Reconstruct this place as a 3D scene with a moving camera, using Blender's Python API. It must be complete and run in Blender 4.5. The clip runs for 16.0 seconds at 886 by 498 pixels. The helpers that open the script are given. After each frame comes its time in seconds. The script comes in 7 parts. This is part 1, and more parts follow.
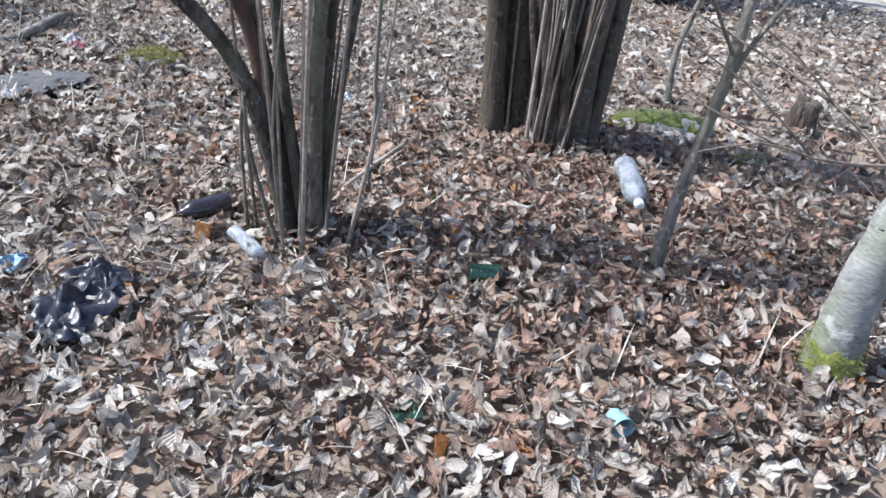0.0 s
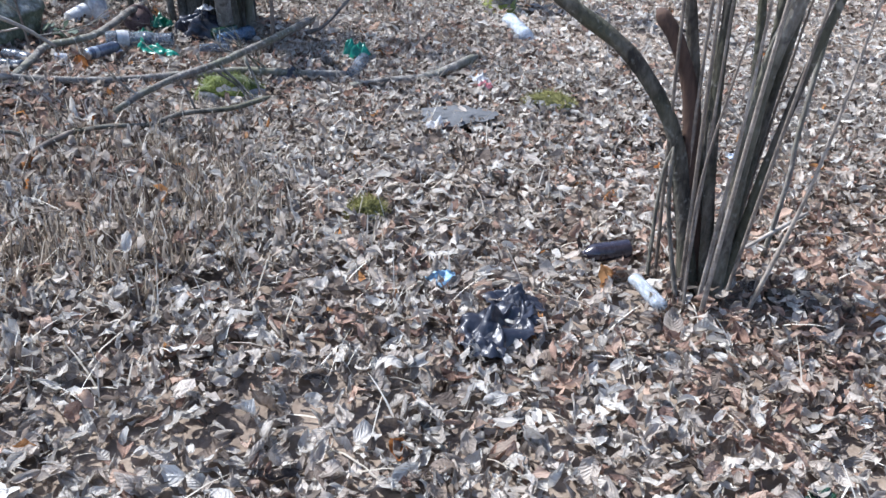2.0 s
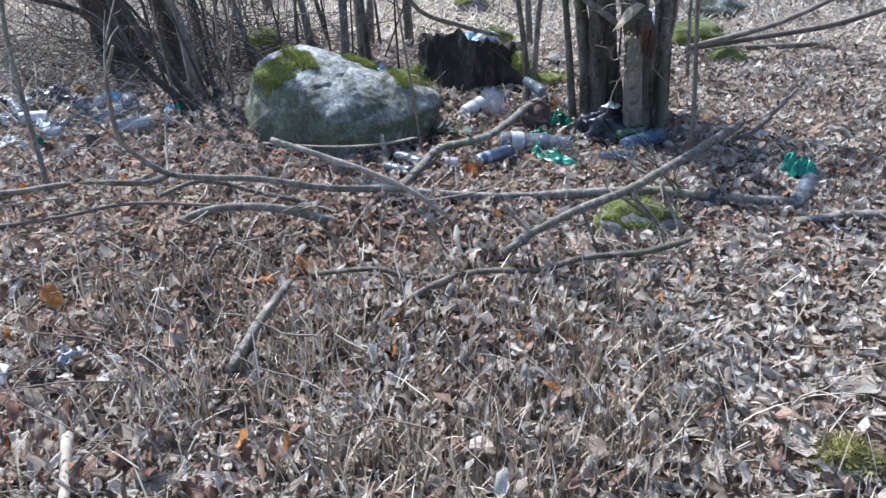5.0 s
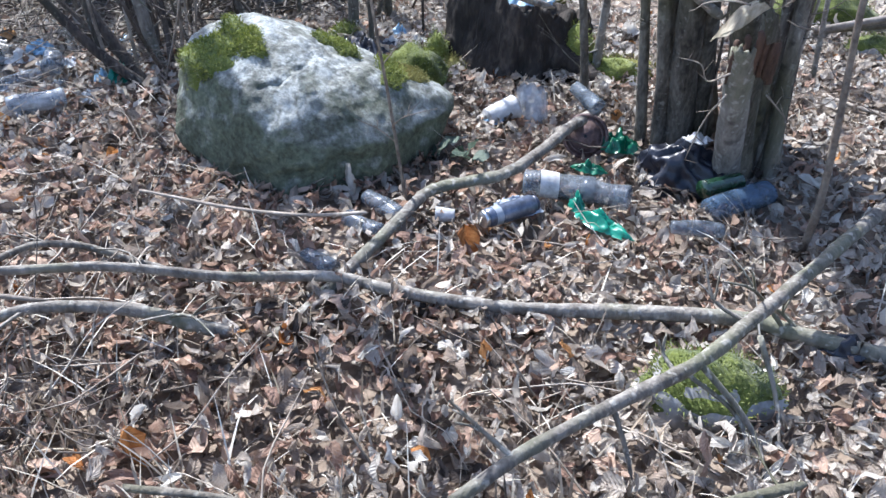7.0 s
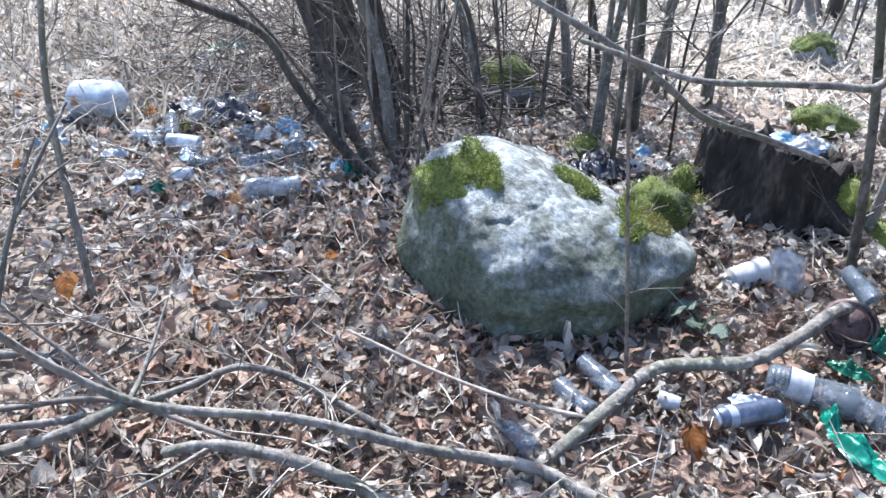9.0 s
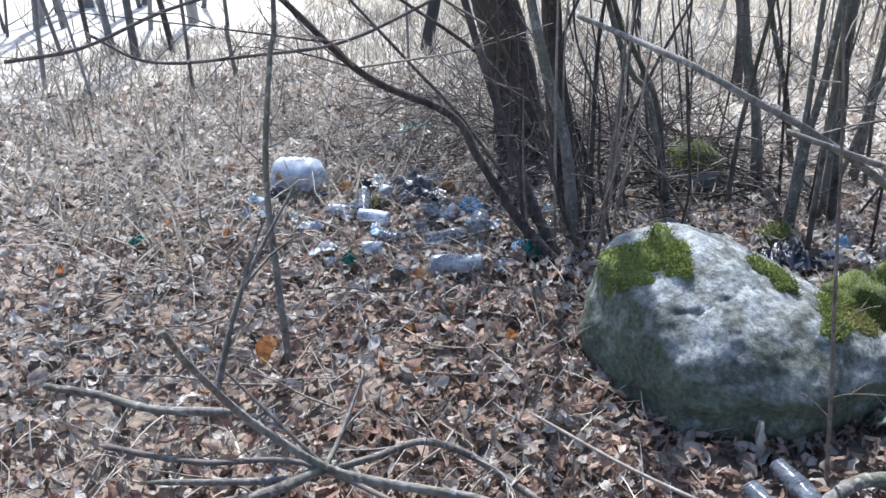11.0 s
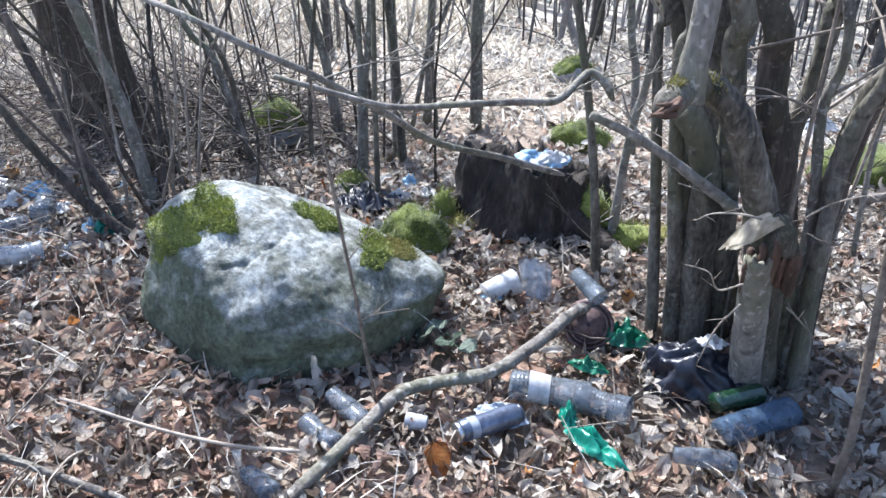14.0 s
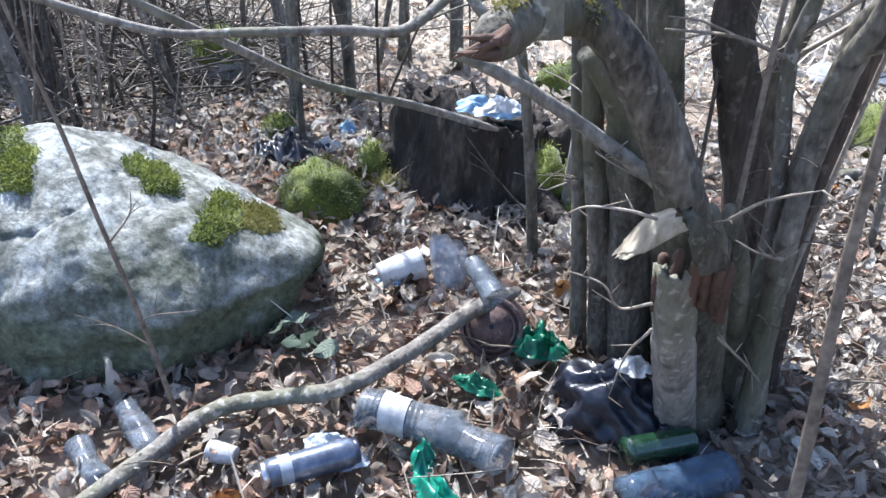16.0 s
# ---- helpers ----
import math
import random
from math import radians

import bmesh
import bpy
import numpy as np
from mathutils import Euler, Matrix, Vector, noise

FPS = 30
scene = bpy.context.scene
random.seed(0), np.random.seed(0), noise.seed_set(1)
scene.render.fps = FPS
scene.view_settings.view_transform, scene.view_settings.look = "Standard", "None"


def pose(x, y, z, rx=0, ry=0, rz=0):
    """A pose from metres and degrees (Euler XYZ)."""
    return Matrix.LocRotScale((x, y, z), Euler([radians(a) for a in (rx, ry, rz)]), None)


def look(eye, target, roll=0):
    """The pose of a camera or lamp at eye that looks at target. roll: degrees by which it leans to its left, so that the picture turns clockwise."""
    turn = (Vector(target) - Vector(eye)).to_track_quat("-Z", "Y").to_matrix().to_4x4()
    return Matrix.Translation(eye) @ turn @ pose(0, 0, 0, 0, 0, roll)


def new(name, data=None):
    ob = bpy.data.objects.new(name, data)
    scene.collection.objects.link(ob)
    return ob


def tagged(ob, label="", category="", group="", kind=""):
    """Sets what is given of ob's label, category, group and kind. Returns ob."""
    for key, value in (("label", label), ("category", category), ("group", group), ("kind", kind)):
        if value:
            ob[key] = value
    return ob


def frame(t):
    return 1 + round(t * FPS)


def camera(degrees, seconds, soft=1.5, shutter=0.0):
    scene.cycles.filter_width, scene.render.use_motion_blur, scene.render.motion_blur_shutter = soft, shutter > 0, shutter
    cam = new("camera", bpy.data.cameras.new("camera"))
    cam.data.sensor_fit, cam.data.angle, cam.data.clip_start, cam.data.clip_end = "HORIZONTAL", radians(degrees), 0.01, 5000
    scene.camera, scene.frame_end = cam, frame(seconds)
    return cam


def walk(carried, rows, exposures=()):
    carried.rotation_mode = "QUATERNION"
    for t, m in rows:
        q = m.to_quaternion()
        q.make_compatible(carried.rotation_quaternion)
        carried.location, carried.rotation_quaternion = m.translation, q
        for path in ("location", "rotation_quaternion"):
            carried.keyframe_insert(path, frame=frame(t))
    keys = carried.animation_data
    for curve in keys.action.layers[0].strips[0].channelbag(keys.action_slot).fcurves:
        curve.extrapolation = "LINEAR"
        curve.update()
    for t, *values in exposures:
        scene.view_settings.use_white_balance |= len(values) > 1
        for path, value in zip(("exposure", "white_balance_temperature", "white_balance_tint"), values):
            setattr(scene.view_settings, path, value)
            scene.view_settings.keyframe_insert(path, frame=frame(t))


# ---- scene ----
cam = camera(56.8, 16.0, soft=1.5)
PATH = [
    (0, (0.880, 0.227, 1.312), (1.992, 1.573, 0.336), 7.58),
    (0.5, (0.809, 0.245, 1.335), (1.822, 1.687, 0.389), 7.15),
    (1, (0.728, 0.274, 1.309), (1.562, 1.819, 0.351), 5.14),
    (1.5, (0.647, 0.297, 1.320), (1.282, 1.930, 0.356), 3.97),
    (2, (0.580, 0.317, 1.330), (1.050, 2.010, 0.375), 4.67),
    (2.5, (0.530, 0.331, 1.386), (0.793, 2.102, 0.495), 4.01),
    (3, (0.458, 0.333, 1.473), (0.518, 2.166, 0.675), 1.96),
    (3.5, (0.401, 0.389, 1.497), (0.315, 2.238, 0.740), 0.05),
    (4, (0.417, 0.556, 1.458), (0.260, 2.401, 0.702), -0.68),
    (4.2, (0.428, 0.665, 1.423), (0.210, 2.503, 0.665), -1.10),
    (6.3, (0.361, 2.240, 1.288), (-0.077, 3.887, 0.242), -1.39),
    (6.5, (0.364, 2.350, 1.311), (-0.082, 3.996, 0.265), -1.20),
    (7, (0.384, 2.680, 1.318), (-0.128, 4.297, 0.258), 1.08),
    (7.5, (0.397, 2.882, 1.364), (-0.227, 4.471, 0.321), -1.03),
    (8, (0.361, 2.996, 1.364), (-0.352, 4.549, 0.325), -0.49),
    (8.5, (0.296, 3.027, 1.394), (-0.454, 4.569, 0.365), 0.88),
    (9, (0.169, 2.975, 1.461), (-0.805, 4.437, 0.504), 2.97),
    (9.2, (0.124, 2.940, 1.474), (-0.957, 4.337, 0.537), 2.62),
    (11.3, (0.128, 2.921, 1.493), (-1.201, 4.191, 0.705), 0.34),
    (11.5, (0.166, 2.966, 1.463), (-1.090, 4.306, 0.670), 1.29),
    (12, (0.293, 3.055, 1.438), (-0.660, 4.618, 0.632), 2.77),
    (12.5, (0.352, 3.084, 1.451), (-0.498, 4.701, 0.639), 2.82),
    (13, (0.363, 3.085, 1.464), (-0.431, 4.724, 0.638), 2.18),
    (13.5, (0.382, 3.104, 1.458), (-0.340, 4.770, 0.619), 1.59),
    (14, (0.453, 3.124, 1.455), (-0.216, 4.804, 0.600), 1.67),
    (14.5, (0.669, 3.287, 1.424), (0.109, 4.990, 0.537), 2.16),
    (15, (0.795, 3.451, 1.406), (0.321, 5.172, 0.505), 3.16),
    (15.5, (0.748, 3.670, 1.320), (0.150, 5.327, 0.374), 4.25),
    (16, (0.698, 3.881, 1.298), (-0.080, 5.434, 0.307), 1.98),
]
EXPO, KELVIN, TINT = 1.12, 5720, 10
walk(cam, [(t, look(eye, target, roll)) for t, eye, target, roll in PATH],
     exposures=[(0.0, EXPO - 0.34, KELVIN + 60, TINT), (0.6, EXPO - 0.28, KELVIN - 100, TINT), (4.2, EXPO - 0.18, KELVIN - 100, TINT), (6.5, EXPO + 0.06, KELVIN, TINT), (8.0, EXPO + 0.37, KELVIN - 60, TINT),
                (9.2, EXPO + 0.31, KELVIN - 120, TINT), (11.4, EXPO - 0.20, KELVIN - 60, TINT), (12.0, EXPO - 0.06, KELVIN, TINT), (13.0, EXPO + 0.20, KELVIN, TINT), (16.0, EXPO + 0.36, KELVIN + 30, TINT)])

# ---- sky and sun ----
SUN_AZ, SUN_EL = radians(54), radians(52)      # azimuth from +y towards -x
world = bpy.data.worlds.new("sky")
scene.world = world
world.use_nodes = True
sky = world.node_tree.nodes.new("ShaderNodeTexSky")
sky.sky_type, sky.sun_disc = 'NISHITA', False
sky.sun_elevation, sky.sun_rotation = SUN_EL, -SUN_AZ
sky.dust_density = 2.0
world.node_tree.links.new(sky.outputs[0], world.node_tree.nodes["Background"].inputs[0])
world.node_tree.nodes["Background"].inputs[1].default_value = 0.15
sun = new("sun", bpy.data.lights.new("sun", "SUN"))
sun.data.energy, sun.data.angle, sun.data.color = 4.6, radians(0.6), (1.0, 0.95, 0.88)
sun.matrix_world = look((-math.sin(SUN_AZ) * 20, math.cos(SUN_AZ) * 20, math.tan(SUN_EL) * 20), (0, 0, 0))

# ---- materials ----
def material(name, stops, scale=6.0, rough=0.8, bump=0.3, fine=60.0, stretch=(1, 1, 1), island=0.0, obj_rand=0.0,
             metallic=0.0, spec=0.4, transmission=0.0, bump_dist=0.01, translucent=0.0, alpha=1.0, sheen=0.0):
    """Two scales of noise through a colour ramp, with bump; island and obj_rand shift the ramp by piece."""
    m = bpy.data.materials.new(name)
    m.use_nodes = True
    nt = m.node_tree
    n, l = nt.nodes, nt.links
    p = n["Principled BSDF"]
    tc = n.new("ShaderNodeTexCoord")
    mp = n.new("ShaderNodeMapping")
    mp.inputs["Scale"].default_value = stretch
    l.new(tc.outputs["Object"], mp.inputs["Vector"])
    n1, n2 = n.new("ShaderNodeTexNoise"), n.new("ShaderNodeTexNoise")
    for t, s, d in ((n1, scale, 5), (n2, fine, 4)):
        t.inputs["Scale"].default_value, t.inputs["Detail"].default_value = s, d
        l.new(mp.outputs[0], t.inputs["Vector"])
    mix = n.new("ShaderNodeMath")
    mix.operation = 'MULTIPLY_ADD'
    mix.inputs[1].default_value = 0.4
    l.new(n2.outputs["Fac"], mix.inputs[0])
    mul = n.new("ShaderNodeMath")
    mul.operation = 'MULTIPLY'
    mul.inputs[1].default_value = 0.6
    l.new(n1.outputs["Fac"], mul.inputs[0])
    l.new(mul.outputs[0], mix.inputs[2])
    fac = mix.outputs[0]
    for amount, out in ((island, "Random Per Island"), (obj_rand, "Random")):
        if amount:
            src = n.new("ShaderNodeNewGeometry" if out != "Random" else "ShaderNodeObjectInfo")
            a = n.new("ShaderNodeMath")
            a.operation = 'SUBTRACT'
            a.inputs[1].default_value = 0.5
            l.new(src.outputs[out], a.inputs[0])
            b = n.new("ShaderNodeMath")
            b.operation = 'MULTIPLY_ADD'
            b.inputs[1].default_value = amount
            l.new(a.outputs[0], b.inputs[0])
            l.new(fac, b.inputs[2])
            fac = b.outputs[0]
    ramp = n.new("ShaderNodeValToRGB")
    el = ramp.color_ramp.elements
    while len(el) < len(stops):
        el.new(0.5)
    for e, (pos, c) in zip(el, stops):
        e.position, e.color = pos, (*c, 1)
    l.new(fac, ramp.inputs[0])
    l.new(ramp.outputs[0], p.inputs["Base Color"])
    p.inputs["Roughness"].default_value = rough
    p.inputs["Metallic"].default_value = metallic
    p.inputs["Specular IOR Level"].default_value = spec
    p.inputs["Transmission Weight"].default_value = transmission
    p.inputs["Alpha"].default_value = alpha
    if sheen:
        p.inputs["Sheen Weight"].default_value = sheen
    if bump:
        b = n.new("ShaderNodeBump")
        b.inputs["Strength"].default_value, b.inputs["Distance"].default_value = bump, bump_dist
        l.new(mix.outputs[0], b.inputs["Height"])
        l.new(b.outputs[0], p.inputs["Normal"])
    if translucent:
        tr = n.new("ShaderNodeBsdfTranslucent")
        l.new(ramp.outputs[0], tr.inputs["Color"])
        ms = n.new("ShaderNodeMixShader")
        ms.inputs[0].default_value = translucent
        l.new(p.outputs[0], ms.inputs[1])
        l.new(tr.outputs[0], ms.inputs[2])
        l.new(ms.outputs[0], n["Material Output"].inputs["Surface"])
    return m


def leaf_mat(name, dark, mid, light):
    """Dry leaf: side veins from a midrib along its own length, blotches, browned rims."""
    m = bpy.data.materials.new(name)
    m.use_nodes = True
    n, l = m.node_tree.nodes, m.node_tree.links
    p = n["Principled BSDF"]
    tc, geo, uv = n.new("ShaderNodeTexCoord"), n.new("ShaderNodeNewGeometry"), n.new("ShaderNodeUVMap")
    uv.uv_map = "leaf"

    def calc(op, a, b=None, c=None):
        q = n.new("ShaderNodeMath")
        q.operation = op
        for i, v in enumerate((a, b, c)):
            if v is None:
                continue
            if isinstance(v, (int, float)):
                q.inputs[i].default_value = v
            else:
                l.new(v, q.inputs[i])
        return q.outputs[0]

    def noisy(scale, detail, src):
        t = n.new("ShaderNodeTexNoise")
        t.inputs["Scale"].default_value, t.inputs["Detail"].default_value = scale, detail
        l.new(src, t.inputs["Vector"])
        return t.outputs["Fac"]

    blotch, wrinkle = noisy(38, 6, tc.outputs["Object"]), noisy(170, 3, tc.outputs["Object"])
    sep = n.new("ShaderNodeSeparateXYZ")
    l.new(uv.outputs[0], sep.inputs[0])
    across = calc('ABSOLUTE', calc('MULTIPLY_ADD', sep.outputs["Y"], 2.0, -1.0))
    run = calc('MULTIPLY_ADD', across, -0.30, sep.outputs["X"])
    run = calc('MULTIPLY_ADD', wrinkle, 0.06, run)
    vein = calc('POWER', calc('ABSOLUTE', calc('SINE', calc('MULTIPLY', run, 24.0))), 0.45)
    rib = calc('MINIMUM', calc('MULTIPLY', across, 7.0), 1.0)
    relief = calc('MULTIPLY', vein, rib)
    fac = calc('MULTIPLY_ADD', calc('SUBTRACT', geo.outputs["Random Per Island"], 0.5), 0.62, 0.60)
    fac = calc('MULTIPLY_ADD', calc('SUBTRACT', blotch, 0.5), 0.95, fac)
    fac = calc('MULTIPLY_ADD', calc('SUBTRACT', relief, 0.8), 0.10, fac)
    fac = calc('MULTIPLY_ADD', calc('POWER', across, 4.0), -0.10, fac)
    ramp = n.new("ShaderNodeValToRGB")
    el = ramp.color_ramp.elements
    el.new(0.5)
    for e, (pos, c) in zip(el, ((0.12, dark), (0.47, mid), (0.86, light))):
        e.position, e.color = pos, (*c, 1)
    l.new(fac, ramp.inputs[0])
    l.new(ramp.outputs[0], p.inputs["Base Color"])
    p.inputs["Roughness"].default_value, p.inputs["Specular IOR Level"].default_value = 0.72, 0.15
    bump = n.new("ShaderNodeBump")
    bump.inputs["Strength"].default_value, bump.inputs["Distance"].default_value = 0.8, 0.003
    l.new(calc('MULTIPLY_ADD', wrinkle, 1.2, relief), bump.inputs["Height"])
    l.new(bump.outputs[0], p.inputs["Normal"])
    tr = n.new("ShaderNodeBsdfTranslucent")
    l.new(ramp.outputs[0], tr.inputs["Color"])
    ms = n.new("ShaderNodeMixShader")
    ms.inputs[0].default_value = 0.34
    l.new(p.outputs[0], ms.inputs[1])
    l.new(tr.outputs[0], ms.inputs[2])
    l.new(ms.outputs[0], n["Material Output"].inputs["Surface"])
    return m


LEAF_PALE = leaf_mat("leaf_pale", (0.253, 0.222, 0.189), (0.516, 0.475, 0.422), (0.683, 0.65, 0.595))
LEAF_TAN = leaf_mat("leaf_tan", (0.165, 0.138, 0.115), (0.407, 0.35, 0.298), (0.593, 0.53, 0.463))
LEAF_RUST = leaf_mat("leaf_russet", (0.14, 0.087, 0.068), (0.36, 0.238, 0.182), (0.55, 0.405, 0.315))
LEAF_DARK = leaf_mat("leaf_dark", (0.05, 0.04, 0.034), (0.15, 0.119, 0.098), (0.32, 0.258, 0.208))
LEAF_ORANGE = leaf_mat("leaf_orange", (0.25, 0.09, 0.03), (0.45, 0.20, 0.07), (0.62, 0.33, 0.14))
LEAF_GREEN = leaf_mat("ivy_green", (0.05, 0.07, 0.05), (0.11, 0.145, 0.11), (0.22, 0.26, 0.21))
STRAW_NEAR = material("matted_grass", [(0.12, (0.14, 0.118, 0.092)), (0.45, (0.265, 0.232, 0.187)), (0.82, (0.43, 0.387, 0.322))], 14, 0.75, 0.3, 90, island=0.75, translucent=0.25, spec=0.12)
STRAW = material("straw", [(0.12, (0.30, 0.26, 0.20)), (0.45, (0.52, 0.468, 0.385)), (0.82, (0.72, 0.675, 0.585))], 14, 0.75, 0.3, 90, island=0.75, translucent=0.25, spec=0.12)


def bark(name, stops, scale, stretch, lichen, amount, green, bump=1.0, bump_dist=0.014, crust=42.0):
    """Bark with crusts of lichen and a film of algae."""
    m = material(name, stops, scale, 0.88, bump, 95, stretch=stretch, obj_rand=0.14, bump_dist=bump_dist)
    n, l = m.node_tree.nodes, m.node_tree.links
    ramp = [x for x in n if x.type == 'VALTORGB'][0]
    tc = [x for x in n if x.type == 'TEX_COORD'][0]
    col = ramp.outputs[0]
    for sc, flat, lo, hi, top, c in ((4.5, 0.5, 0.46, 0.66, 0.7, green), (crust, 1.0, 0.59 - amount, 0.67 - amount, 0.7, lichen), (crust * 0.4, 1.3, 0.58, 0.70, 0.75, stops[0][1])):
        mp = n.new("ShaderNodeMapping")
        mp.inputs["Scale"].default_value = (1, 1, flat)
        mp.inputs["Location"].default_value = (sc, 0.3, 0)
        l.new(tc.outputs["Object"], mp.inputs["Vector"])
        t = n.new("ShaderNodeTexNoise")
        t.inputs["Scale"].default_value, t.inputs["Detail"].default_value = sc, 7
        l.new(mp.outputs[0], t.inputs["Vector"])
        mr = n.new("ShaderNodeMapRange")
        mr.inputs["From Min"].default_value, mr.inputs["From Max"].default_value, mr.inputs["To Max"].default_value = lo, hi, top
        l.new(t.outputs["Fac"], mr.inputs["Value"])
        mx = n.new("ShaderNodeMix")
        mx.data_type = 'RGBA'
        mx.inputs["B"].default_value = (*c, 1)
        l.new(mr.outputs[0], mx.inputs["Factor"])
        l.new(col, mx.inputs["A"])
        col = mx.outputs["Result"]
    l.new(col, n["Principled BSDF"].inputs["Base Color"])
    return m


BARK = bark("hazel_bark", [(0.34, (0.027, 0.023, 0.018)), (0.48, (0.097, 0.085, 0.068)), (0.62, (0.185, 0.165, 0.137)), (0.75, (0.33, 0.308, 0.27))], 16, (1, 1, 0.38), (0.22, 0.21, 0.18), -0.02, (0.085, 0.085, 0.048))
BARK_DARK = bark("dark_bark", [(0.34, (0.022, 0.017, 0.014)), (0.52, (0.085, 0.066, 0.053)), (0.75, (0.20, 0.163, 0.13))], 10, (1, 1, 0.14), (0.17, 0.155, 0.13), 0.0, (0.06, 0.056, 0.036), 1.0, 0.02)
BARK_GREY = bark("grey_bark", [(0.34, (0.075, 0.064, 0.054)), (0.5, (0.17, 0.153, 0.133)), (0.75, (0.32, 0.295, 0.26))], 22, (1, 1, 0.4), (0.36, 0.345, 0.31), 0.015, (0.12, 0.125, 0.075), 0.8)
BARK_BIRCH = bark("pale_bark", [(0.34, (0.06, 0.06, 0.053)), (0.46, (0.19, 0.194, 0.178)), (0.7, (0.35, 0.355, 0.335))], 7, (0.5, 0.5, 1.4), (0.46, 0.47, 0.44), 0.02, (0.17, 0.20, 0.10), 0.6, 0.01, 14)
TWIG = material("twig_bark", [(0.3, (0.09, 0.07, 0.055)), (0.55, (0.24, 0.20, 0.16)), (0.8, (0.46, 0.41, 0.35))], 14, 0.75, 0.2, 80, island=0.3, obj_rand=0.25)
TWIG_DARK = material("dark_twig", [(0.3, (0.045, 0.037, 0.031)), (0.55, (0.125, 0.105, 0.09)), (0.8, (0.25, 0.22, 0.19))], 14, 0.8, 0.2, 80, island=0.4)
WOOD_RAW = material("torn_wood", [(0.3, (0.30, 0.25, 0.18)), (0.55, (0.62, 0.57, 0.46)), (0.8, (0.78, 0.74, 0.64))], 10, 0.8, 0.6, 90, stretch=(1, 1, 0.15))
WOOD_RED = material("rotten_wood", [(0.3, (0.03, 0.02, 0.016)), (0.55, (0.10, 0.06, 0.043)), (0.8, (0.20, 0.13, 0.095))], 12, 0.9, 0.9, 70, stretch=(1, 1, 0.2))
CHAR = material("charred_stump", [(0.3, (0.008, 0.007, 0.006)), (0.52, (0.034, 0.027, 0.022)), (0.75, (0.13, 0.105, 0.085))], 14, 0.9, 1.0, 60,
                stretch=(1, 1, 0.3), bump_dist=0.03)
MOSS = material("moss", [(0.28, (0.042, 0.058, 0.011)), (0.5, (0.15, 0.178, 0.033)), (0.78, (0.33, 0.352, 0.085))], 12, 0.95, 0.8, 120, island=0.3, bump_dist=0.015, sheen=0.3, translucent=0.25)
MOSS_DRY = material("dry_moss", [(0.28, (0.07, 0.068, 0.025)), (0.5, (0.20, 0.19, 0.06)), (0.78, (0.38, 0.34, 0.14))], 12, 0.95, 0.8, 120, island=0.3, bump_dist=0.015, translucent=0.2)
PEBBLE = material("field_stone", [(0.3, (0.12, 0.115, 0.11)), (0.55, (0.27, 0.26, 0.255)), (0.8, (0.45, 0.44, 0.44))], 9, 0.85, 0.6, 60)


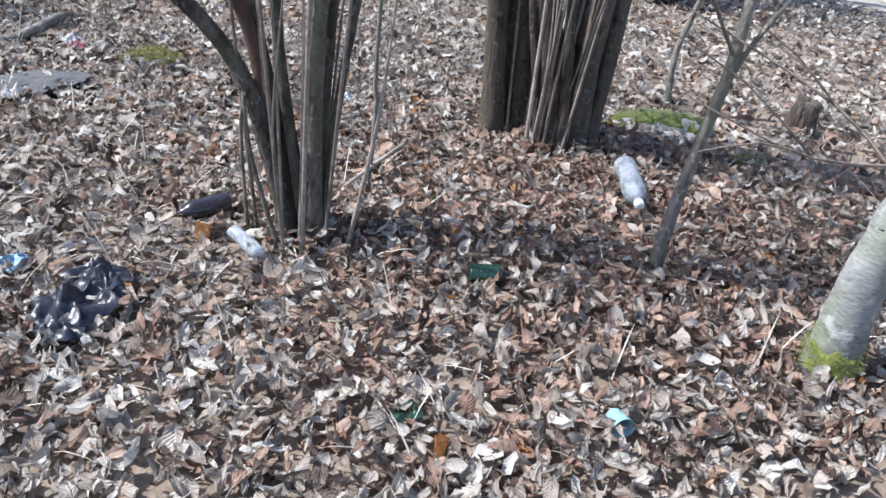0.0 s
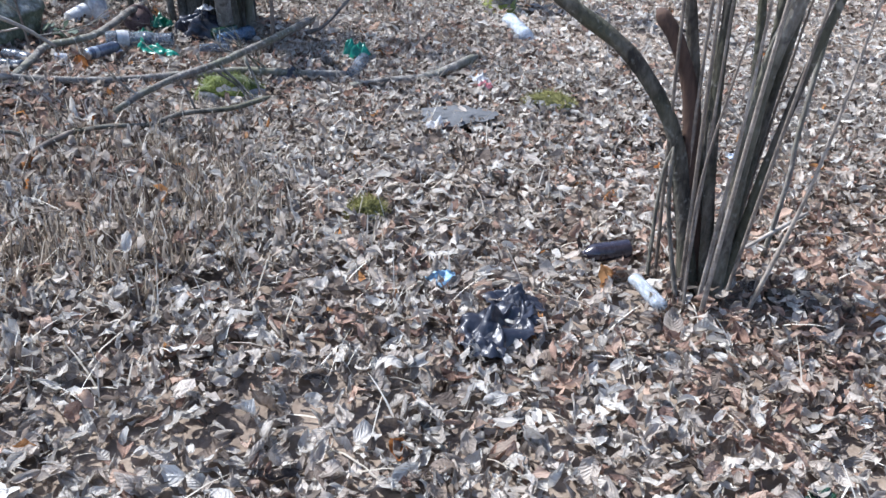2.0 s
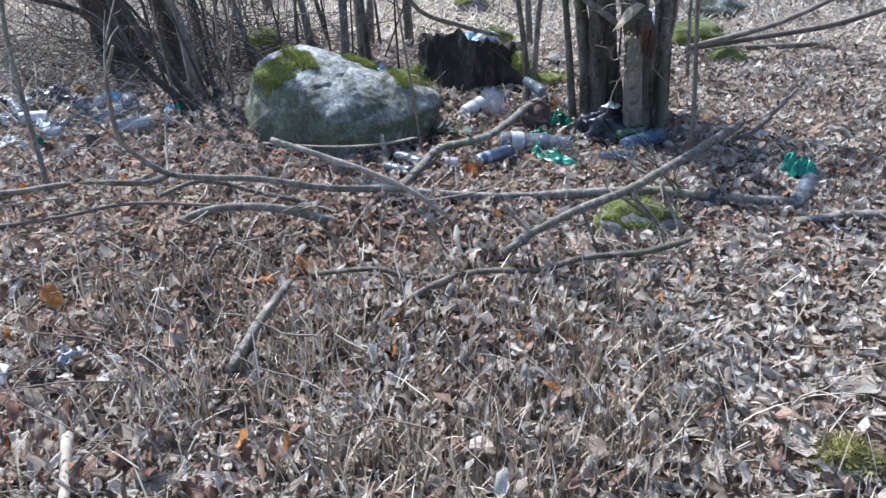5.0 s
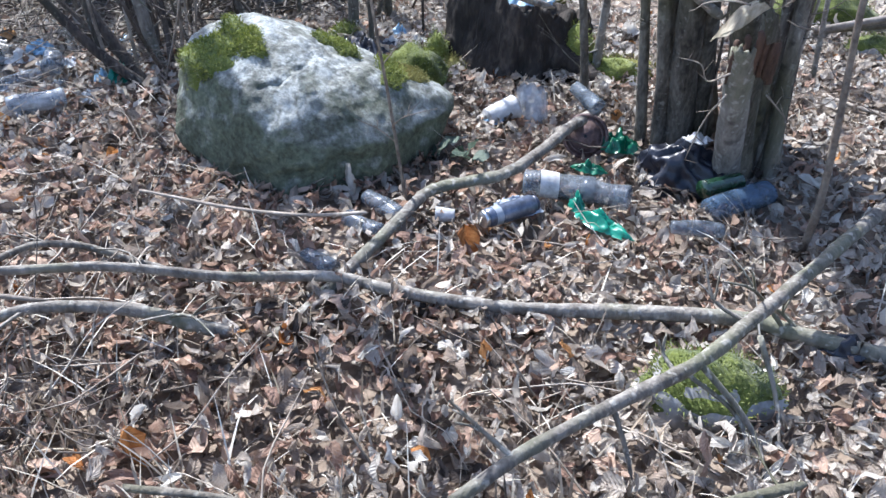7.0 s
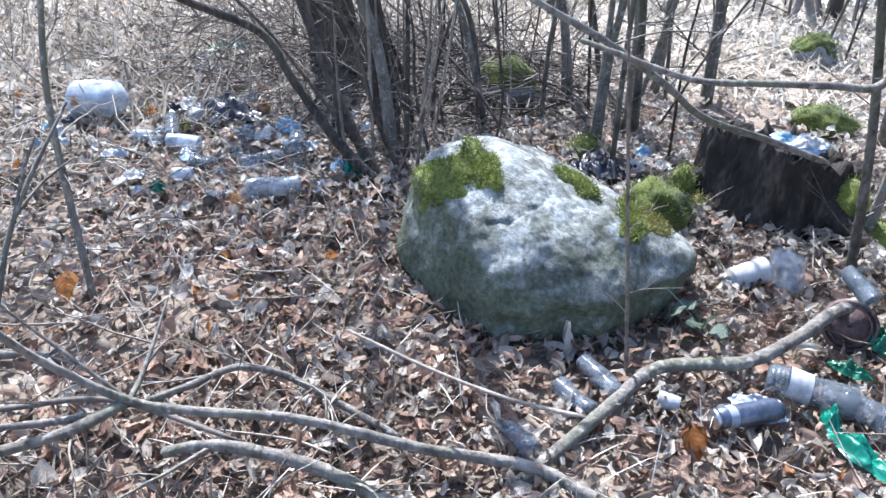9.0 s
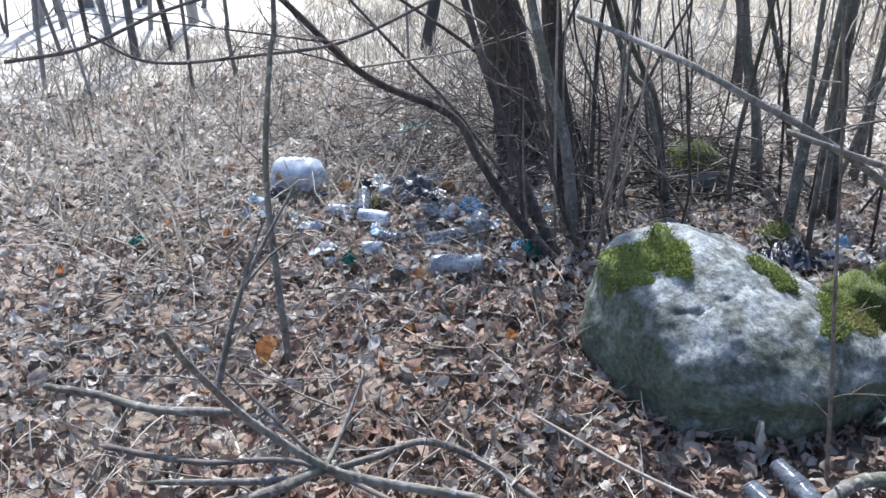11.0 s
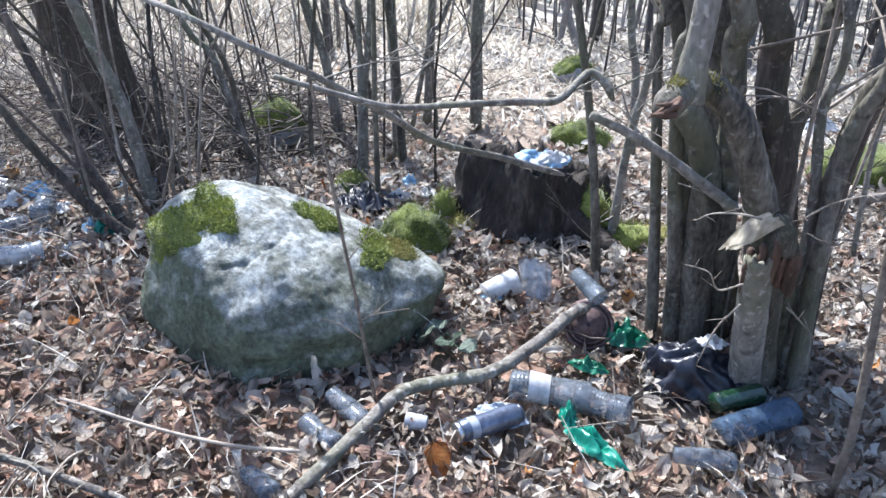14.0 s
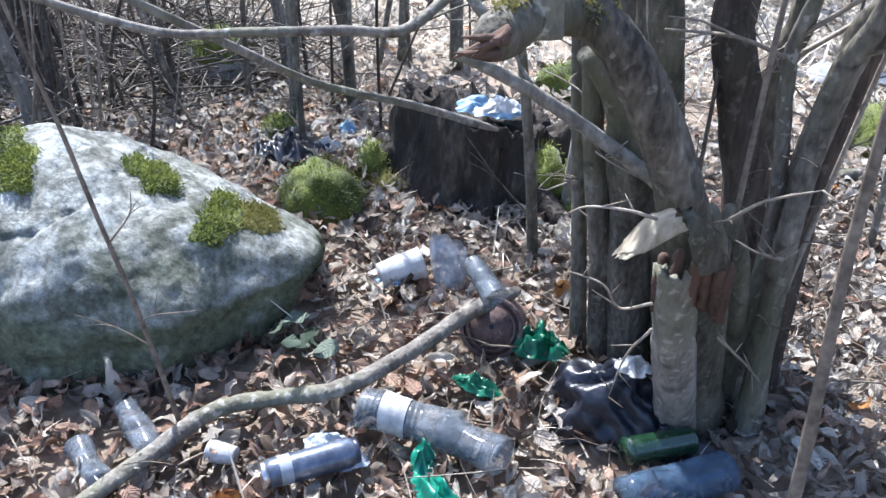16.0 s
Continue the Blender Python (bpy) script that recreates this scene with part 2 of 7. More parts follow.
def rock_material():
    m = material("granite_lichen", [(0.34, (0.10, 0.102, 0.088)), (0.47, (0.19, 0.195, 0.172)), (0.58, (0.26, 0.266, 0.238)), (0.70, (0.36, 0.366, 0.34))],
                 6, 0.9, 0.9, 60, bump_dist=0.022)
    nt = m.node_tree
    n, l = nt.nodes, nt.links
    ramp = [x for x in n if x.type == 'VALTORGB'][0]
    p = n["Principled BSDF"]
    tc = [x for x in n if x.type == 'TEX_COORD'][0]
    # greenish algae and shade tinted into flanks, lichen crust on faces that look up
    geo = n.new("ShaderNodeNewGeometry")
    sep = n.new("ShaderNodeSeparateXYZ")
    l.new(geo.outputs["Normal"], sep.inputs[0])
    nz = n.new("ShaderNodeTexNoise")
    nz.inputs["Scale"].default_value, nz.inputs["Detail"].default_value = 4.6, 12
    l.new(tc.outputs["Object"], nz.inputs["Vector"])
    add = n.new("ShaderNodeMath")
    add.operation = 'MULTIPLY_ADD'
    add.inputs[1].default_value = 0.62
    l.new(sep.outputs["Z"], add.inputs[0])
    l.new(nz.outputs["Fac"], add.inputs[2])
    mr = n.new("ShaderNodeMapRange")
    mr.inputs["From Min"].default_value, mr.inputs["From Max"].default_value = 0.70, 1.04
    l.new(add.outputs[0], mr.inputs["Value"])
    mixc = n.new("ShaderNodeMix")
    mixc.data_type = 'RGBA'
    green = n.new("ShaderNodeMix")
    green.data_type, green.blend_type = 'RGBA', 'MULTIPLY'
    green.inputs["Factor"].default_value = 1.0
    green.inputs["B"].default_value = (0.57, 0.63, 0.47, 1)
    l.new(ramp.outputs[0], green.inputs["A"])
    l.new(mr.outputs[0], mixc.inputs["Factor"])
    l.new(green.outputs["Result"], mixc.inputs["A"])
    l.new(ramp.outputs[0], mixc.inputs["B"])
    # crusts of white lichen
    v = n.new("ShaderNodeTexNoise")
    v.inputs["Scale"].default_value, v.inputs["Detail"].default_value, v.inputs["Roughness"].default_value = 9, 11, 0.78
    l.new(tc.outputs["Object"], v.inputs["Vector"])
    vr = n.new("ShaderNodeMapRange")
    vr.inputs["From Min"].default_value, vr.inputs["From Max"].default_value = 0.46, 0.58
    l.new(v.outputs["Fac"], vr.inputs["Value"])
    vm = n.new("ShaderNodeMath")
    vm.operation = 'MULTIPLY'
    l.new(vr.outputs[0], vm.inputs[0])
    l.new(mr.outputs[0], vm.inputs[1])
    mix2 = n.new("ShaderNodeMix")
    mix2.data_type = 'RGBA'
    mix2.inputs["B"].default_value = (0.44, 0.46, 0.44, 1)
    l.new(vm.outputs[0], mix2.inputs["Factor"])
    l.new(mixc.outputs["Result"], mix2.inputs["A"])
    # dark grains and pits
    g = n.new("ShaderNodeTexNoise")
    g.inputs["Scale"].default_value, g.inputs["Detail"].default_value, g.inputs["Roughness"].default_value = 42, 8, 0.8
    l.new(tc.outputs["Object"], g.inputs["Vector"])
    gr = n.new("ShaderNodeMapRange")
    gr.inputs["From Min"].default_value, gr.inputs["From Max"].default_value = 0.36, 0.62
    gr.inputs["To Min"].default_value, gr.inputs["To Max"].default_value = 0.45, 1.2
    l.new(g.outputs["Fac"], gr.inputs["Value"])
    mul = n.new("ShaderNodeMix")
    mul.data_type, mul.blend_type = 'RGBA', 'MULTIPLY'
    mul.inputs["Factor"].default_value = 1.0
    l.new(mix2.outputs["Result"], mul.inputs["A"])
    l.new(gr.outputs[0], mul.inputs["B"])
    l.new(mul.outputs["Result"], p.inputs["Base Color"])
    b2 = n.new("ShaderNodeBump")
    b2.inputs["Strength"].default_value, b2.inputs["Distance"].default_value = 0.8, 0.012
    l.new(g.outputs["Fac"], b2.inputs["Height"])
    b1 = [x for x in n if x.type == 'BUMP' and x != b2][0]
    l.new(b1.outputs[0], b2.inputs["Normal"])
    l.new(b2.outputs[0], p.inputs["Normal"])
    return m


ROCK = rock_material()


def plain(name, color, rough=0.35, spec=0.5, metallic=0.0, translucent=0.0, bump=0.15, spread=0.25, scale=18, alpha=1.0):
    lo = tuple(c * (1 - spread) for c in color)
    hi = tuple(min(1, c * (1 + spread) + 0.02) for c in color)
    return material(name, [(0.3, lo), (0.5, color), (0.7, hi)], scale, rough, bump, 70, metallic=metallic, spec=spec, translucent=translucent, alpha=alpha)


def clear_plastic(name, color, rough=0.13, lo=0.22, hi=0.50):
    """Scuffed thin plastic: partly clear, partly clouded."""
    m = plain(name, color, rough, 0.6, bump=0.1, spread=0.3)
    nt = m.node_tree
    n, l = nt.nodes, nt.links
    p = n["Principled BSDF"]
    tr = n.new("ShaderNodeBsdfTransparent")
    tr.inputs["Color"].default_value = (*[min(1, 0.55 + 0.5 * c) for c in color], 1)
    noi = n.new("ShaderNodeTexNoise")
    noi.inputs["Scale"].default_value, noi.inputs["Detail"].default_value = 5, 3
    mr = n.new("ShaderNodeMapRange")
    mr.inputs["From Min"].default_value, mr.inputs["From Max"].default_value = 0.35, 0.65
    mr.inputs["To Min"].default_value, mr.inputs["To Max"].default_value = lo, hi
    l.new(noi.outputs["Fac"], mr.inputs["Value"])
    ms = n.new("ShaderNodeMixShader")
    l.new(mr.outputs[0], ms.inputs[0])
    l.new(tr.outputs[0], ms.inputs[1])
    l.new(p.outputs[0], ms.inputs[2])
    l.new(ms.outputs[0], n["Material Output"].inputs["Surface"])
    return m


PET_CLEAR = clear_plastic("clear_plastic", (0.25, 0.28, 0.31))
PET_PALE = clear_plastic("pale_plastic", (0.46, 0.50, 0.54), 0.16, 0.34, 0.62)
PET_BLUE = clear_plastic("blue_plastic", (0.12, 0.19, 0.29))
PET_HAZE = clear_plastic("hazy_plastic", (0.22, 0.25, 0.29))
GLASS_GREEN = plain("green_glass", (0.012, 0.036, 0.018), 0.12, 0.8, bump=0.03)
FILM_WHITE = plain("white_film", (0.60, 0.60, 0.60), 0.4, translucent=0.3)
FILM_BLUE = plain("blue_film", (0.28, 0.44, 0.60), 0.35, translucent=0.3, spread=0.4)
FILM_TEAL = plain("teal_film", (0.016, 0.21, 0.145), 0.3, translucent=0.25, spread=0.4)
FILM_GREEN = plain("green_film", (0.010, 0.14, 0.075), 0.3, translucent=0.25, spread=0.4)
FILM_BLACK = plain("black_film", (0.014, 0.016, 0.026), 0.36, 0.5, bump=0.3)
FILM_GREY = plain("grey_film", (0.36, 0.40, 0.46), 0.3, translucent=0.2)
FILM_PINK = plain("pink_film", (0.62, 0.22, 0.24), 0.4, translucent=0.2)
CAN_BODY = plain("can_print", (0.12, 0.14, 0.19), 0.3, 0.6, metallic=0.6, bump=0.03, spread=0.5)
CAN_DARK = plain("can_dark", (0.03, 0.035, 0.06), 0.3, 0.6, bump=0.03)
CAN_METAL = plain("bare_aluminium", (0.62, 0.62, 0.64), 0.3, metallic=1.0, bump=0.05)
RUST = plain("rusty_tin", (0.15, 0.10, 0.095), 0.7, metallic=0.3, bump=0.5, spread=0.5)
DARK_GLASS = plain("dark_bottle", (0.022, 0.018, 0.026), 0.15, 0.7, bump=0.05)
CAP_WHITE = plain("white_cap", (0.82, 0.82, 0.80), 0.4)
CAP_TEAL = plain("teal_cap", (0.24, 0.42, 0.45), 0.35)
PAPER = plain("label_paper", (0.38, 0.38, 0.39), 0.7, spread=0.4)
MILKY = clear_plastic("milky_plastic", (0.50, 0.55, 0.62), 0.3, 0.45, 0.8)
CARDBOARD = plain("sodden_cardboard", (0.36, 0.20, 0.09), 0.85, 0.2, spread=0.4)
SLATE_SHEET = plain("grey_sheet", (0.105, 0.107, 0.11), 0.85, 0.1, spread=0.15)


# ---- building helpers ----
def gz(x, y):
    """Height of the forest floor."""
    return 0.018 * np.sin(1.9 * x + 0.6) * np.cos(1.6 * y + 1.1) + 0.010 * np.sin(4.3 * x + 2.1 * y) + 0.006 * np.cos(7.1 * y - 3.3 * x)


def link(name, bm, mat, base=(0, 0, 0), smooth=True):
    me = bpy.data.meshes.new(name)
    bm.transform(Matrix.Translation(-Vector(base)))
    bm.to_mesh(me)
    bm.free()
    me.materials.append(mat)
    if smooth:
        me.polygons.foreach_set("use_smooth", [True] * len(me.polygons))
    return new(name, me)


def thing(name, base, label, category, group="", kind=""):
    ob = new(name)
    ob.location = base
    return tagged(ob, label, category, group, kind)


def part(name, bm, mat, parent, label="", smooth=True):
    """A bmesh in world coordinates as one mesh under a thing or a part."""
    base = Vector(parent.location)
    if parent.parent:
        base = base + Vector(parent.parent.location)
    ob = link(name, bm, mat, base, smooth)
    ob.parent = parent
    if label:
        ob["label"] = label
    return ob


def single(name, bm, mat, base, label, category, group="", smooth=True, kind=""):
    ob = link(name, bm, mat, base, smooth)
    ob.location = base
    return tagged(ob, label, category, group, kind)


def spline(pts, per=5):
    """A smooth line through points."""
    p = [Vector(q) for q in pts]
    if len(p) == 2:
        return [p[0].lerp(p[1], i / per) for i in range(per + 1)]
    p = [2 * p[0] - p[1]] + p + [2 * p[-1] - p[-2]]
    out = []
    for i in range(1, len(p) - 2):
        a, b, c, d = p[i - 1:i + 3]
        for k in range(per):
            t = k / per
            out.append(0.5 * (2 * b + (c - a) * t + (2 * a - 5 * b + 4 * c - d) * t * t + (3 * b - a - 3 * c + d) * t ** 3))
    out.append(p[-2])
    return out


def tube(bm, pts, r0, r1, sides=8, per=5, rough=0.08, seed=0, taper=1.0, cap=True, flare=0.0):
    """A knotty tapered round along a smooth line."""
    rnd = random.Random(seed)
    stout = r0 >= 0.02 and sides >= 8
    if stout:
        sides, per = 12, max(per, 8)
        rough *= 0.35
    line = spline(pts, per)
    n = len(line)
    rings, ref = [], None
    off = Vector((seed * 1.37 % 50, seed * 0.71 % 50, 0))
    run = [0.0]
    for a, b in zip(line, line[1:]):
        run.append(run[-1] + (b - a).length)
    lobes = [rnd.uniform(-1, 1) for _ in range(sides)]
    for i, c in enumerate(line):
        d = (line[min(i + 1, n - 1)] - line[max(i - 1, 0)]).normalized()
        if ref is None:
            ref = d.orthogonal().normalized()
        ref = (ref - d * ref.dot(d)).normalized()
        side = d.cross(ref)
        t = run[i] / (run[-1] or 1)
        r = r0 + (r1 - r0) * t ** taper
        r *= 1 + flare * max(0, 1 - t * 5) ** 2
        if cap and r1 < 0.04:
            r *= 1 - 0.6 * (max(0, t - 0.97) / 0.03) ** 2
        ring = []
        for k in range(sides):
            a = 2 * math.pi * k / sides
            rr = r * (1 + rough * lobes[k] + rough * rnd.uniform(-1, 1))
            out = ref * math.cos(a) + side * math.sin(a)
            if stout:
                q = c + out * r
                rr *= 1 + 0.13 * noise.noise(c * 7 + out * 0.9 + off) + 0.07 * noise.noise(Vector((out.x * 3.5, out.y * 3.5, q.z * 5)) + off) + 0.06 * noise.noise(q * 38 + off)
            ring.append(bm.verts.new(c + out * rr))
        rings.append(ring)
    for a, b in zip(rings, rings[1:]):
        for k in range(sides):
            bm.faces.new((a[k], a[(k + 1) % sides], b[(k + 1) % sides], b[k]))
    if cap:
        for ring, flip in ((rings[0], True), (rings[-1], False)):
            bm.faces.new(ring[::-1] if flip else ring)
    return line


def twigs(bm, line, rnd, count, length, r, up=0.4, sides=4, start=0.25):
    """Side shoots along a line, each with one fork."""
    for _ in range(count):
        i = rnd.randrange(int(len(line) * start), len(line))
        p = line[i]
        d = Vector((rnd.uniform(-1, 1), rnd.uniform(-1, 1), rnd.uniform(-0.2, 1) * up + 0.15)).normalized()
        L = length * rnd.uniform(0.4, 1.2)
        q = p + d * L * 0.5 + Vector((rnd.uniform(-1, 1), rnd.uniform(-1, 1), rnd.uniform(-1, 1))) * L * 0.08
        e = p + d * L + Vector((rnd.uniform(-1, 1), rnd.uniform(-1, 1), rnd.uniform(-0.5, 1))) * L * 0.15
        tube(bm, [p, q, e], r, r * 0.35, sides, 3, 0.0, rnd.random(), cap=False)
        f = q + (d + Vector((rnd.uniform(-1, 1), rnd.uniform(-1, 1), rnd.uniform(-0.3, 0.8)))).normalized() * L * 0.4
        tube(bm, [q, q.lerp(f, 0.5) + Vector((0, 0, L * 0.03)), f], r * 0.6, r * 0.3, 3, 2, 0.0, rnd.random(), cap=False)


def shoots(root, line, rnd, count, length, r, mat, start=0.1, up=0.6):
    """Side branches as parts, each with a forking twig as its own piece."""
    for _ in range(count):
        i = rnd.randrange(int(len(line) * start), len(line))
        p = line[i]
        d = Vector((rnd.uniform(-1, 1), rnd.uniform(-1, 1), rnd.uniform(-0.2, 1) * up + 0.15)).normalized()
        L = length * rnd.uniform(0.4, 1.3)
        q = p + d * L * 0.5 + Vector((rnd.uniform(-1, 1), rnd.uniform(-1, 1), rnd.uniform(-1, 1))) * L * 0.09
        e = p + d * L + Vector((rnd.uniform(-1, 1), rnd.uniform(-1, 1), rnd.uniform(-0.5, 1))) * L * 0.18
        bm = bmesh.new()
        tube(bm, [p, q, e], r, r * 0.35, 4, 3, 0.0, rnd.random(), cap=False)
        b = part("branch", bm, mat, root)
        for _ in range(2):
            f = q + (d + Vector((rnd.uniform(-1, 1), rnd.uniform(-1, 1), rnd.uniform(-0.3, 0.8)))).normalized() * L * rnd.uniform(0.3, 0.55)
            bm = bmesh.new()
            tube(bm, [q, q.lerp(f, 0.5) + Vector((0, 0, L * 0.03)), f], r * 0.6, r * 0.3, 3, 2, 0.0, rnd.random(), cap=False)
            part("twig", bm, mat, b)


def lathe(bm, profile, a, b, sides=20, crush=0.0, seed=0, close=True):
    """Turn a profile of (along, radius) round the axis a to b; along runs 0 to 1. crush dents it."""
    a, b = Vector(a), Vector(b)
    d = (b - a)
    L = d.length
    d.normalize()
    u = d.cross(Vector((0, 0, 1)))
    u = u.normalized() if u.length > 0.01 else Vector((1, 0, 0))
    w = u.cross(d)
    off = Vector((seed * 3.1, seed * 1.7, 0))
    rings = []
    for s, r in profile:
        ring = []
        for k in range(sides):
            t = 2 * math.pi * k / sides
            pos = a + d * (s * L) + u * (math.cos(t) * r) + w * (math.sin(t) * r)
            if crush:
                dent = noise.noise(pos * 9 + off) + 0.18 * noise.noise(pos * 24 + off)
                rr = r * (1 - crush * max(-0.4, dent))
                pos = a + d * (s * L) + u * (math.cos(t) * rr) + w * (math.sin(t) * rr * (1 - 0.35 * crush))
            ring.append(bm.verts.new(pos))
        rings.append(ring)
    for p, q in zip(rings, rings[1:]):
        for k in range(sides):
            bm.faces.new((p[k], p[(k + 1) % sides], q[(k + 1) % sides], q[k]))
    if close:
        bm.faces.new(rings[0][::-1])
        bm.faces.new(rings[-1])


def crumple(bm, centre, sx, sy, h, turn=0.0, seed=0, n=14, folds=1.0, ragged=0.25):
    """A crumpled sheet that lies in folds; its rim is torn."""
    off = Vector((seed * 5.3, seed * 2.9, seed * 1.3))
    c, s = math.cos(turn), math.sin(turn)
    grid = []
    for i in range(n + 1):
        row = []
        for j in range(n + 1):
            u, v = i / n * 2 - 1, j / n * 2 - 1
            m = max(abs(u), abs(v))
            ln = math.hypot(u, v) or 1
            u2, v2 = u * m / ln, v * m / ln
            rim = 1 + ragged * noise.noise(Vector((u2 * 2, v2 * 2, 0)) + off)
            a = noise.noise(Vector((u * 1.8, v * 1.8, 1)) * folds + off)
            b = abs(noise.noise(Vector((u * 3.2, v * 3.2, 5)) * folds + off))
            q = noise.noise(Vector((u * 7, v * 7, 9)) * folds + off)
            x = (u2 * rim + 0.18 * noise.noise(Vector((u * 3, v * 3, 20)) + off)) * sx
            y = (v2 * rim + 0.18 * noise.noise(Vector((u * 3, v * 3, 30)) + off)) * sy
            z = max(0.004, h * (1 - m * m * 0.8) * (0.45 + 0.9 * a + 0.7 * b) + h * 0.10 * q + 0.006)
            px, py = centre[0] + c * x - s * y, centre[1] + s * x + c * y
            row.append(bm.verts.new((px, py, centre[2] + z)))
        grid.append(row)
    for i in range(n):
        for j in range(n):
            bm.faces.new((grid[i][j], grid[i + 1][j], grid[i + 1][j + 1], grid[i][j + 1]))


def blob(bm, centre, rx, ry, rz, seed=0, amp=0.18, freq=2.0, sub=3, turn=0.0, sink=0.35):
    """A lumpy stone, sunk in the floor by part of its height."""
    off = Vector((seed * 7.7, seed * 3.3, seed))
    made = bmesh.ops.create_icosphere(bm, subdivisions=sub, radius=1)["verts"]
    rot = Matrix.Rotation(turn, 3, 'Z')
    for v in made:
        d = v.co.normalized()
        k = 1 + amp * noise.noise(d * freq + off) + amp * 0.4 * noise.noise(d * freq * 3 + off)
        v.co = rot @ Vector((d.x * rx * k, d.y * ry * k, d.z * rz * k)) + Vector(centre) + Vector((0, 0, rz * (1 - 2 * sink) * 0.5))
    return made


def fuzz(bm, verts, length, rnd, count, centre):
    """Short moss blades standing on given vertices."""
    vs = [(v.co.copy(), v.normal.copy()) for v in verts]
    for _ in range(count):
        p, nrm = rnd.choice(vs)
        p = p + Vector((rnd.uniform(-1, 1), rnd.uniform(-1, 1), rnd.uniform(-1, 1))) * length * 1.2
        d = (nrm + Vector((rnd.uniform(-1, 1), rnd.uniform(-1, 1), rnd.uniform(-0.6, 1))) * 0.7).normalized()
        side = d.orthogonal().normalized() * length * 0.16
        L = length * rnd.uniform(0.6, 1.4)
        bm.faces.new((bm.verts.new(p - side), bm.verts.new(p + side), bm.verts.new(p + d * L)))


# ---- ground: one sheet to the horizon ----
def ground_material():
    m = material("forest_floor", [(0.3, (0.07, 0.054, 0.042)), (0.5, (0.18, 0.14, 0.107)), (0.75, (0.34, 0.28, 0.22))], 3.0, 0.95, 0.8, 45, bump_dist=0.02)
    nt = m.node_tree
    n, l = nt.nodes, nt.links
    ramp = [x for x in n if x.type == 'VALTORGB'][0]
    tc = [x for x in n if x.type == 'TEX_COORD'][0]
    # bleached meadow grass beyond the copse
    dist = n.new("ShaderNodeVectorMath")
    dist.operation = 'DISTANCE'
    dist.inputs[1].default_value = (1.6, 3.2, 0)
    l.new(tc.outputs["Object"], dist.inputs[0])
    nz = n.new("ShaderNodeTexNoise")
    nz.inputs["Scale"].default_value, nz.inputs["Detail"].default_value = 0.5, 6
    l.new(tc.outputs["Object"], nz.inputs["Vector"])
    ad = n.new("ShaderNodeMath")
    ad.operation = 'MULTIPLY_ADD'
    ad.inputs[1].default_value = 4.0
    l.new(nz.outputs["Fac"], ad.inputs[0])
    l.new(dist.outputs["Value"], ad.inputs[2])
    mr = n.new("ShaderNodeMapRange")
    mr.inputs["From Min"].default_value, mr.inputs["From Max"].default_value = 7.6, 9.8
    l.new(ad.outputs[0], mr.inputs["Value"])
    straw = n.new("ShaderNodeValToRGB")
    straw.color_ramp.elements[0].position, straw.color_ramp.elements[0].color = 0.3, (0.34, 0.30, 0.24, 1)
    straw.color_ramp.elements[1].position, straw.color_ramp.elements[1].color = 0.7, (0.64, 0.595, 0.51, 1)
    fine = n.new("ShaderNodeTexNoise")
    fine.inputs["Scale"].default_value, fine.inputs["Detail"].default_value = 7, 8
    l.new(tc.outputs["Object"], fine.inputs["Vector"])
    l.new(fine.outputs["Fac"], straw.inputs[0])
    mx = n.new("ShaderNodeMix")
    mx.data_type = 'RGBA'
    l.new(mr.outputs[0], mx.inputs["Factor"])
    l.new(ramp.outputs[0], mx.inputs["A"])
    l.new(straw.outputs[0], mx.inputs["B"])
    l.new(mx.outputs["Result"], n["Principled BSDF"].inputs["Base Color"])
    return m


def build_ground():
    xs = np.concatenate([[-900, -300, -100, -50, -30, -20], np.arange(-14, 14.01, 0.2), [20, 30, 50, 100, 300, 900]])
    ys = np.concatenate([[-900, -300, -100, -40, -15, -8], np.arange(-4, 18.01, 0.2), [25, 40, 70, 150, 300, 900]])
    X, Y = np.meshgrid(xs, ys, indexing="ij")
    Z = gz(X, Y) - 0.012
    verts = np.stack([X, Y, Z], -1).reshape(-1, 3)
    nx, ny = len(xs), len(ys)
    i, j = np.meshgrid(np.arange(nx - 1), np.arange(ny - 1), indexing="ij")
    a = (i * ny + j).ravel()
    faces = np.stack([a, a + ny, a + ny + 1, a + 1], -1)
    me = bpy.data.meshes.new("ground")
    me.from_pydata(verts.tolist(), [], faces.tolist())
    me.materials.append(ground_material())
    me.polygons.foreach_set("use_smooth", [True] * len(me.polygons))
    return tagged(new("ground", me), "brown leaf-strewn woodland floor in early spring sun", "ground", kind="structure")


build_ground()

# ---- backdrop: distant wood edge ----
def build_backdrop():
    m = material("distant_wood", [(0.3, (0.20, 0.185, 0.17)), (0.5, (0.33, 0.31, 0.29)), (0.75, (0.50, 0.48, 0.46))], 0.35, 1.0, 0.0, 2.5, stretch=(1, 1, 0.12))
    bm = bmesh.new()
    prev = None
    for k in range(73):
        a = 2 * math.pi * k / 72
        h = 9 + 2.5 * noise.noise(Vector((math.cos(a) * 4, math.sin(a) * 4, 0)))
        lo, hi = (bm.verts.new((60 * math.cos(a), 4 + 60 * math.sin(a), z)) for z in (-1, h))
        if prev:
            bm.faces.new((prev[0], lo, hi, prev[1]))
        prev = (lo, hi)
    ob = link("backdrop", bm, m)
    tagged(ob, "hazy grey edge of distant bare woodland", "backdrop", kind="structure")


build_backdrop()

# ---- boulder ----
BOULDER, B_TURN, B_MID = Vector((-0.889, 5.175, 0.0)), radians(29), 0.179
B_ROT = Matrix.Rotation(B_TURN, 3, 'Z')


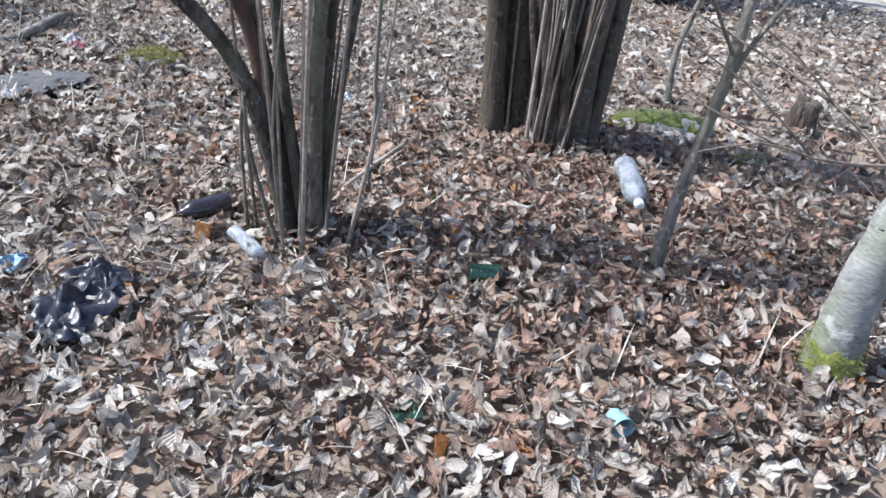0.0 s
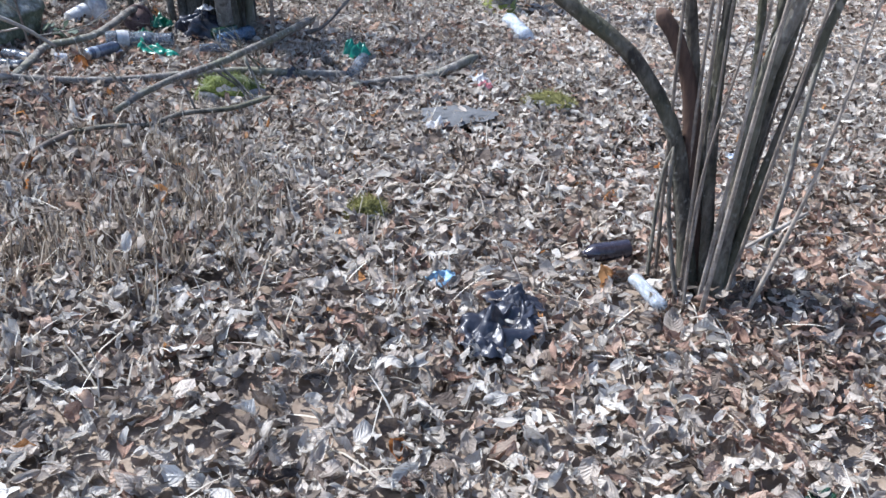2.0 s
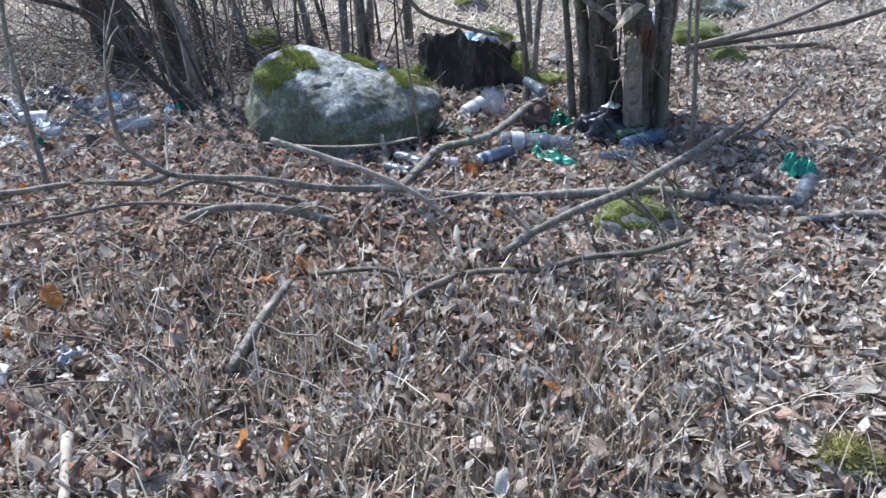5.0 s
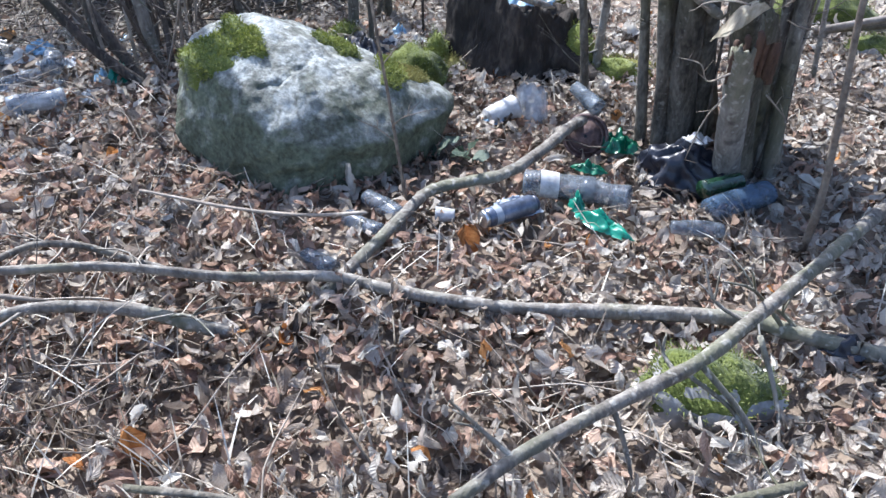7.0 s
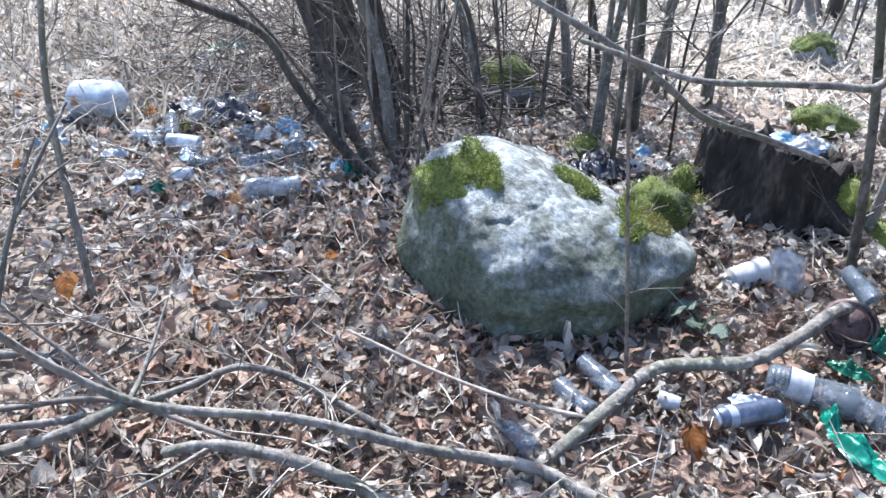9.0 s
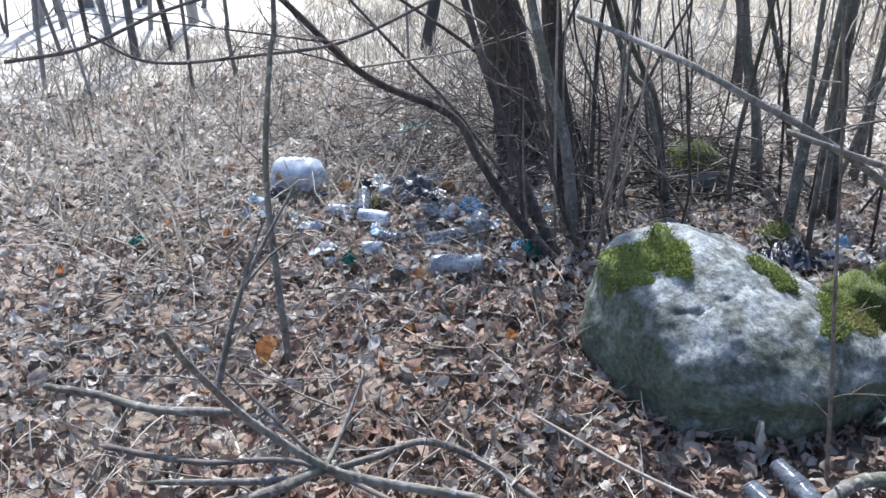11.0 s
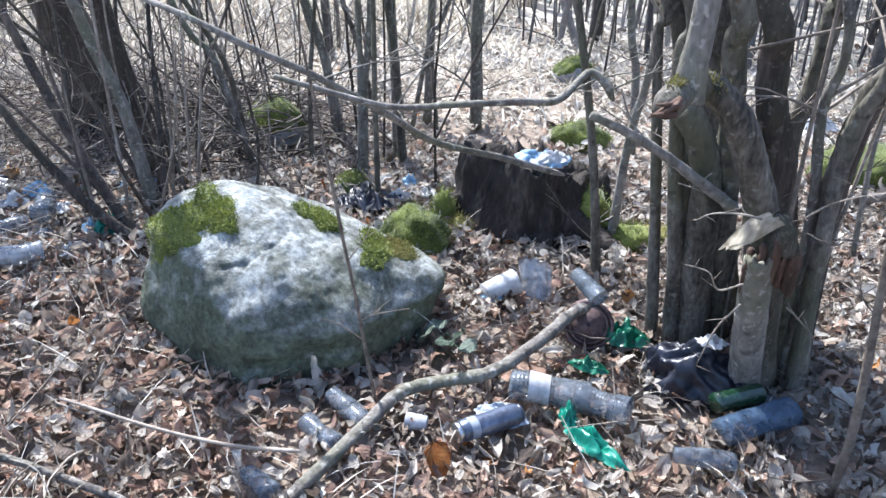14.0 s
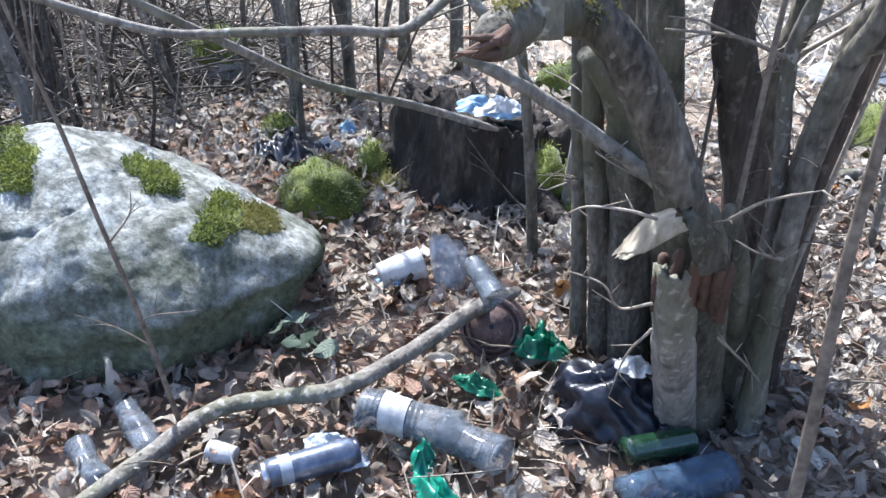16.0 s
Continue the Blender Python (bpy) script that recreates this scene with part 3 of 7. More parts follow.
def boulder_facets():
    """Flat faces of the rock: rings of normals from the crown to the underside, with their distance from the middle."""
    rings = ((90, 0, (0.340,)), (65, 15, (0.226, 0.336, 0.412, 0.387, 0.274, 0.235)),
             (42, 0, (0.382, 0.339, 0.395, 0.569, 0.479, 0.397, 0.294, 0.285)),
             (12, 0, (0.552, 0.536, 0.313, 0.648, 0.490, 0.369, 0.355, 0.378)),
             (-20, 0, (0.500, 0.570, 0.443, 0.630, 0.580, 0.455, 0.465, 0.455)),
             (-50, 0, (0.435, 0.428, 0.447, 0.387, 0.490, 0.361)))
    out = []
    for el, first, dists in rings:
        e = radians(el)
        for k, r in enumerate(dists):
            a = radians(first + 360 * k / len(dists))
            out.append((Vector((math.cos(e) * math.cos(a), math.cos(e) * math.sin(a), math.sin(e))), r))
    return out


FACETS = boulder_facets()


def boulder_point(d, lift=0.0):
    """A place on the boulder in the direction d, lifted off its skin."""
    d = d.normalized()
    inv = 0.0
    for nrm, r in FACETS:
        c = nrm.dot(d)
        if c > 0.05:
            inv += (c / r) ** 20
    k = inv ** (-1 / 20)
    k *= 1 + 0.030 * noise.noise(d * 2.6 + Vector((3, 1, 7))) + 0.030 * noise.noise(d * 5.3) + 0.016 * noise.noise(d * 12) + 0.008 * noise.noise(d * 28) + 0.004 * noise.noise(d * 55)
    # split across the crown, step beside it, ledge over the undercut flank
    wob = 0.05 * noise.noise(d * 6) + 0.02 * noise.noise(d * 17)
    if d.y < 0.1 and -0.62 < d.x < -0.02:
        wob += 0.09 * noise.noise(d * 3.4 + Vector((0, 9, 2)))
        k *= 1 - 0.06 * max(0, 1 - abs(d.z - 0.564 - 0.70 * (d.x + 0.536) + wob) / 0.035)
    if d.y < 0.3:
        f = -0.03 - d.z - 0.12 * max(0.0, 0.2 - d.x) + wob
        k *= 1 - 0.065 * max(0.0, min(1.0, f / 0.10)) * min(1.0, max(0.0, 1.0 + d.x) / 0.3)
    p = d * (k + lift)
    return BOULDER + B_ROT @ (p + Vector((0, 0, B_MID)))


def build_boulder():
    base = thing("boulder", BOULDER, "large grey granite boulder with white lichen and moss patches", "boulder")
    bm = bmesh.new()
    for v in bmesh.ops.create_icosphere(bm, subdivisions=6, radius=1)["verts"]:
        v.co = boulder_point(v.co)
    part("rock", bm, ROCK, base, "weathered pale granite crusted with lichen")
    rnd = random.Random(5)
    # moss patches: centre direction, spread along and across
    for k, (c, su, sv, mat) in enumerate((((-0.84, -0.06, 0.55), 0.26, 0.24, MOSS), ((-0.62, -0.10, 0.77), 0.36, 0.15, MOSS), ((0.38, 0.24, 0.89), 0.46, 0.26, MOSS),
                                          ((0.88, -0.04, 0.46), 0.50, 0.12, MOSS), ((0.95, 0.15, 0.26), 0.24, 0.10, MOSS_DRY))):
        bm = bmesh.new()
        c = Vector(c).normalized()
        u = c.cross(Vector((0, 0, 1))).normalized()
        w = u.cross(c)
        n = 18
        grid = []
        for i in range(n + 1):
            row = []
            for j in range(n + 1):
                a, b = i / n * 2 - 1, j / n * 2 - 1
                m = max(abs(a), abs(b))
                ln = math.hypot(a, b) or 1
                rim = 1 + 0.75 * noise.noise(Vector((a / ln * 1.6, b / ln * 1.6, k * 4))) + 0.3 * noise.noise(Vector((a / ln * 5, b / ln * 5, k * 4)))
                d = c + u * (a * m / ln * su * rim) + w * (b * m / ln * sv * rim)
                lift = 0.018 * (1 - m ** 3) + 0.010 * noise.noise(d * 14) + 0.004 * noise.noise(d * 40) - 0.008 * (m > 0.95)
                row.append(bm.verts.new(boulder_point(d, lift)))
            grid.append(row)
        for i in range(n):
            for j in range(n):
                bm.faces.new((grid[i][j], grid[i + 1][j], grid[i + 1][j + 1], grid[i][j + 1]))
        bm.normal_update()
        inner = [grid[i][j] for i in range(1, n) for j in range(1, n)]
        fuzz(bm, inner, 0.013, rnd, 3000, BOULDER)
        part("moss", bm, mat, base, "green moss cushion on the rock")


build_boulder()


# ---- trees ----
def tree(name, base, stems, label, category="tree", mat=BARK, group="", suckers=0, seed=1, grow=2.2, crown=10, moss=None, spread=0.25, low=0, sway=(0, 0)):
    """A stool of several stems; each stem is carried on above its last point and ends in twigs."""
    rnd = random.Random(seed)
    root = thing(name, base, label, category, group)
    for k, s in enumerate(stems):
        pts, r0, r1 = s[0], s[1], s[2]
        opt = s[3] if len(s) > 3 else ""
        pts = [Vector(p) for p in pts]
        pts[0].z = min(pts[0].z, -0.02) if opt not in ("high", "rise") else pts[0].z
        bm, extra = bmesh.new(), None
        if opt in ("", "dark", "pale"):
            d = (pts[-1] - pts[-2]).normalized()
            d.z = max(d.z, 0.55)
            q = pts[-1] + d * grow * 0.5 + Vector((*sway, 0)) * grow * 0.5 + Vector((rnd.uniform(-1, 1), rnd.uniform(-1, 1), 0)) * 0.1
            e = q + Vector((d.x * 0.8 + sway[0] + rnd.uniform(-spread, spread), d.y * 0.8 + sway[1] + rnd.uniform(-spread, spread), 1.0)) * grow * 0.5
            line = tube(bm, pts + [q, e], r0, r1 * 0.4, 10, 6, 0.09, seed * 31 + k, flare=0.2)
            extra = (line, crown)
        else:
            tube(bm, pts, r0, r1, 10, 6, 0.11, seed * 31 + k, flare=0.25)
        part("stem", bm, {"red": WOOD_RED, "dark": BARK_DARK, "pale": BARK_GREY, "rise": BARK_GREY}.get(opt, mat), root, {"red": "stem with torn reddish wood"}.get(opt, ""))
        if extra:
            shoots(root, extra[0], rnd, extra[1], 0.7, 0.006, TWIG, 0.55)
            shoots(root, extra[0][:len(extra[0]) // 2], rnd, low, 0.24, 0.0025, TWIG, 0.15, 0.25)
    for _ in range(suckers):
        bm = bmesh.new()
        a, rr = rnd.uniform(0, 2 * math.pi), rnd.uniform(0.04, 0.16)
        p = Vector((base[0] + math.cos(a) * rr, base[1] + math.sin(a) * rr, -0.02))
        top = p + Vector((math.cos(a) * rnd.uniform(0, 0.2), math.sin(a) * rnd.uniform(0, 0.2), rnd.uniform(0.7, 2.2)))
        mid = p.lerp(top, 0.5) + Vector((rnd.uniform(-0.04, 0.04), rnd.uniform(-0.04, 0.04), 0))
        tube(bm, [p, mid, top], rnd.uniform(0.005, 0.010), 0.003, 5, 5, 0.05, rnd.random(), cap=False)
        part("shoot", bm, TWIG, root, "slender straight sucker")
    if moss:
        r, h = moss
        a, b = Vector(stems[0][0][0]), Vector(stems[0][0][1])
        a.z = -0.02
        d = (b - a).normalized()
        bm = bmesh.new()
        rings = []
        for i in range(12):
            ring = []
            for k in range(24):
                w = 2 * math.pi * k / 24
                o = Vector((math.cos(w), math.sin(w), 0))
                top = h * (0.75 + 0.5 * noise.noise(o * 2 + Vector((seed, 0, 0))))
                rr = r * (1.35 - 0.35 * min(1, i / 3)) * (1 + 0.10 * noise.noise(o * 3 + Vector((0, 0, i * 0.6)))) * (0.93 if i == 11 else 1)
                ring.append(bm.verts.new(a + d * (top * i / 11) + o * rr))
            rings.append(ring)
        for p, q in zip(rings, rings[1:]):
            for k in range(24):
                bm.faces.new((p[k], p[(k + 1) % 24], q[(k + 1) % 24], q[k]))
        bm.normal_update()
        fuzz(bm, bm.verts[:], 0.009, rnd, 1500, base)
        part("moss", bm, MOSS, root, "moss sleeve at the trunk's foot")
    return root


# hazel with a bent broken limb
tree("hazel_tree", (2.0, 2.3, 0), [
    ([(1.974, 2.318, 0.004), (1.904, 2.364, 0.295), (1.838, 2.401, 0.521), (1.696, 2.463, 0.723), (1.502, 2.516, 0.858), (1.354, 2.535, 0.966), (1.272, 2.538, 1.007)], 0.0279, 0.0213, "cut"),
    ([(2.012, 2.326, -0.013), (1.928, 2.381, 0.344), (1.882, 2.408, 0.607), (1.822, 2.439, 0.765), (1.753, 2.470, 0.861)], 0.0303, 0.0230, "red"),
    ([(2.047, 2.340, -0.024), (1.927, 2.421, 0.513), (1.818, 2.479, 0.993)], 0.0221, 0.0180),
    ([(2.014, 2.292, 0.020), (1.936, 2.345, 0.544), (1.894, 2.369, 1.017)], 0.0197, 0.0148),
    ([(2.019, 2.268, 0.045), (2.010, 2.275, 0.485), (2.016, 2.271, 0.740), (2.045, 2.249, 0.960)], 0.0279, 0.0230),
    ([(2.071, 2.314, 0.024), (2.056, 2.326, 0.498), (2.051, 2.329, 0.802), (2.041, 2.337, 1.028)], 0.0172, 0.0131),
    ([(2.114, 2.351, 0.032), (2.066, 2.388, 0.650), (2.022, 2.420, 1.012)], 0.0156, 0.0131),
    ([(1.900, 2.256, 0.037), (1.825, 2.300, 0.292), (1.800, 2.313, 0.505)], 0.0082, 0.0057, "cut"),
    ([(1.846, 2.372, 0.059), (1.826, 2.383, 0.344), (1.837, 2.377, 0.477)], 0.0066, 0.0049, "cut"),
    ([(2.045, 2.275, 0.000), (2.058, 2.265, 0.150), (2.077, 2.249, 0.466), (2.107, 2.225, 0.770), (2.150, 2.190, 1.100)], 0.0150, 0.0115),
    ([(2.048, 2.310, 0.000), (2.056, 2.303, 0.413), (2.067, 2.294, 0.754), (2.085, 2.280, 1.050)], 0.0210, 0.0165),
    ([(2.035, 2.420, 0.000), (1.995, 2.454, 0.422), (1.978, 2.468, 0.714), (1.965, 2.480, 1.020)], 0.0190, 0.0150),
], "several-stemmed grey-brown hazel with a bent broken limb", mat=BARK, suckers=10, seed=3, grow=2.0)

# old hazel stool
tree("hazel_stool", (3.3, 2.62, 0), [
    ([(3.192, 2.794, 0.074), (3.160, 2.822, 0.419), (3.128, 2.849, 0.744)], 0.0520, 0.0440),
    ([(3.340, 2.557, 0.045), (3.285, 2.615, 0.417), (3.217, 2.682, 0.780)], 0.0640, 0.0520, "dark"),
    ([(3.394, 2.499, 0.125), (3.398, 2.495, 0.504), (3.422, 2.466, 0.826)], 0.0528, 0.0440),
    ([(3.325, 2.775, 0.116), (3.285, 2.812, 0.417), (3.234, 2.858, 0.741)], 0.0720, 0.0680, "dark"),
    ([(3.470, 2.491, 0.130), (3.486, 2.470, 0.413), (3.491, 2.464, 0.826)], 0.0360, 0.0288),
    ([(3.279, 2.569, 0.043), (3.218, 2.632, 0.404), (3.170, 2.678, 0.781)], 0.0208, 0.0160),
    ([(3.320, 2.478, 0.063), (3.287, 2.514, 0.437), (3.245, 2.558, 0.807)], 0.0240, 0.0192),
    ([(3.462, 2.631, 0.129), (3.446, 2.650, 0.457), (3.442, 2.654, 0.784)], 0.0560, 0.0480, "dark"),
], "old hazel stool of dark furrowed trunks and pale suckers", mat=BARK_DARK, suckers=26, seed=8, grow=2.0)

# pale trunk with a mossy foot
tree("birch_tree", (2.966, 0.988, 0), [([(2.976, 1.002, 0.007), (2.983, 1.012, 0.253), (3.002, 0.999, 0.427), (3.028, 0.981, 0.634)], 0.060, 0.055)],
     "pale grey birch trunk with green algae at its foot", mat=BARK_BIRCH, seed=4, grow=3.0, moss=(0.073, 0.15))
tree("sapling", (2.925, 1.608, 0), [
    ([(2.925, 1.608, 0.000), (2.928, 1.603, 0.202), (2.941, 1.583, 0.479), (2.954, 1.564, 0.695), (2.954, 1.563, 0.934)], 0.022, 0.017),
    ([(2.946, 1.586, 0.478), (2.969, 1.548, 0.731), (3.008, 1.478, 0.922)], 0.009, 0.006, "high"),
], "leaning lichen-grey sapling among fallen leaves", "sapling", BARK_GREY, "saplings", seed=6, grow=1.6)
tree("sapling", (4.350, 2.763, 0.000), [([(4.350, 2.763, -0.000), (4.336, 2.782, 0.266), (4.365, 2.742, 0.557)], 0.016, 0.012)], "thin grey leaning sapling behind the stool", "sapling", BARK_GREY, "saplings", seed=7)
for base, sd in (((6.545, 4.674, 0.000), 11), ((7.930, 4.704, 0.000), 12)):
    rn = random.Random(sd)
    tree("hazel_stool", base, [([(base[0] + dx * 0.6, base[1] + dy * 0.6, 0), (base[0] + dx * 1.3, base[1] + dy * 1.3, 0.6), (base[0] + dx * 2, base[1] + dy * 2, 1.4)], 0.06, 0.05, "dark")
                                for dx, dy in ((rn.uniform(-0.3, 0.3), rn.uniform(-0.25, 0.25)) for _ in range(7))],
         "dark many-stemmed hazel stool further back", suckers=16, seed=sd)

# hazel beside the boulder, with a torn trunk
tree("hazel_tree", (0.52, 5.58, 0), [
    ([(0.229, 5.648, 0.000), (0.188, 5.637, 0.395), (0.152, 5.628, 0.708)] + [(0.114, 5.638, 1.013), (0.105, 5.637, 1.156)], 0.02, 0.018),
    ([(0.302, 5.620, 0.000), (0.269, 5.556, 0.365), (0.240, 5.512, 0.611)] + [(0.218, 5.491, 0.825), (0.208, 5.463, 1.005), (0.197, 5.436, 1.184)], 0.029, 0.025),
    ([(0.365, 5.640, -0.000), (0.340, 5.568, 0.327), (0.334, 5.518, 0.569), (0.292, 5.471, 0.760), (0.236, 5.440, 0.856)], 0.054, 0.042, "cut"),
    ([(0.575, 5.508, 0.000), (0.547, 5.406, 0.253), (0.515, 5.302, 0.511), (0.483, 5.234, 0.678), (0.445, 5.184, 0.796), (0.398, 5.136, 0.907), (0.351, 5.103, 0.979), (0.305, 5.091, 1.000)] + [(0.270, 4.975, 1.012), (0.246, 4.870, 0.985)], 0.056, 0.033, "cut"),
    ([(0.424, 5.710, -0.000), (0.399, 5.602, 0.410), (0.374, 5.523, 0.705)] + [(0.362, 5.499, 0.842), (0.340, 5.450, 1.036), (0.320, 5.410, 1.196)], 0.042, 0.038),
    ([(0.616, 5.776, 0.000), (0.571, 5.737, 0.360), (0.508, 5.701, 0.678), (0.455, 5.680, 0.859)] + [(0.444, 5.691, 0.955), (0.372, 5.674, 1.171)], 0.058, 0.044, "dark"),
    ([(0.637, 5.854, 0.000), (0.561, 5.850, 0.482), (0.535, 5.849, 0.702)] + [(0.569, 5.859, 0.867), (0.578, 5.858, 1.087), (0.583, 5.858, 1.167)], 0.038, 0.032),
    ([(0.615, 5.620, -0.000), (0.640, 5.601, 0.203), (0.657, 5.581, 0.419), (0.658, 5.562, 0.609), (0.672, 5.547, 0.768)] + [(0.695, 5.522, 0.926), (0.727, 5.500, 1.122)], 0.036, 0.031),
    ([(0.603, 5.584, 0.000), (0.617, 5.563, 0.218), (0.629, 5.543, 0.429), (0.618, 5.521, 0.643)] + [(0.589, 5.497, 0.872), (0.589, 5.468, 1.169)], 0.018, 0.014, "pale"),
    ([(0.660, 5.867, -0.000), (0.685, 5.837, 0.309), (0.687, 5.803, 0.652), (0.692, 5.791, 0.775)] + [(0.742, 5.770, 0.907), (0.766, 5.748, 1.103)], 0.027, 0.022),
    ([(0.592, 5.545, -0.000), (0.579, 5.460, 0.231), (0.565, 5.396, 0.406), (0.544, 5.346, 0.541), (0.518, 5.311, 0.631)], 0.027, 0.026, "cut"),
    ([(0.617, 5.592, -0.000), (0.609, 5.519, 0.241), (0.593, 5.457, 0.445), (0.551, 5.407, 0.601)], 0.024, 0.02, "cut"),
    ([(0.329, 5.644, -0.000), (0.293, 5.636, 0.265), (0.258, 5.629, 0.497)] + [(0.239, 5.640, 0.825), (0.233, 5.639, 1.024), (0.227, 5.639, 1.165)], 0.024, 0.02),
    ([(0.440, 5.790, 0.000), (0.400, 5.785, 0.240), (0.334, 5.780, 0.558), (0.271, 5.780, 0.860), (0.225, 5.780, 1.150)], 0.062, 0.052),
    ([(0.690, 5.500, 0.000), (0.672, 5.500, 0.270), (0.665, 5.500, 0.545), (0.676, 5.500, 0.840), (0.715, 5.500, 1.120)], 0.027, 0.023),
    ([(0.690, 5.660, 0.000), (0.682, 5.660, 0.300), (0.685, 5.660, 0.572), (0.715, 5.660, 0.836), (0.770, 5.660, 1.150)], 0.034, 0.028, "dark"),
    ([(0.319, 5.750, 0.000), (0.295, 5.750, 0.230), (0.263, 5.750, 0.478), (0.197, 5.750, 0.751), (0.130, 5.750, 1.100)], 0.036, 0.030, "dark"),
    ([(0.285, 4.990, 0.990), (0.288, 4.985, 1.080), (0.296, 4.990, 1.240), (0.310, 5.000, 1.550), (0.320, 5.010, 2.100)], 0.030, 0.018, "rise"),
], "stout hazel clump with a snapped limb and torn bark", mat=BARK, suckers=3, seed=21, grow=1.6, crown=3, low=4, sway=(-0.40, 0.28))


def torn_bark():
    """Slab of dead bark and the pale curl that sticks out above it."""
    host = bpy.data.objects["hazel_tree.001"]
    def plate(name, path, halves, bow, thick, mat, label, axis, ragged, seed):
        """A bent slab of bark along a path; bow rounds it across."""
        bm = bmesh.new()
        line = spline(path, 7)
        rows = []
        for i, c in enumerate(line):
            t = i / (len(line) - 1)
            w = halves[0] + (halves[1] - halves[0]) * t + 0.10 * halves[0] * noise.noise(Vector((t * 9, seed, 0)))
            ring = []
            for j in range(11):
                k = j / 10 * 2 - 1
                rag = ragged * noise.noise(Vector((k * 4, seed, t))) * (abs(t - 0.5) * 2) ** 4
                o = Vector((0, 1, 0)) * bow * k * k + (line[-1] - line[0]).normalized() * rag
                ring.append(bm.verts.new(c + axis * (w * k) + o + Vector((0, 0.006, 0.003)) * noise.noise(Vector((k * 5, t * 7, seed)))))
            rows.append(ring)
        for p, q in zip(rows, rows[1:]):
            for j in range(10):
                bm.faces.new((p[j], p[j + 1], q[j + 1], q[j]))
        bmesh.ops.recalc_face_normals(bm, faces=bm.faces[:])
        bmesh.ops.solidify(bm, geom=bm.faces[:], thickness=thick)
        part(name, bm, mat, host, label)

    plate("bark_slab", [Vector(p) for p in [(0.539, 5.389, 0.030), (0.523, 5.295, 0.247), (0.513, 5.226, 0.406), (0.508, 5.160, 0.562)]], (0.038, 0.031), 0.035, 0.012, BARK_GREY,
          "pale grey bark slab hanging on rotten wood", Vector((1, 0.1, 0)), 0.04, 3)
    for k, p in enumerate([Vector(q) for q in [(0.480, 5.184, 0.567), (0.507, 5.179, 0.586), (0.540, 5.176, 0.603), (0.561, 5.181, 0.599), (0.579, 5.187, 0.591), (0.594, 5.195, 0.575)]]):
        bm = bmesh.new()
        tube(bm, [p + Vector((0, 0.05, -0.13)), p + Vector((0, 0.012, -0.055)), p + Vector((0.003, 0.0, -0.02)), p + Vector((0.0, 0.015, 0.012))], 0.012, 0.010, 8, 5, 0.3, 90 + k)
        part("wood_fibre", bm, WOOD_RED, host, "splintered red rotten wood")
    def loft(name, top, low, mat, label):
        bm = bmesh.new()
        rows = []
        for i, (p, q) in enumerate(zip(spline(top, 6), spline(low, 6))):
            ring = []
            for j in range(9):
                k = j / 8
                c = p.lerp(q, k) + Vector((0, -1, 0.6)) * 0.010 * math.sin(math.pi * k)
                ring.append(bm.verts.new(c + Vector((0.004, 0.005, 0.005)) * noise.noise(Vector((k * 9, i * 0.45, 0))) * (2.0 if i < 4 else 1)))
            rows.append(ring)
        for p, q in zip(rows, rows[1:]):
            for j in range(8):
                bm.faces.new((p[j], p[j + 1], q[j + 1], q[j]))
        bmesh.ops.solidify(bm, geom=bm.faces[:], thickness=0.007)
        part(name, bm, mat, host, label)

    loft("bark_curl", [(0.403, 5.134, 0.583), (0.429, 5.111, 0.639), (0.463, 5.089, 0.698), (0.503, 5.080, 0.726)], [(0.443, 5.052, 0.627), (0.481, 5.041, 0.660), (0.515, 5.027, 0.700), (0.540, 5.018, 0.725)], WOOD_RAW, "curled pale torn bark")
    loft("bark_cap", [(0.503, 5.101, 0.718), (0.537, 5.109, 0.711), (0.572, 5.129, 0.676), (0.596, 5.170, 0.592)], [(0.532, 5.061, 0.703), (0.535, 5.073, 0.678), (0.544, 5.092, 0.639), (0.557, 5.114, 0.596)], BARK_GREY, "grey bark bent over the torn stub")
    for k, path in enumerate(([(0.489, 5.030, 0.724), (0.443, 5.020, 0.732), (0.380, 5.017, 0.723), (0.346, 5.026, 0.697)], [(0.480, 5.175, 0.483), (0.420, 5.183, 0.448), (0.391, 5.152, 0.508), (0.326, 5.136, 0.526)], [(0.583, 5.122, 0.707), (0.629, 5.108, 0.757), (0.702, 5.101, 0.797)],
                              [(0.599, 5.246, 0.406), (0.654, 5.277, 0.345), (0.691, 5.301, 0.296)], [(0.675, 5.160, 0.641), (0.632, 5.153, 0.646), (0.597, 5.141, 0.665)], [(0.482, 5.210, 0.405), (0.432, 5.257, 0.289), (0.397, 5.331, 0.116)])):
        bm = bmesh.new()
        line = tube(bm, path, 0.0035, 0.0015, 5, 5, 0.1, 60 + k)
        twig = part("twig", bm, TWIG, host, "thin pale bare twig")
        r2 = random.Random(k)
        for _ in range(5):
            c = r2.choice(line)
            bm = bmesh.new()
            tube(bm, [c, c + Vector((r2.uniform(-1, 1), r2.uniform(-0.6, 0.6), r2.uniform(-0.6, 1))) * 0.05], 0.0018, 0.0008, 4, 3, 0.1, k)
            part("side_twig", bm, TWIG, twig)
    rnd = random.Random(4)
    bm = bmesh.new()
    end = Vector((0.248, 4.88, 1.002))
    for _ in range(6):
        tip = end + Vector((rnd.uniform(-0.03, 0.01), rnd.uniform(-0.05, -0.01), rnd.uniform(-0.03, 0.012)))
        tube(bm, [end + Vector((0.03, rnd.uniform(-0.015, 0.015), rnd.uniform(-0.02, 0.02))), tip], 0.010, 0.003, 5, 2, 0.3, rnd.random())
    part("splinter", bm, WOOD_RED, host, "splintered end of the snapped limb")
    bm = bmesh.new()
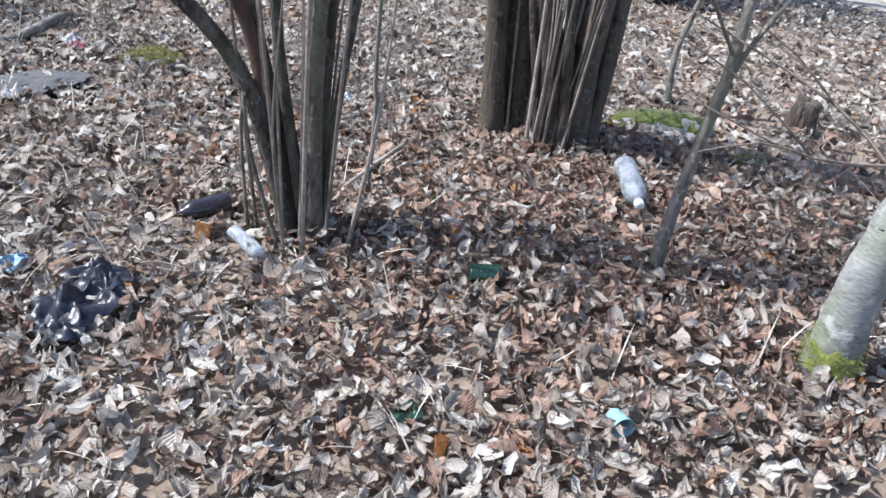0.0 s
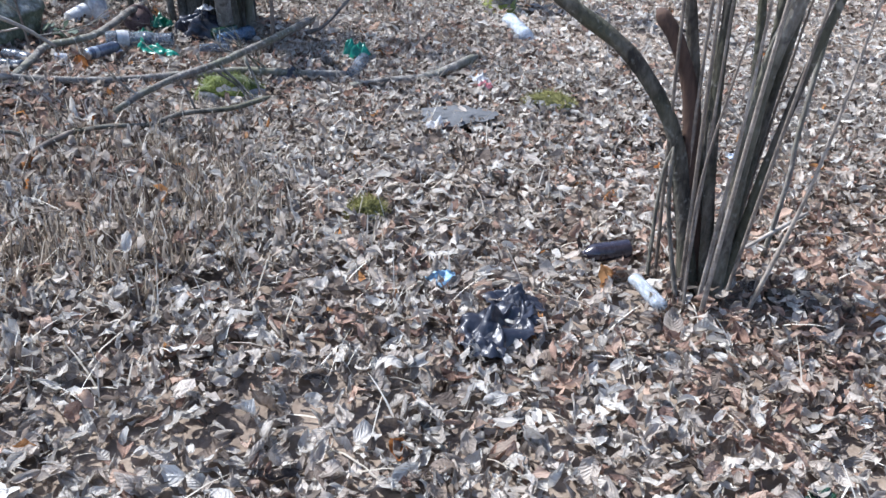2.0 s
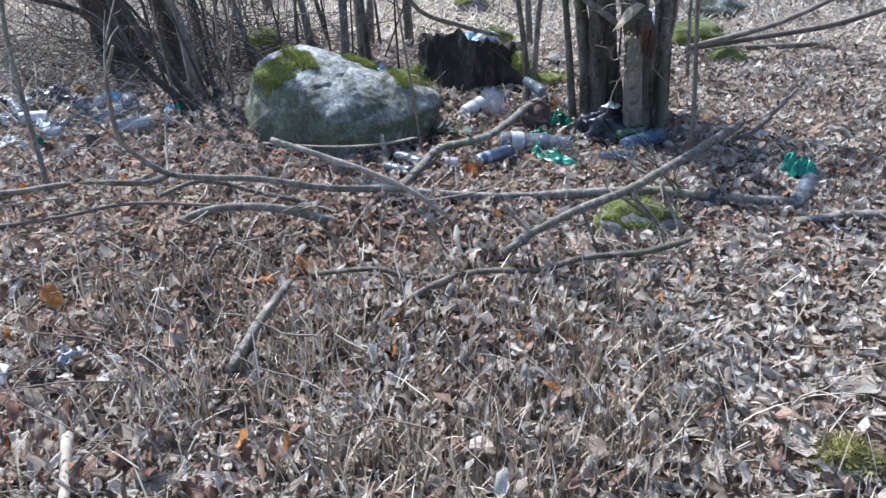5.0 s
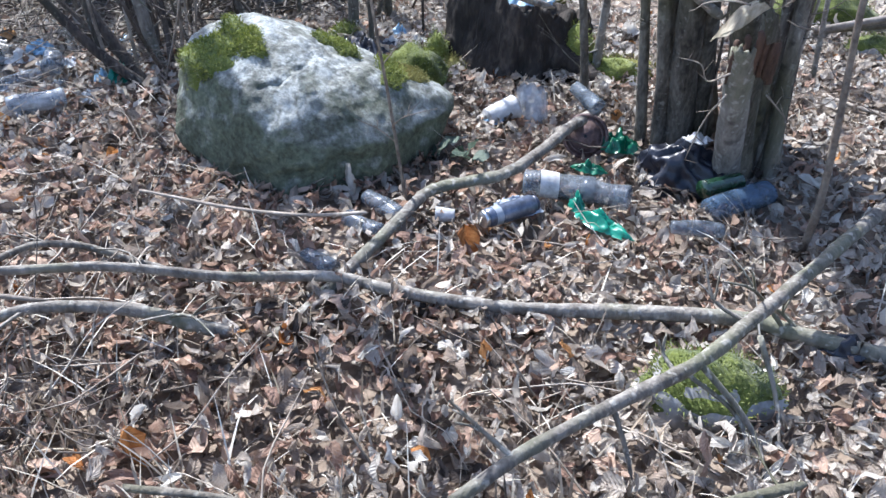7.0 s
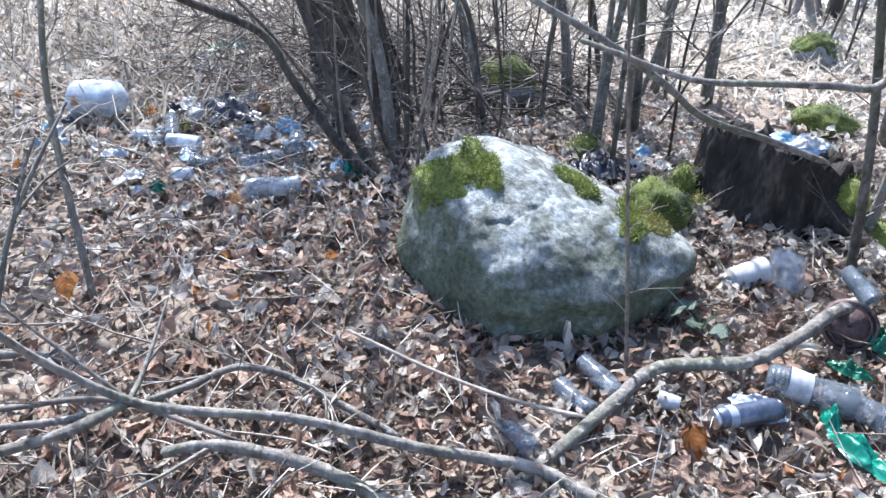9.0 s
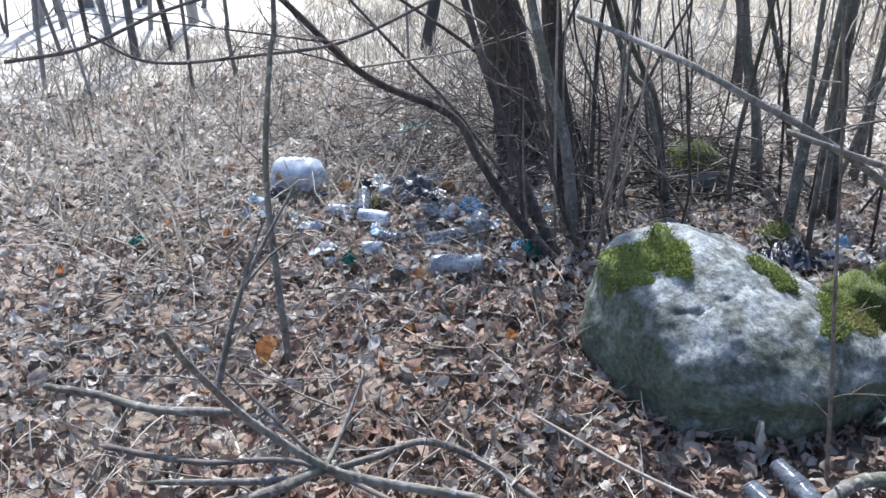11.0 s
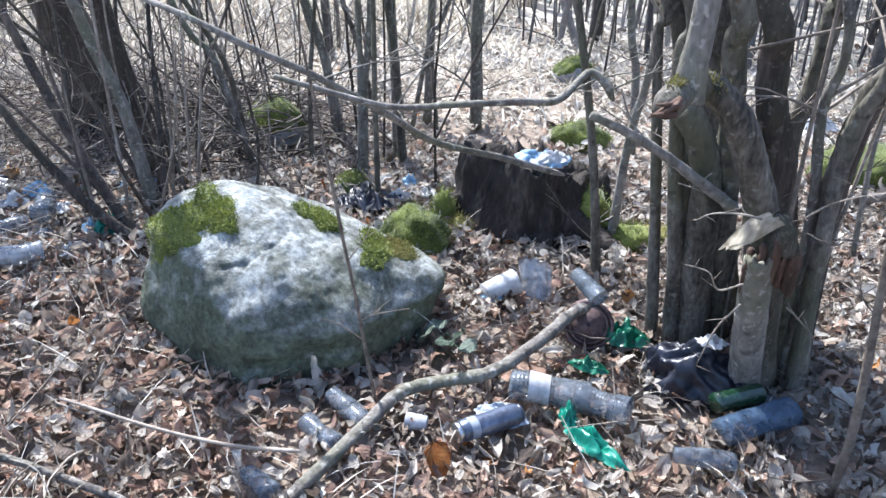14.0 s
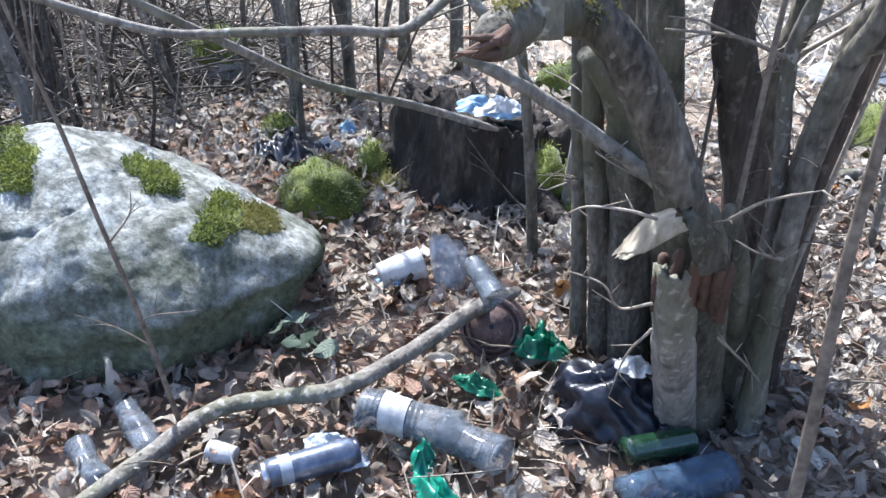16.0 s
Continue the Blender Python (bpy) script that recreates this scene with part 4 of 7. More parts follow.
    line = spline([Vector(p) + Vector((0, 0, 0.012)) for p in [(0.258, 4.930, 1.003), (0.275, 4.990, 1.010), (0.302, 5.075, 1.000), (0.350, 5.103, 0.975)]], 8)
    for i, c in enumerate(line):
        for _ in range(38):
            a = rnd.uniform(-1.2, 1.2)
            q = c + Vector((rnd.uniform(-0.015, 0.015), -0.036 * math.sin(a), 0.034 * math.cos(a) - 0.012 + rnd.uniform(-0.004, 0.004)))
            d = Vector((rnd.uniform(-0.6, 0.6), -math.sin(a) + rnd.uniform(-0.5, 0.5), math.cos(a))).normalized() * rnd.uniform(0.006, 0.016)
            w = Vector((rnd.uniform(-1, 1), rnd.uniform(-1, 1), 0)).normalized() * 0.0028
            bm.faces.new((bm.verts.new(q - w), bm.verts.new(q + w), bm.verts.new(q + d)))
    part("moss", bm, MOSS_DRY, host, "moss on the bent limb")


torn_bark()

# mossy-footed tree and its neighbours
tree("tree", (2.55, 6.36, 0), [([(2.543, 6.362, -0.023), (2.562, 6.356, 0.290), (2.638, 6.327, 0.614), (2.747, 6.282, 0.997)], 0.10, 0.075)],
     "leaning grey tree with a bright mossy foot", mat=BARK_GREY, seed=31, grow=3, moss=(0.112, 0.30))
# dark trunk and its leaning stems beyond the boulder
tree("tree", (-2.300, 6.143, 0.000), [([(-2.300, 6.143, -0.006), (-2.368, 6.089, 0.411), (-2.426, 6.038, 1.035), (-2.27, 5.80, 1.95)], 0.055, 0.045, "dark")], "dark upright trunk behind the boulder", mat=BARK_DARK, seed=41, grow=3)
tree("tree", (-3.007, 6.586, 0.000), [([(-3.007, 6.586, 0.000), (-3.096, 6.505, 0.563), (-3.184, 6.416, 1.003), (-3.52, 6.50, 1.62), (-4.20, 6.80, 2.60)], 0.145, 0.10, "dark")], "thick dark trunk at the copse edge", mat=BARK_DARK, seed=42, grow=1.6)
tree("hazel_bush", (-1.870, 5.546, 0.000), [
    ([(-1.824, 5.509, 0.000), (-2.038, 5.440, 0.167), (-2.246, 5.391, 0.413), (-2.385, 5.347, 0.596), (-2.623, 5.073, 0.768), (-2.838, 4.815, 1.091)], 0.0216, 0.0115),
    ([(-1.892, 5.546, 0.006), (-2.093, 5.549, 0.257), (-2.307, 5.567, 0.599), (-2.564, 5.586, 1.086)], 0.0245, 0.0187),
    ([(-1.918, 5.769, 0.000), (-2.069, 5.958, 0.444), (-2.178, 6.095, 0.805), (-2.227, 6.205, 1.074)], 0.0130, 0.0101),
    ([(-2.039, 5.838, 0.000), (-2.344, 5.880, 0.401), (-2.618, 5.828, 0.722), (-3.004, 5.514, 1.054)], 0.0130, 0.0086),
    ([(-2.064, 6.024, 0.000), (-2.366, 6.155, 0.490), (-2.497, 6.236, 0.774), (-2.507, 6.394, 1.037)], 0.0115, 0.0086),
    ([(-2.100, 6.213, 0.000), (-2.194, 6.383, 0.305), (-2.195, 6.615, 0.655), (-2.142, 6.862, 1.037)], 0.0101, 0.0072),
    ([(-2.016, 5.664, 0.000), (-2.490, 5.560, 0.485), (-2.716, 5.441, 0.730), (-2.984, 5.234, 1.074)], 0.0108, 0.0072),
], "leaning bundle of bare brown hazel stems", "bush", BARK_DARK, suckers=4, seed=43, grow=1.4, crown=14)


def thin_stems():
    rn = random.Random(17)
    out = []
    for _ in range(9):
        x, y = -2.05 + rn.gauss(0, 0.22), 5.95 + rn.gauss(0, 0.25)
        lx, ly = rn.gauss(-0.45, 0.32), rn.gauss(0.05, 0.2)
        pts = [(x + lx * z + rn.uniform(-0.05, 0.05) * (z > 0), y + ly * z + rn.uniform(-0.05, 0.05) * (z > 0), z) for z in (0.0, 0.3, 0.6, 0.9, 1.2)]
        r = rn.uniform(0.006, 0.012)
        out.append((pts, r, r * 0.7))
    return out


tree("hazel_bush", (-2.05, 5.95, 0.0), thin_stems(), "thicket of thin dark leaning hazel rods with twigs", "bush", BARK_DARK, suckers=6, seed=47, grow=0.7, crown=3, low=5)


# ---- charred stump, small stump ----
def build_stump():
    c = Vector((-0.47, 6.46, 0))
    root = thing("tree_stump", c, "black charred rotten stump with a broken jagged top", "stump")
    bm = bmesh.new()
    rings = []
    n, m = 96, 16
    for i in range(m + 1):
        t = i / m
        ring = []
        for k in range(n):
            a = 2 * math.pi * k / n
            d = Vector((math.cos(a), math.sin(a), 0))
            furrow = abs(noise.noise(d * 5.5 + Vector((0, t * 0.7, 3)))) + 0.5 * abs(noise.noise(d * 13 + Vector((7, t * 1.4, 0))))
            r = 1 + 0.22 * noise.noise(d * 1.9 + Vector((4, 0, t * 0.5))) - 0.20 * furrow + 0.06 * noise.noise(Vector((d.x * 9, d.y * 9, t * 6)))
            r *= 1.12 - 0.14 * t + 0.9 * max(0, 0.3 - t) ** 1.5 * (1 + 1.4 * max(0, noise.noise(d * 2.6 + Vector((1, 5, 0)))))
            top = 0.300 + 0.05 * noise.noise(d * 2.4) + 0.06 * noise.noise(d * 8) + 0.04 * noise.noise(d * 19) - 0.075 * max(0, d.x) - 0.05 * d.y
            ring.append(bm.verts.new(c + Vector((d.x * r * 0.33, d.y * r * 0.26, -0.03 + t * (top + 0.03)))))
        rings.append(ring)
    for s, dz in ((0.9, -0.015), (0.72, -0.05), (0.5, -0.05), (0.2, -0.06)):
        rings.append([bm.verts.new(c + Vector(((v.co.x - c.x) * s, (v.co.y - c.y) * s, 0.26 + (v.co.z - 0.26) * s + dz + 0.06 * noise.noise(v.co * 14)))) for v in rings[m]])
    for p, q in zip(rings, rings[1:]):
        for k in range(n):
            bm.faces.new((p[k], p[(k + 1) % n], q[(k + 1) % n], q[k]))
    bm.faces.new(rings[-1])
    part("trunk_base", bm, CHAR, root, "blackened stump wood")
    rnd = random.Random(2)
    for k in range(16):
        a = rnd.uniform(2.2, 5.6)
        p = c + Vector((math.cos(a) * 0.27, math.sin(a) * 0.21, 0.21))
        bm = bmesh.new()
        tube(bm, [p, p + Vector((0, 0, 0.06)), p + Vector((rnd.uniform(-0.02, 0.02), rnd.uniform(-0.01, 0.02), rnd.uniform(0.03, 0.09)))], rnd.uniform(0.012, 0.024), 0.004, 6, 3, 0.4, k)
        part("splinter", bm, CHAR, root, "jagged splinter of rotten wood")
    for k, (dx, dy, reach) in enumerate(((1.0, -0.20, 0.36), (1.0, -0.52, 0.22), (-0.95, -0.45, 0.14))):
        bm = bmesh.new()
        o = Vector((dx, dy, 0))
        tube(bm, [c + o * 0.18 + Vector((0, 0, 0.13)), c + o * 0.30 + Vector((0, 0, 0.07)), c + o * (0.30 + reach * 0.5) + Vector((0, 0, 0.03)), c + o * (0.30 + reach) + Vector((0, 0, -0.02))], 0.075, 0.03, 9, 5, 0.2, 40 + k)
        part("root", bm, CHAR, root, "spreading dark root")
    for x, y, z, rx, rz, mm in ((-0.79, 6.25, 0.02, 0.05, 0.11, MOSS), (-0.16, 6.36, 0.07, 0.085, 0.12, MOSS), (0.02, 6.34, 0.02, 0.11, 0.07, MOSS), (0.13, 6.44, 0.0, 0.10, 0.06, MOSS_DRY), (-0.70, 6.20, 0.0, 0.05, 0.05, MOSS_DRY)):
        bm = bmesh.new()
        vs = blob(bm, (x, y, z), rx, rx * 0.8, rz, rnd.random() * 9, 0.4, 2.4, 3)
        bm.normal_update()
        fuzz(bm, vs, 0.014, rnd, 1100, c)
        part("moss", bm, mm, root, "moss growing on the stump's flank")


build_stump()


def small_stump(c, h, r, label):
    bm = bmesh.new()
    rnd = random.Random(9)
    for k in range(5):
        o = Vector((rnd.uniform(-0.5, 0.5) * r, rnd.uniform(-0.5, 0.5) * r, 0))
        tube(bm, [Vector(c) + o + Vector((0, 0, -0.03)), Vector(c) + o * 1.1 + Vector((0, 0, h * 0.5)), Vector(c) + o * 1.2 + Vector((0.02, 0, h * rnd.uniform(0.7, 1)))], r * 0.6, r * 0.35, 8, 4, 0.2, k)
    return single("tree_stump", bm, BARK_DARK, c, label, "stump")


small_stump((4.741, 2.282, 0.000), 0.20, 0.10, "short dark rotten stump among leaves")


# ---- stones with moss ----
def mossy_stone(c, rx, ry, rz, turn, seed, label, cover=0.0, dry=False, stone=True):
    root = thing("mossy_stone", c, label, "stone", "mossy stones")
    rnd = random.Random(seed)
    if stone:
        bm = bmesh.new()
        blob(bm, c, rx, ry, rz, seed, 0.2, 1.8, 3, turn)
        part("stone", bm, PEBBLE, root, "grey field stone")
    bm = bmesh.new()
    vs = blob(bm, Vector(c) + Vector((0, 0, rz * 0.13)), rx * (0.93 + cover), ry * (0.9 + cover), rz * 1.02, seed, 0.2, 1.8, 4, turn)
    bm.normal_update()
    for v in vs:
        v.co += v.normal * 0.012 * noise.noise(v.co * 22)
    keep = [v for v in vs if v.co.z > c[2] + rz * 0.15]
    fuzz(bm, keep, 0.013, rnd, 1400, c)
    part("moss", bm, MOSS_DRY if dry else MOSS, root, "thick moss cushion")


for px, dims, turn, sd, text, dry in (
        ((1.007, 2.924, 0.000), (0.075, 0.06, 0.055), 0.3, 51, "small stone under yellowish moss in the leaves", True),
        ((2.123, 4.077, 0.000), (0.14, 0.09, 0.06), -0.3, 52, "low stone with brownish moss and leaves", True),
        ((0.541, 4.269, 0.000), (0.17, 0.11, 0.085), 0.25, 53, "mossy green stone under fallen branches", False),
        ((4.005, 2.540, 0.000), (0.30, 0.10, 0.075), -0.45, 54, "long mossy log-like stone beside the stool", False),
        ((4.025, 2.062, 0.000), (0.09, 0.06, 0.035), 0.2, 55, "small flat moss tuft in the leaves", False),
        ((-2.073, 6.893, 0.000), (0.19, 0.15, 0.18), 0.4, 56, "round mossy stone by the brush pile", False),
        ((-0.781, 5.915, 0.000), (0.13, 0.11, 0.14), 0.5, 57, "mossy stone behind the boulder", False),
        ((0.979, 7.658, 0.000), (0.30, 0.20, 0.15), 0.3, 58, "broad low mound of bright green moss", False),
        ((1.181, 7.066, 0.000), (0.14, 0.10, 0.09), 0.1, 59, "mossy stone in the open leaf litter", False),
        ((-1.330, 6.395, 0.000), (0.08, 0.07, 0.07), 0.1, 60, "small moss tuft at a sapling's foot", False),
        ((-0.900, 9.018, 0.000), (0.16, 0.13, 0.16), 0.1, 61, "mossy hummock among far saplings", False),
        ((-0.513, 7.623, 0.000), (0.18, 0.14, 0.10), 0.1, 62, "low moss mat beyond the stump", False)):
    mossy_stone(px, *dims, turn, sd, text, 0.14 if "behind" in text else 0.0, dry, "mound" not in text and "mat" not in text)
for k, p in enumerate(((3.787, 2.522, 0.000), (3.814, 2.441, 0.000), (3.955, 2.426, 0.000), (4.024, 2.365, 0.000), (3.801, 2.664, 0.000))):
    bm = bmesh.new()
    blob(bm, p, 0.055, 0.045, 0.045, 70 + k, 0.2, 2, 2)
    single("stone", bm, PEBBLE, p, "fist-sized grey stone beside the mossy stone", "stone", "small stones")
bm = bmesh.new()
blob(bm, (1.288, 9.123, 0.000), 0.24, 0.18, 0.15, 77, 0.2, 1.6, 4)
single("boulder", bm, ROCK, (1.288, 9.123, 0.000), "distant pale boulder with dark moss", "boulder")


# ---- fallen branches ----
def branch(pts, r0, r1, label, mat=BARK_GREY, seed=0, twiggy=0, length=0.3, name="fallen_branch", sides=9, side=()):
    root = thing(name, pts[0], label, "branch", "fallen branches")
    bm = bmesh.new()
    line = tube(bm, pts, r0, r1, sides, 7, 0.10, seed)
    part("limb", bm, mat, root)
    rnd = random.Random(seed)
    for k, (q, a, b) in enumerate(side):
        bm = bmesh.new()
        tube(bm, q, a, b, 7, 5, 0.08, seed + k + 1)
        part("side_branch", bm, mat, root)
    shoots(root, line, rnd, twiggy, length, max(0.002, r1 * 0.3), mat)
    return root


branch([(-0.525, 4.090, 0.020), (-0.477, 4.203, 0.040)] + [(-0.405, 4.711, 0.060), (-0.372, 4.898, 0.070), (-0.275, 5.008, 0.070), (-0.165, 5.094, 0.080), (-0.079, 5.276, 0.100), (-0.019, 5.461, 0.120), (0.064, 5.606, 0.140)], 0.017, 0.020,
       "bare grey crooked branch lying in front of the boulder", seed=1, twiggy=2, length=0.15)
branch([(0.107, 3.638, 0.160), (0.207, 3.774, 0.190), (0.340, 3.926, 0.210), (0.500, 4.127, 0.210), (0.616, 4.351, 0.200), (0.788, 4.699, 0.180), (1.046, 5.210, 0.170)], 0.013, 0.021,
       "pale bare branch propped above the litter", mat=BARK_GREY, seed=4, twiggy=4, length=0.2,
       side=[([(0.501, 4.118, 0.210), (0.599, 4.100, 0.120), (0.653, 4.072, 0.050), (0.670, 3.977, 0.020)], 0.008, 0.005), ([(0.622, 4.275, 0.200), (0.680, 4.231, 0.080), (0.703, 4.130, 0.010)], 0.007, 0.004),
             ([(0.346, 3.931, 0.200), (0.380, 3.922, 0.120), (0.406, 3.905, 0.050)], 0.007, 0.004), ([(0.471, 4.095, 0.200), (0.601, 4.097, 0.100), (0.647, 3.959, 0.020)], 0.006, 0.004)])
branch([(-0.982, 3.372, 0.860), (-1.069, 3.440, 0.740), (-1.155, 3.570, 0.530), (-1.148, 3.645, 0.430), (-1.096, 3.729, 0.340), (-1.018, 3.810, 0.300), (-0.865, 3.997, 0.230), (-0.666, 4.164, 0.140)] + [(-0.441, 4.322, 0.090), (-0.272, 4.342, 0.070), (0.025, 4.395, 0.050), (0.309, 4.477, 0.050), (0.605, 4.547, 0.050), (0.756, 4.525, 0.050), (0.952, 4.519, 0.040), (1.188, 4.551, 0.030)], 0.005, 0.024,
       "long grey forked limb lying from thicket to litter", seed=5, twiggy=6, length=0.3,
       side=[([(-1.107, 3.736, 0.330), (-1.086, 3.592, 0.360), (-1.076, 3.456, 0.410), (-1.080, 3.328, 0.460)], 0.013, 0.009), ([(-1.097, 3.649, 0.350), (-1.144, 3.535, 0.380), (-1.204, 3.382, 0.430)], 0.009, 0.006)])
branch([(-1.129, 3.810, 0.120), (-1.053, 3.871, 0.140), (-0.946, 3.930, 0.140), (-0.804, 3.999, 0.110), (-0.701, 4.039, 0.070), (-0.614, 4.083, 0.030)], 0.013, 0.018, "curved bare branch arching out of the leaves", seed=6, twiggy=2)
branch([(-1.220, 3.850, 0.200), (-1.191, 3.945, 0.200), (-1.190, 4.087, 0.170), (-1.120, 4.178, 0.130), (-1.004, 4.226, 0.080), (-0.788, 4.266, 0.030)], 0.009, 0.011, "thin bent branch lying over leaves", seed=7, twiggy=3)
branch([(-0.517, 3.529, 0.090), (-0.300, 3.550, 0.115), (-0.160, 3.560, 0.085), (0.056, 3.611, 0.105), (0.220, 3.670, 0.090), (0.359, 3.740, 0.112), (0.560, 3.850, 0.095), (0.725, 3.942, 0.115)], 0.008, 0.012, "kinked bare stick above the dry leaves", mat=BARK, seed=8, twiggy=2, length=0.15)
branch([(-0.218, 3.368, 0.050), (-0.144, 3.442, 0.090), (-0.035, 3.533, 0.120)], 0.010, 0.012, "short pale stick poking from dry leaves", mat=TWIG, seed=35)
branch([(-0.278, 2.795, 0.800), (-0.161, 2.788, 0.770), (-0.063, 2.788, 0.740), (0.013, 2.801, 0.700), (0.090, 2.818, 0.640)], 0.006, 0.005, "smooth grey-green branch over the undergrowth", seed=36, twiggy=2)
branch([(-0.580, 3.016, 0.040), (-0.558, 3.197, 0.100), (-0.529, 3.388, 0.140)], 0.016, 0.014, "short pale stick leaning out of the leaves", seed=9)
branch([(-0.825, 2.637, 0.080), (-0.705, 2.437, 0.060), (-0.599, 2.259, 0.040)], 0.015, 0.012, "short pale barkless stick on the litter", mat=TWIG, seed=10)
branch([(-1.007, 2.231, 0.060), (-0.794, 2.294, 0.070), (-0.593, 2.359, 0.070), (-0.388, 2.434, 0.060), (-0.116, 2.610, 0.040)], 0.007, 0.005, "long thin dark twig on the litter", mat=TWIG_DARK, seed=11, twiggy=3)
branch([(1.138, 4.317, 0.040), (1.370, 4.412, 0.040), (1.591, 4.492, 0.040), (1.918, 4.744, 0.080)], 0.022, 0.026, "stout grey branch stub lying in leaves", seed=12)
branch([(-1.692, 3.468, 0.200), (-1.473, 3.609, 0.200), (-1.315, 3.809, 0.180), (-0.996, 3.931, 0.140)], 0.008, 0.006, "thin dry branch in the brush", mat=TWIG_DARK, seed=15, twiggy=5)
# dark stub put where the hazel's shadow falls on red leaves
branch([(2.190, 2.221, 0.030), (2.296, 2.205, 0.030), (2.424, 2.106, 0.030)], 0.02, 0.024, "short dark piece in place of the hazel's shadow", mat=BARK_DARK, seed=16)
branch([(2.218, 2.488, 0.020), (2.371, 2.519, 0.080), (2.604, 2.632, 0.100)], 0.006, 0.008, "slim pale stick leaning by the hazel", mat=TWIG, seed=17)
branch([(0.913, 6.394, 0.030), (1.096, 6.290, 0.020), (1.368, 6.177, 0.020)], 0.010, 0.008, "thin stick in open litter", mat=TWIG, seed=18, twiggy=2)
branch([(0.753, 7.099, 0.050), (1.135, 7.366, 0.050), (1.528, 7.554, 0.040), (1.876, 7.677, 0.040)], 0.024, 0.020, "second grey log beside the moss mound", seed=20)
branch([(0.990, 5.127, 0.100), (1.097, 5.214, 0.120), (1.226, 5.371, 0.200), (1.330, 5.519, 0.260)], 0.012, 0.008, "thin branch rising out of the litter", mat=TWIG_DARK, seed=23, twiggy=2)
branch([(-1.825, 3.394, 0.350), (-1.741, 3.493, 0.320), (-1.616, 3.577, 0.300), (-1.494, 3.729, 0.280)], 0.009, 0.011, "grey side branch over the litter", seed=24)
# hanging dead boughs
branch([(-1.510, 5.060, 1.128), (-1.308, 5.064, 1.082), (-1.067, 5.005, 1.045), (-0.893, 5.044, 0.971), (-0.775, 5.151, 0.891), (-0.654, 5.359, 0.747), (-0.593, 5.656, 0.570), (-0.440, 5.908, 0.462), (-0.225, 6.076, 0.371)], 0.008, 0.013,
       "long dead bough slanting down onto the stump", seed=25, twiggy=3, name="dead_bough")
branch([(-0.700, 4.846, 0.960), (-0.618, 4.871, 0.940), (-0.447, 4.977, 0.884), (-0.289, 5.049, 0.891), (-0.150, 5.136, 0.896), (-0.063, 5.209, 0.894), (-0.012, 5.319, 0.949), (0.036, 5.326, 0.922), (0.060, 5.337, 0.876)], 0.007, 0.011,
       "crooked dead bough hanging above the boulder", seed=26, twiggy=2, name="dead_bough")
branch([(0.014, 5.278, 0.845), (0.107, 5.319, 0.801), (0.207, 5.367, 0.738), (0.312, 5.430, 0.653), (0.431, 5.494, 0.557)], 0.011, 0.017, "bare bough growing from the hazel clump", seed=27, twiggy=4, length=0.25, name="dead_bough")
branch([(-3.448, 3.912, 0.860), (-3.245, 4.146, 0.914), (-3.053, 4.419, 1.050), (-2.820, 4.714, 1.156)], 0.009, 0.006, "thin bare bough over the clearing", mat=TWIG_DARK, seed=28, twiggy=7, length=0.5, name="dead_bough")
branch([(-3.352, 4.215, 0.949), (-3.125, 4.376, 0.844), (-2.827, 4.689, 0.875), (-2.586, 4.962, 0.932), (-2.353, 5.304, 1.115)], 0.007, 0.007, "long thin bough across the clearing", mat=TWIG_DARK, seed=29, twiggy=10, length=0.5, name="dead_bough")
branch([(0.917, 6.996, 0.141), (1.544, 7.195, 0.292), (2.164, 7.458, 0.600), (2.516, 7.712, 0.917)], 0.020, 0.014, "long bare bough reaching sideways", mat=TWIG_DARK, seed=32, twiggy=4, name="dead_bough")
branch([(0.902, 7.091, 0.112), (1.796, 7.290, 0.231), (2.527, 7.488, 0.367), (3.851, 7.609, 0.248)], 0.019, 0.013, "bare bough across the clearing", mat=TWIG_DARK, seed=33, twiggy=5, name="dead_bough")
branch([(-0.973, 4.275, 0.279), (-0.703, 4.282, 0.273), (-0.492, 4.288, 0.288), (-0.323, 4.295, 0.324)], 0.004, 0.005, "thin bare twig before the boulder", mat=TWIG, seed=34, twiggy=1, length=0.1)


# ---- saplings ----
def sapling(pts, r0, r1, label, seed, mat=BARK_GREY, twiggy=5, grow=1.8, length=0.35):
    root = thing("sapling", (pts[0][0], pts[0][1], 0), label, "sapling", "saplings")
    rnd = random.Random(seed)
    pts = [Vector(p) for p in pts]
    pts[0].z = -0.02
    d = (pts[-1] - pts[0]).normalized()
    bm = bmesh.new()
    line = tube(bm, pts + [pts[-1] + d * grow + Vector((rnd.uniform(-0.1, 0.1), rnd.uniform(-0.1, 0.1), 0))], r0, r1 * 0.4, 7, 6, 0.07, seed)
    part("trunk", bm, mat, root)
    shoots(root, line, rnd, twiggy, length, max(0.0022, r1 * 0.22), mat, 0.08)


sapling([(-0.43, 4.87, 0), (-0.47, 4.83, 0.37), (-0.49, 4.80, 0.57), (-0.51, 4.77, 0.78), (-0.55, 4.70, 1.2)], 0.0065, 0.004, "slender twiggy sapling before the boulder", 1, TWIG, 7, 0.5, 0.16)
sapling([(0.776, 5.020, -0.000), (0.792, 5.019, 0.167), (0.780, 5.020, 0.423), (0.754, 5.021, 0.796), (0.759, 5.021, 1.179)], 0.013, 0.009, "slim leaning sapling beside the hazel clump", 2, TWIG, 4, 0.8)
sapling([(-1.948, 4.182, -0.000), (-1.957, 4.166, 0.342), (-1.960, 4.161, 0.718), (-1.940, 4.195, 1.052), (-1.928, 4.214, 1.221)], 0.013, 0.009, "thin grey sapling in the open litter", 3, BARK_GREY, 8, 0.8, 0.3)
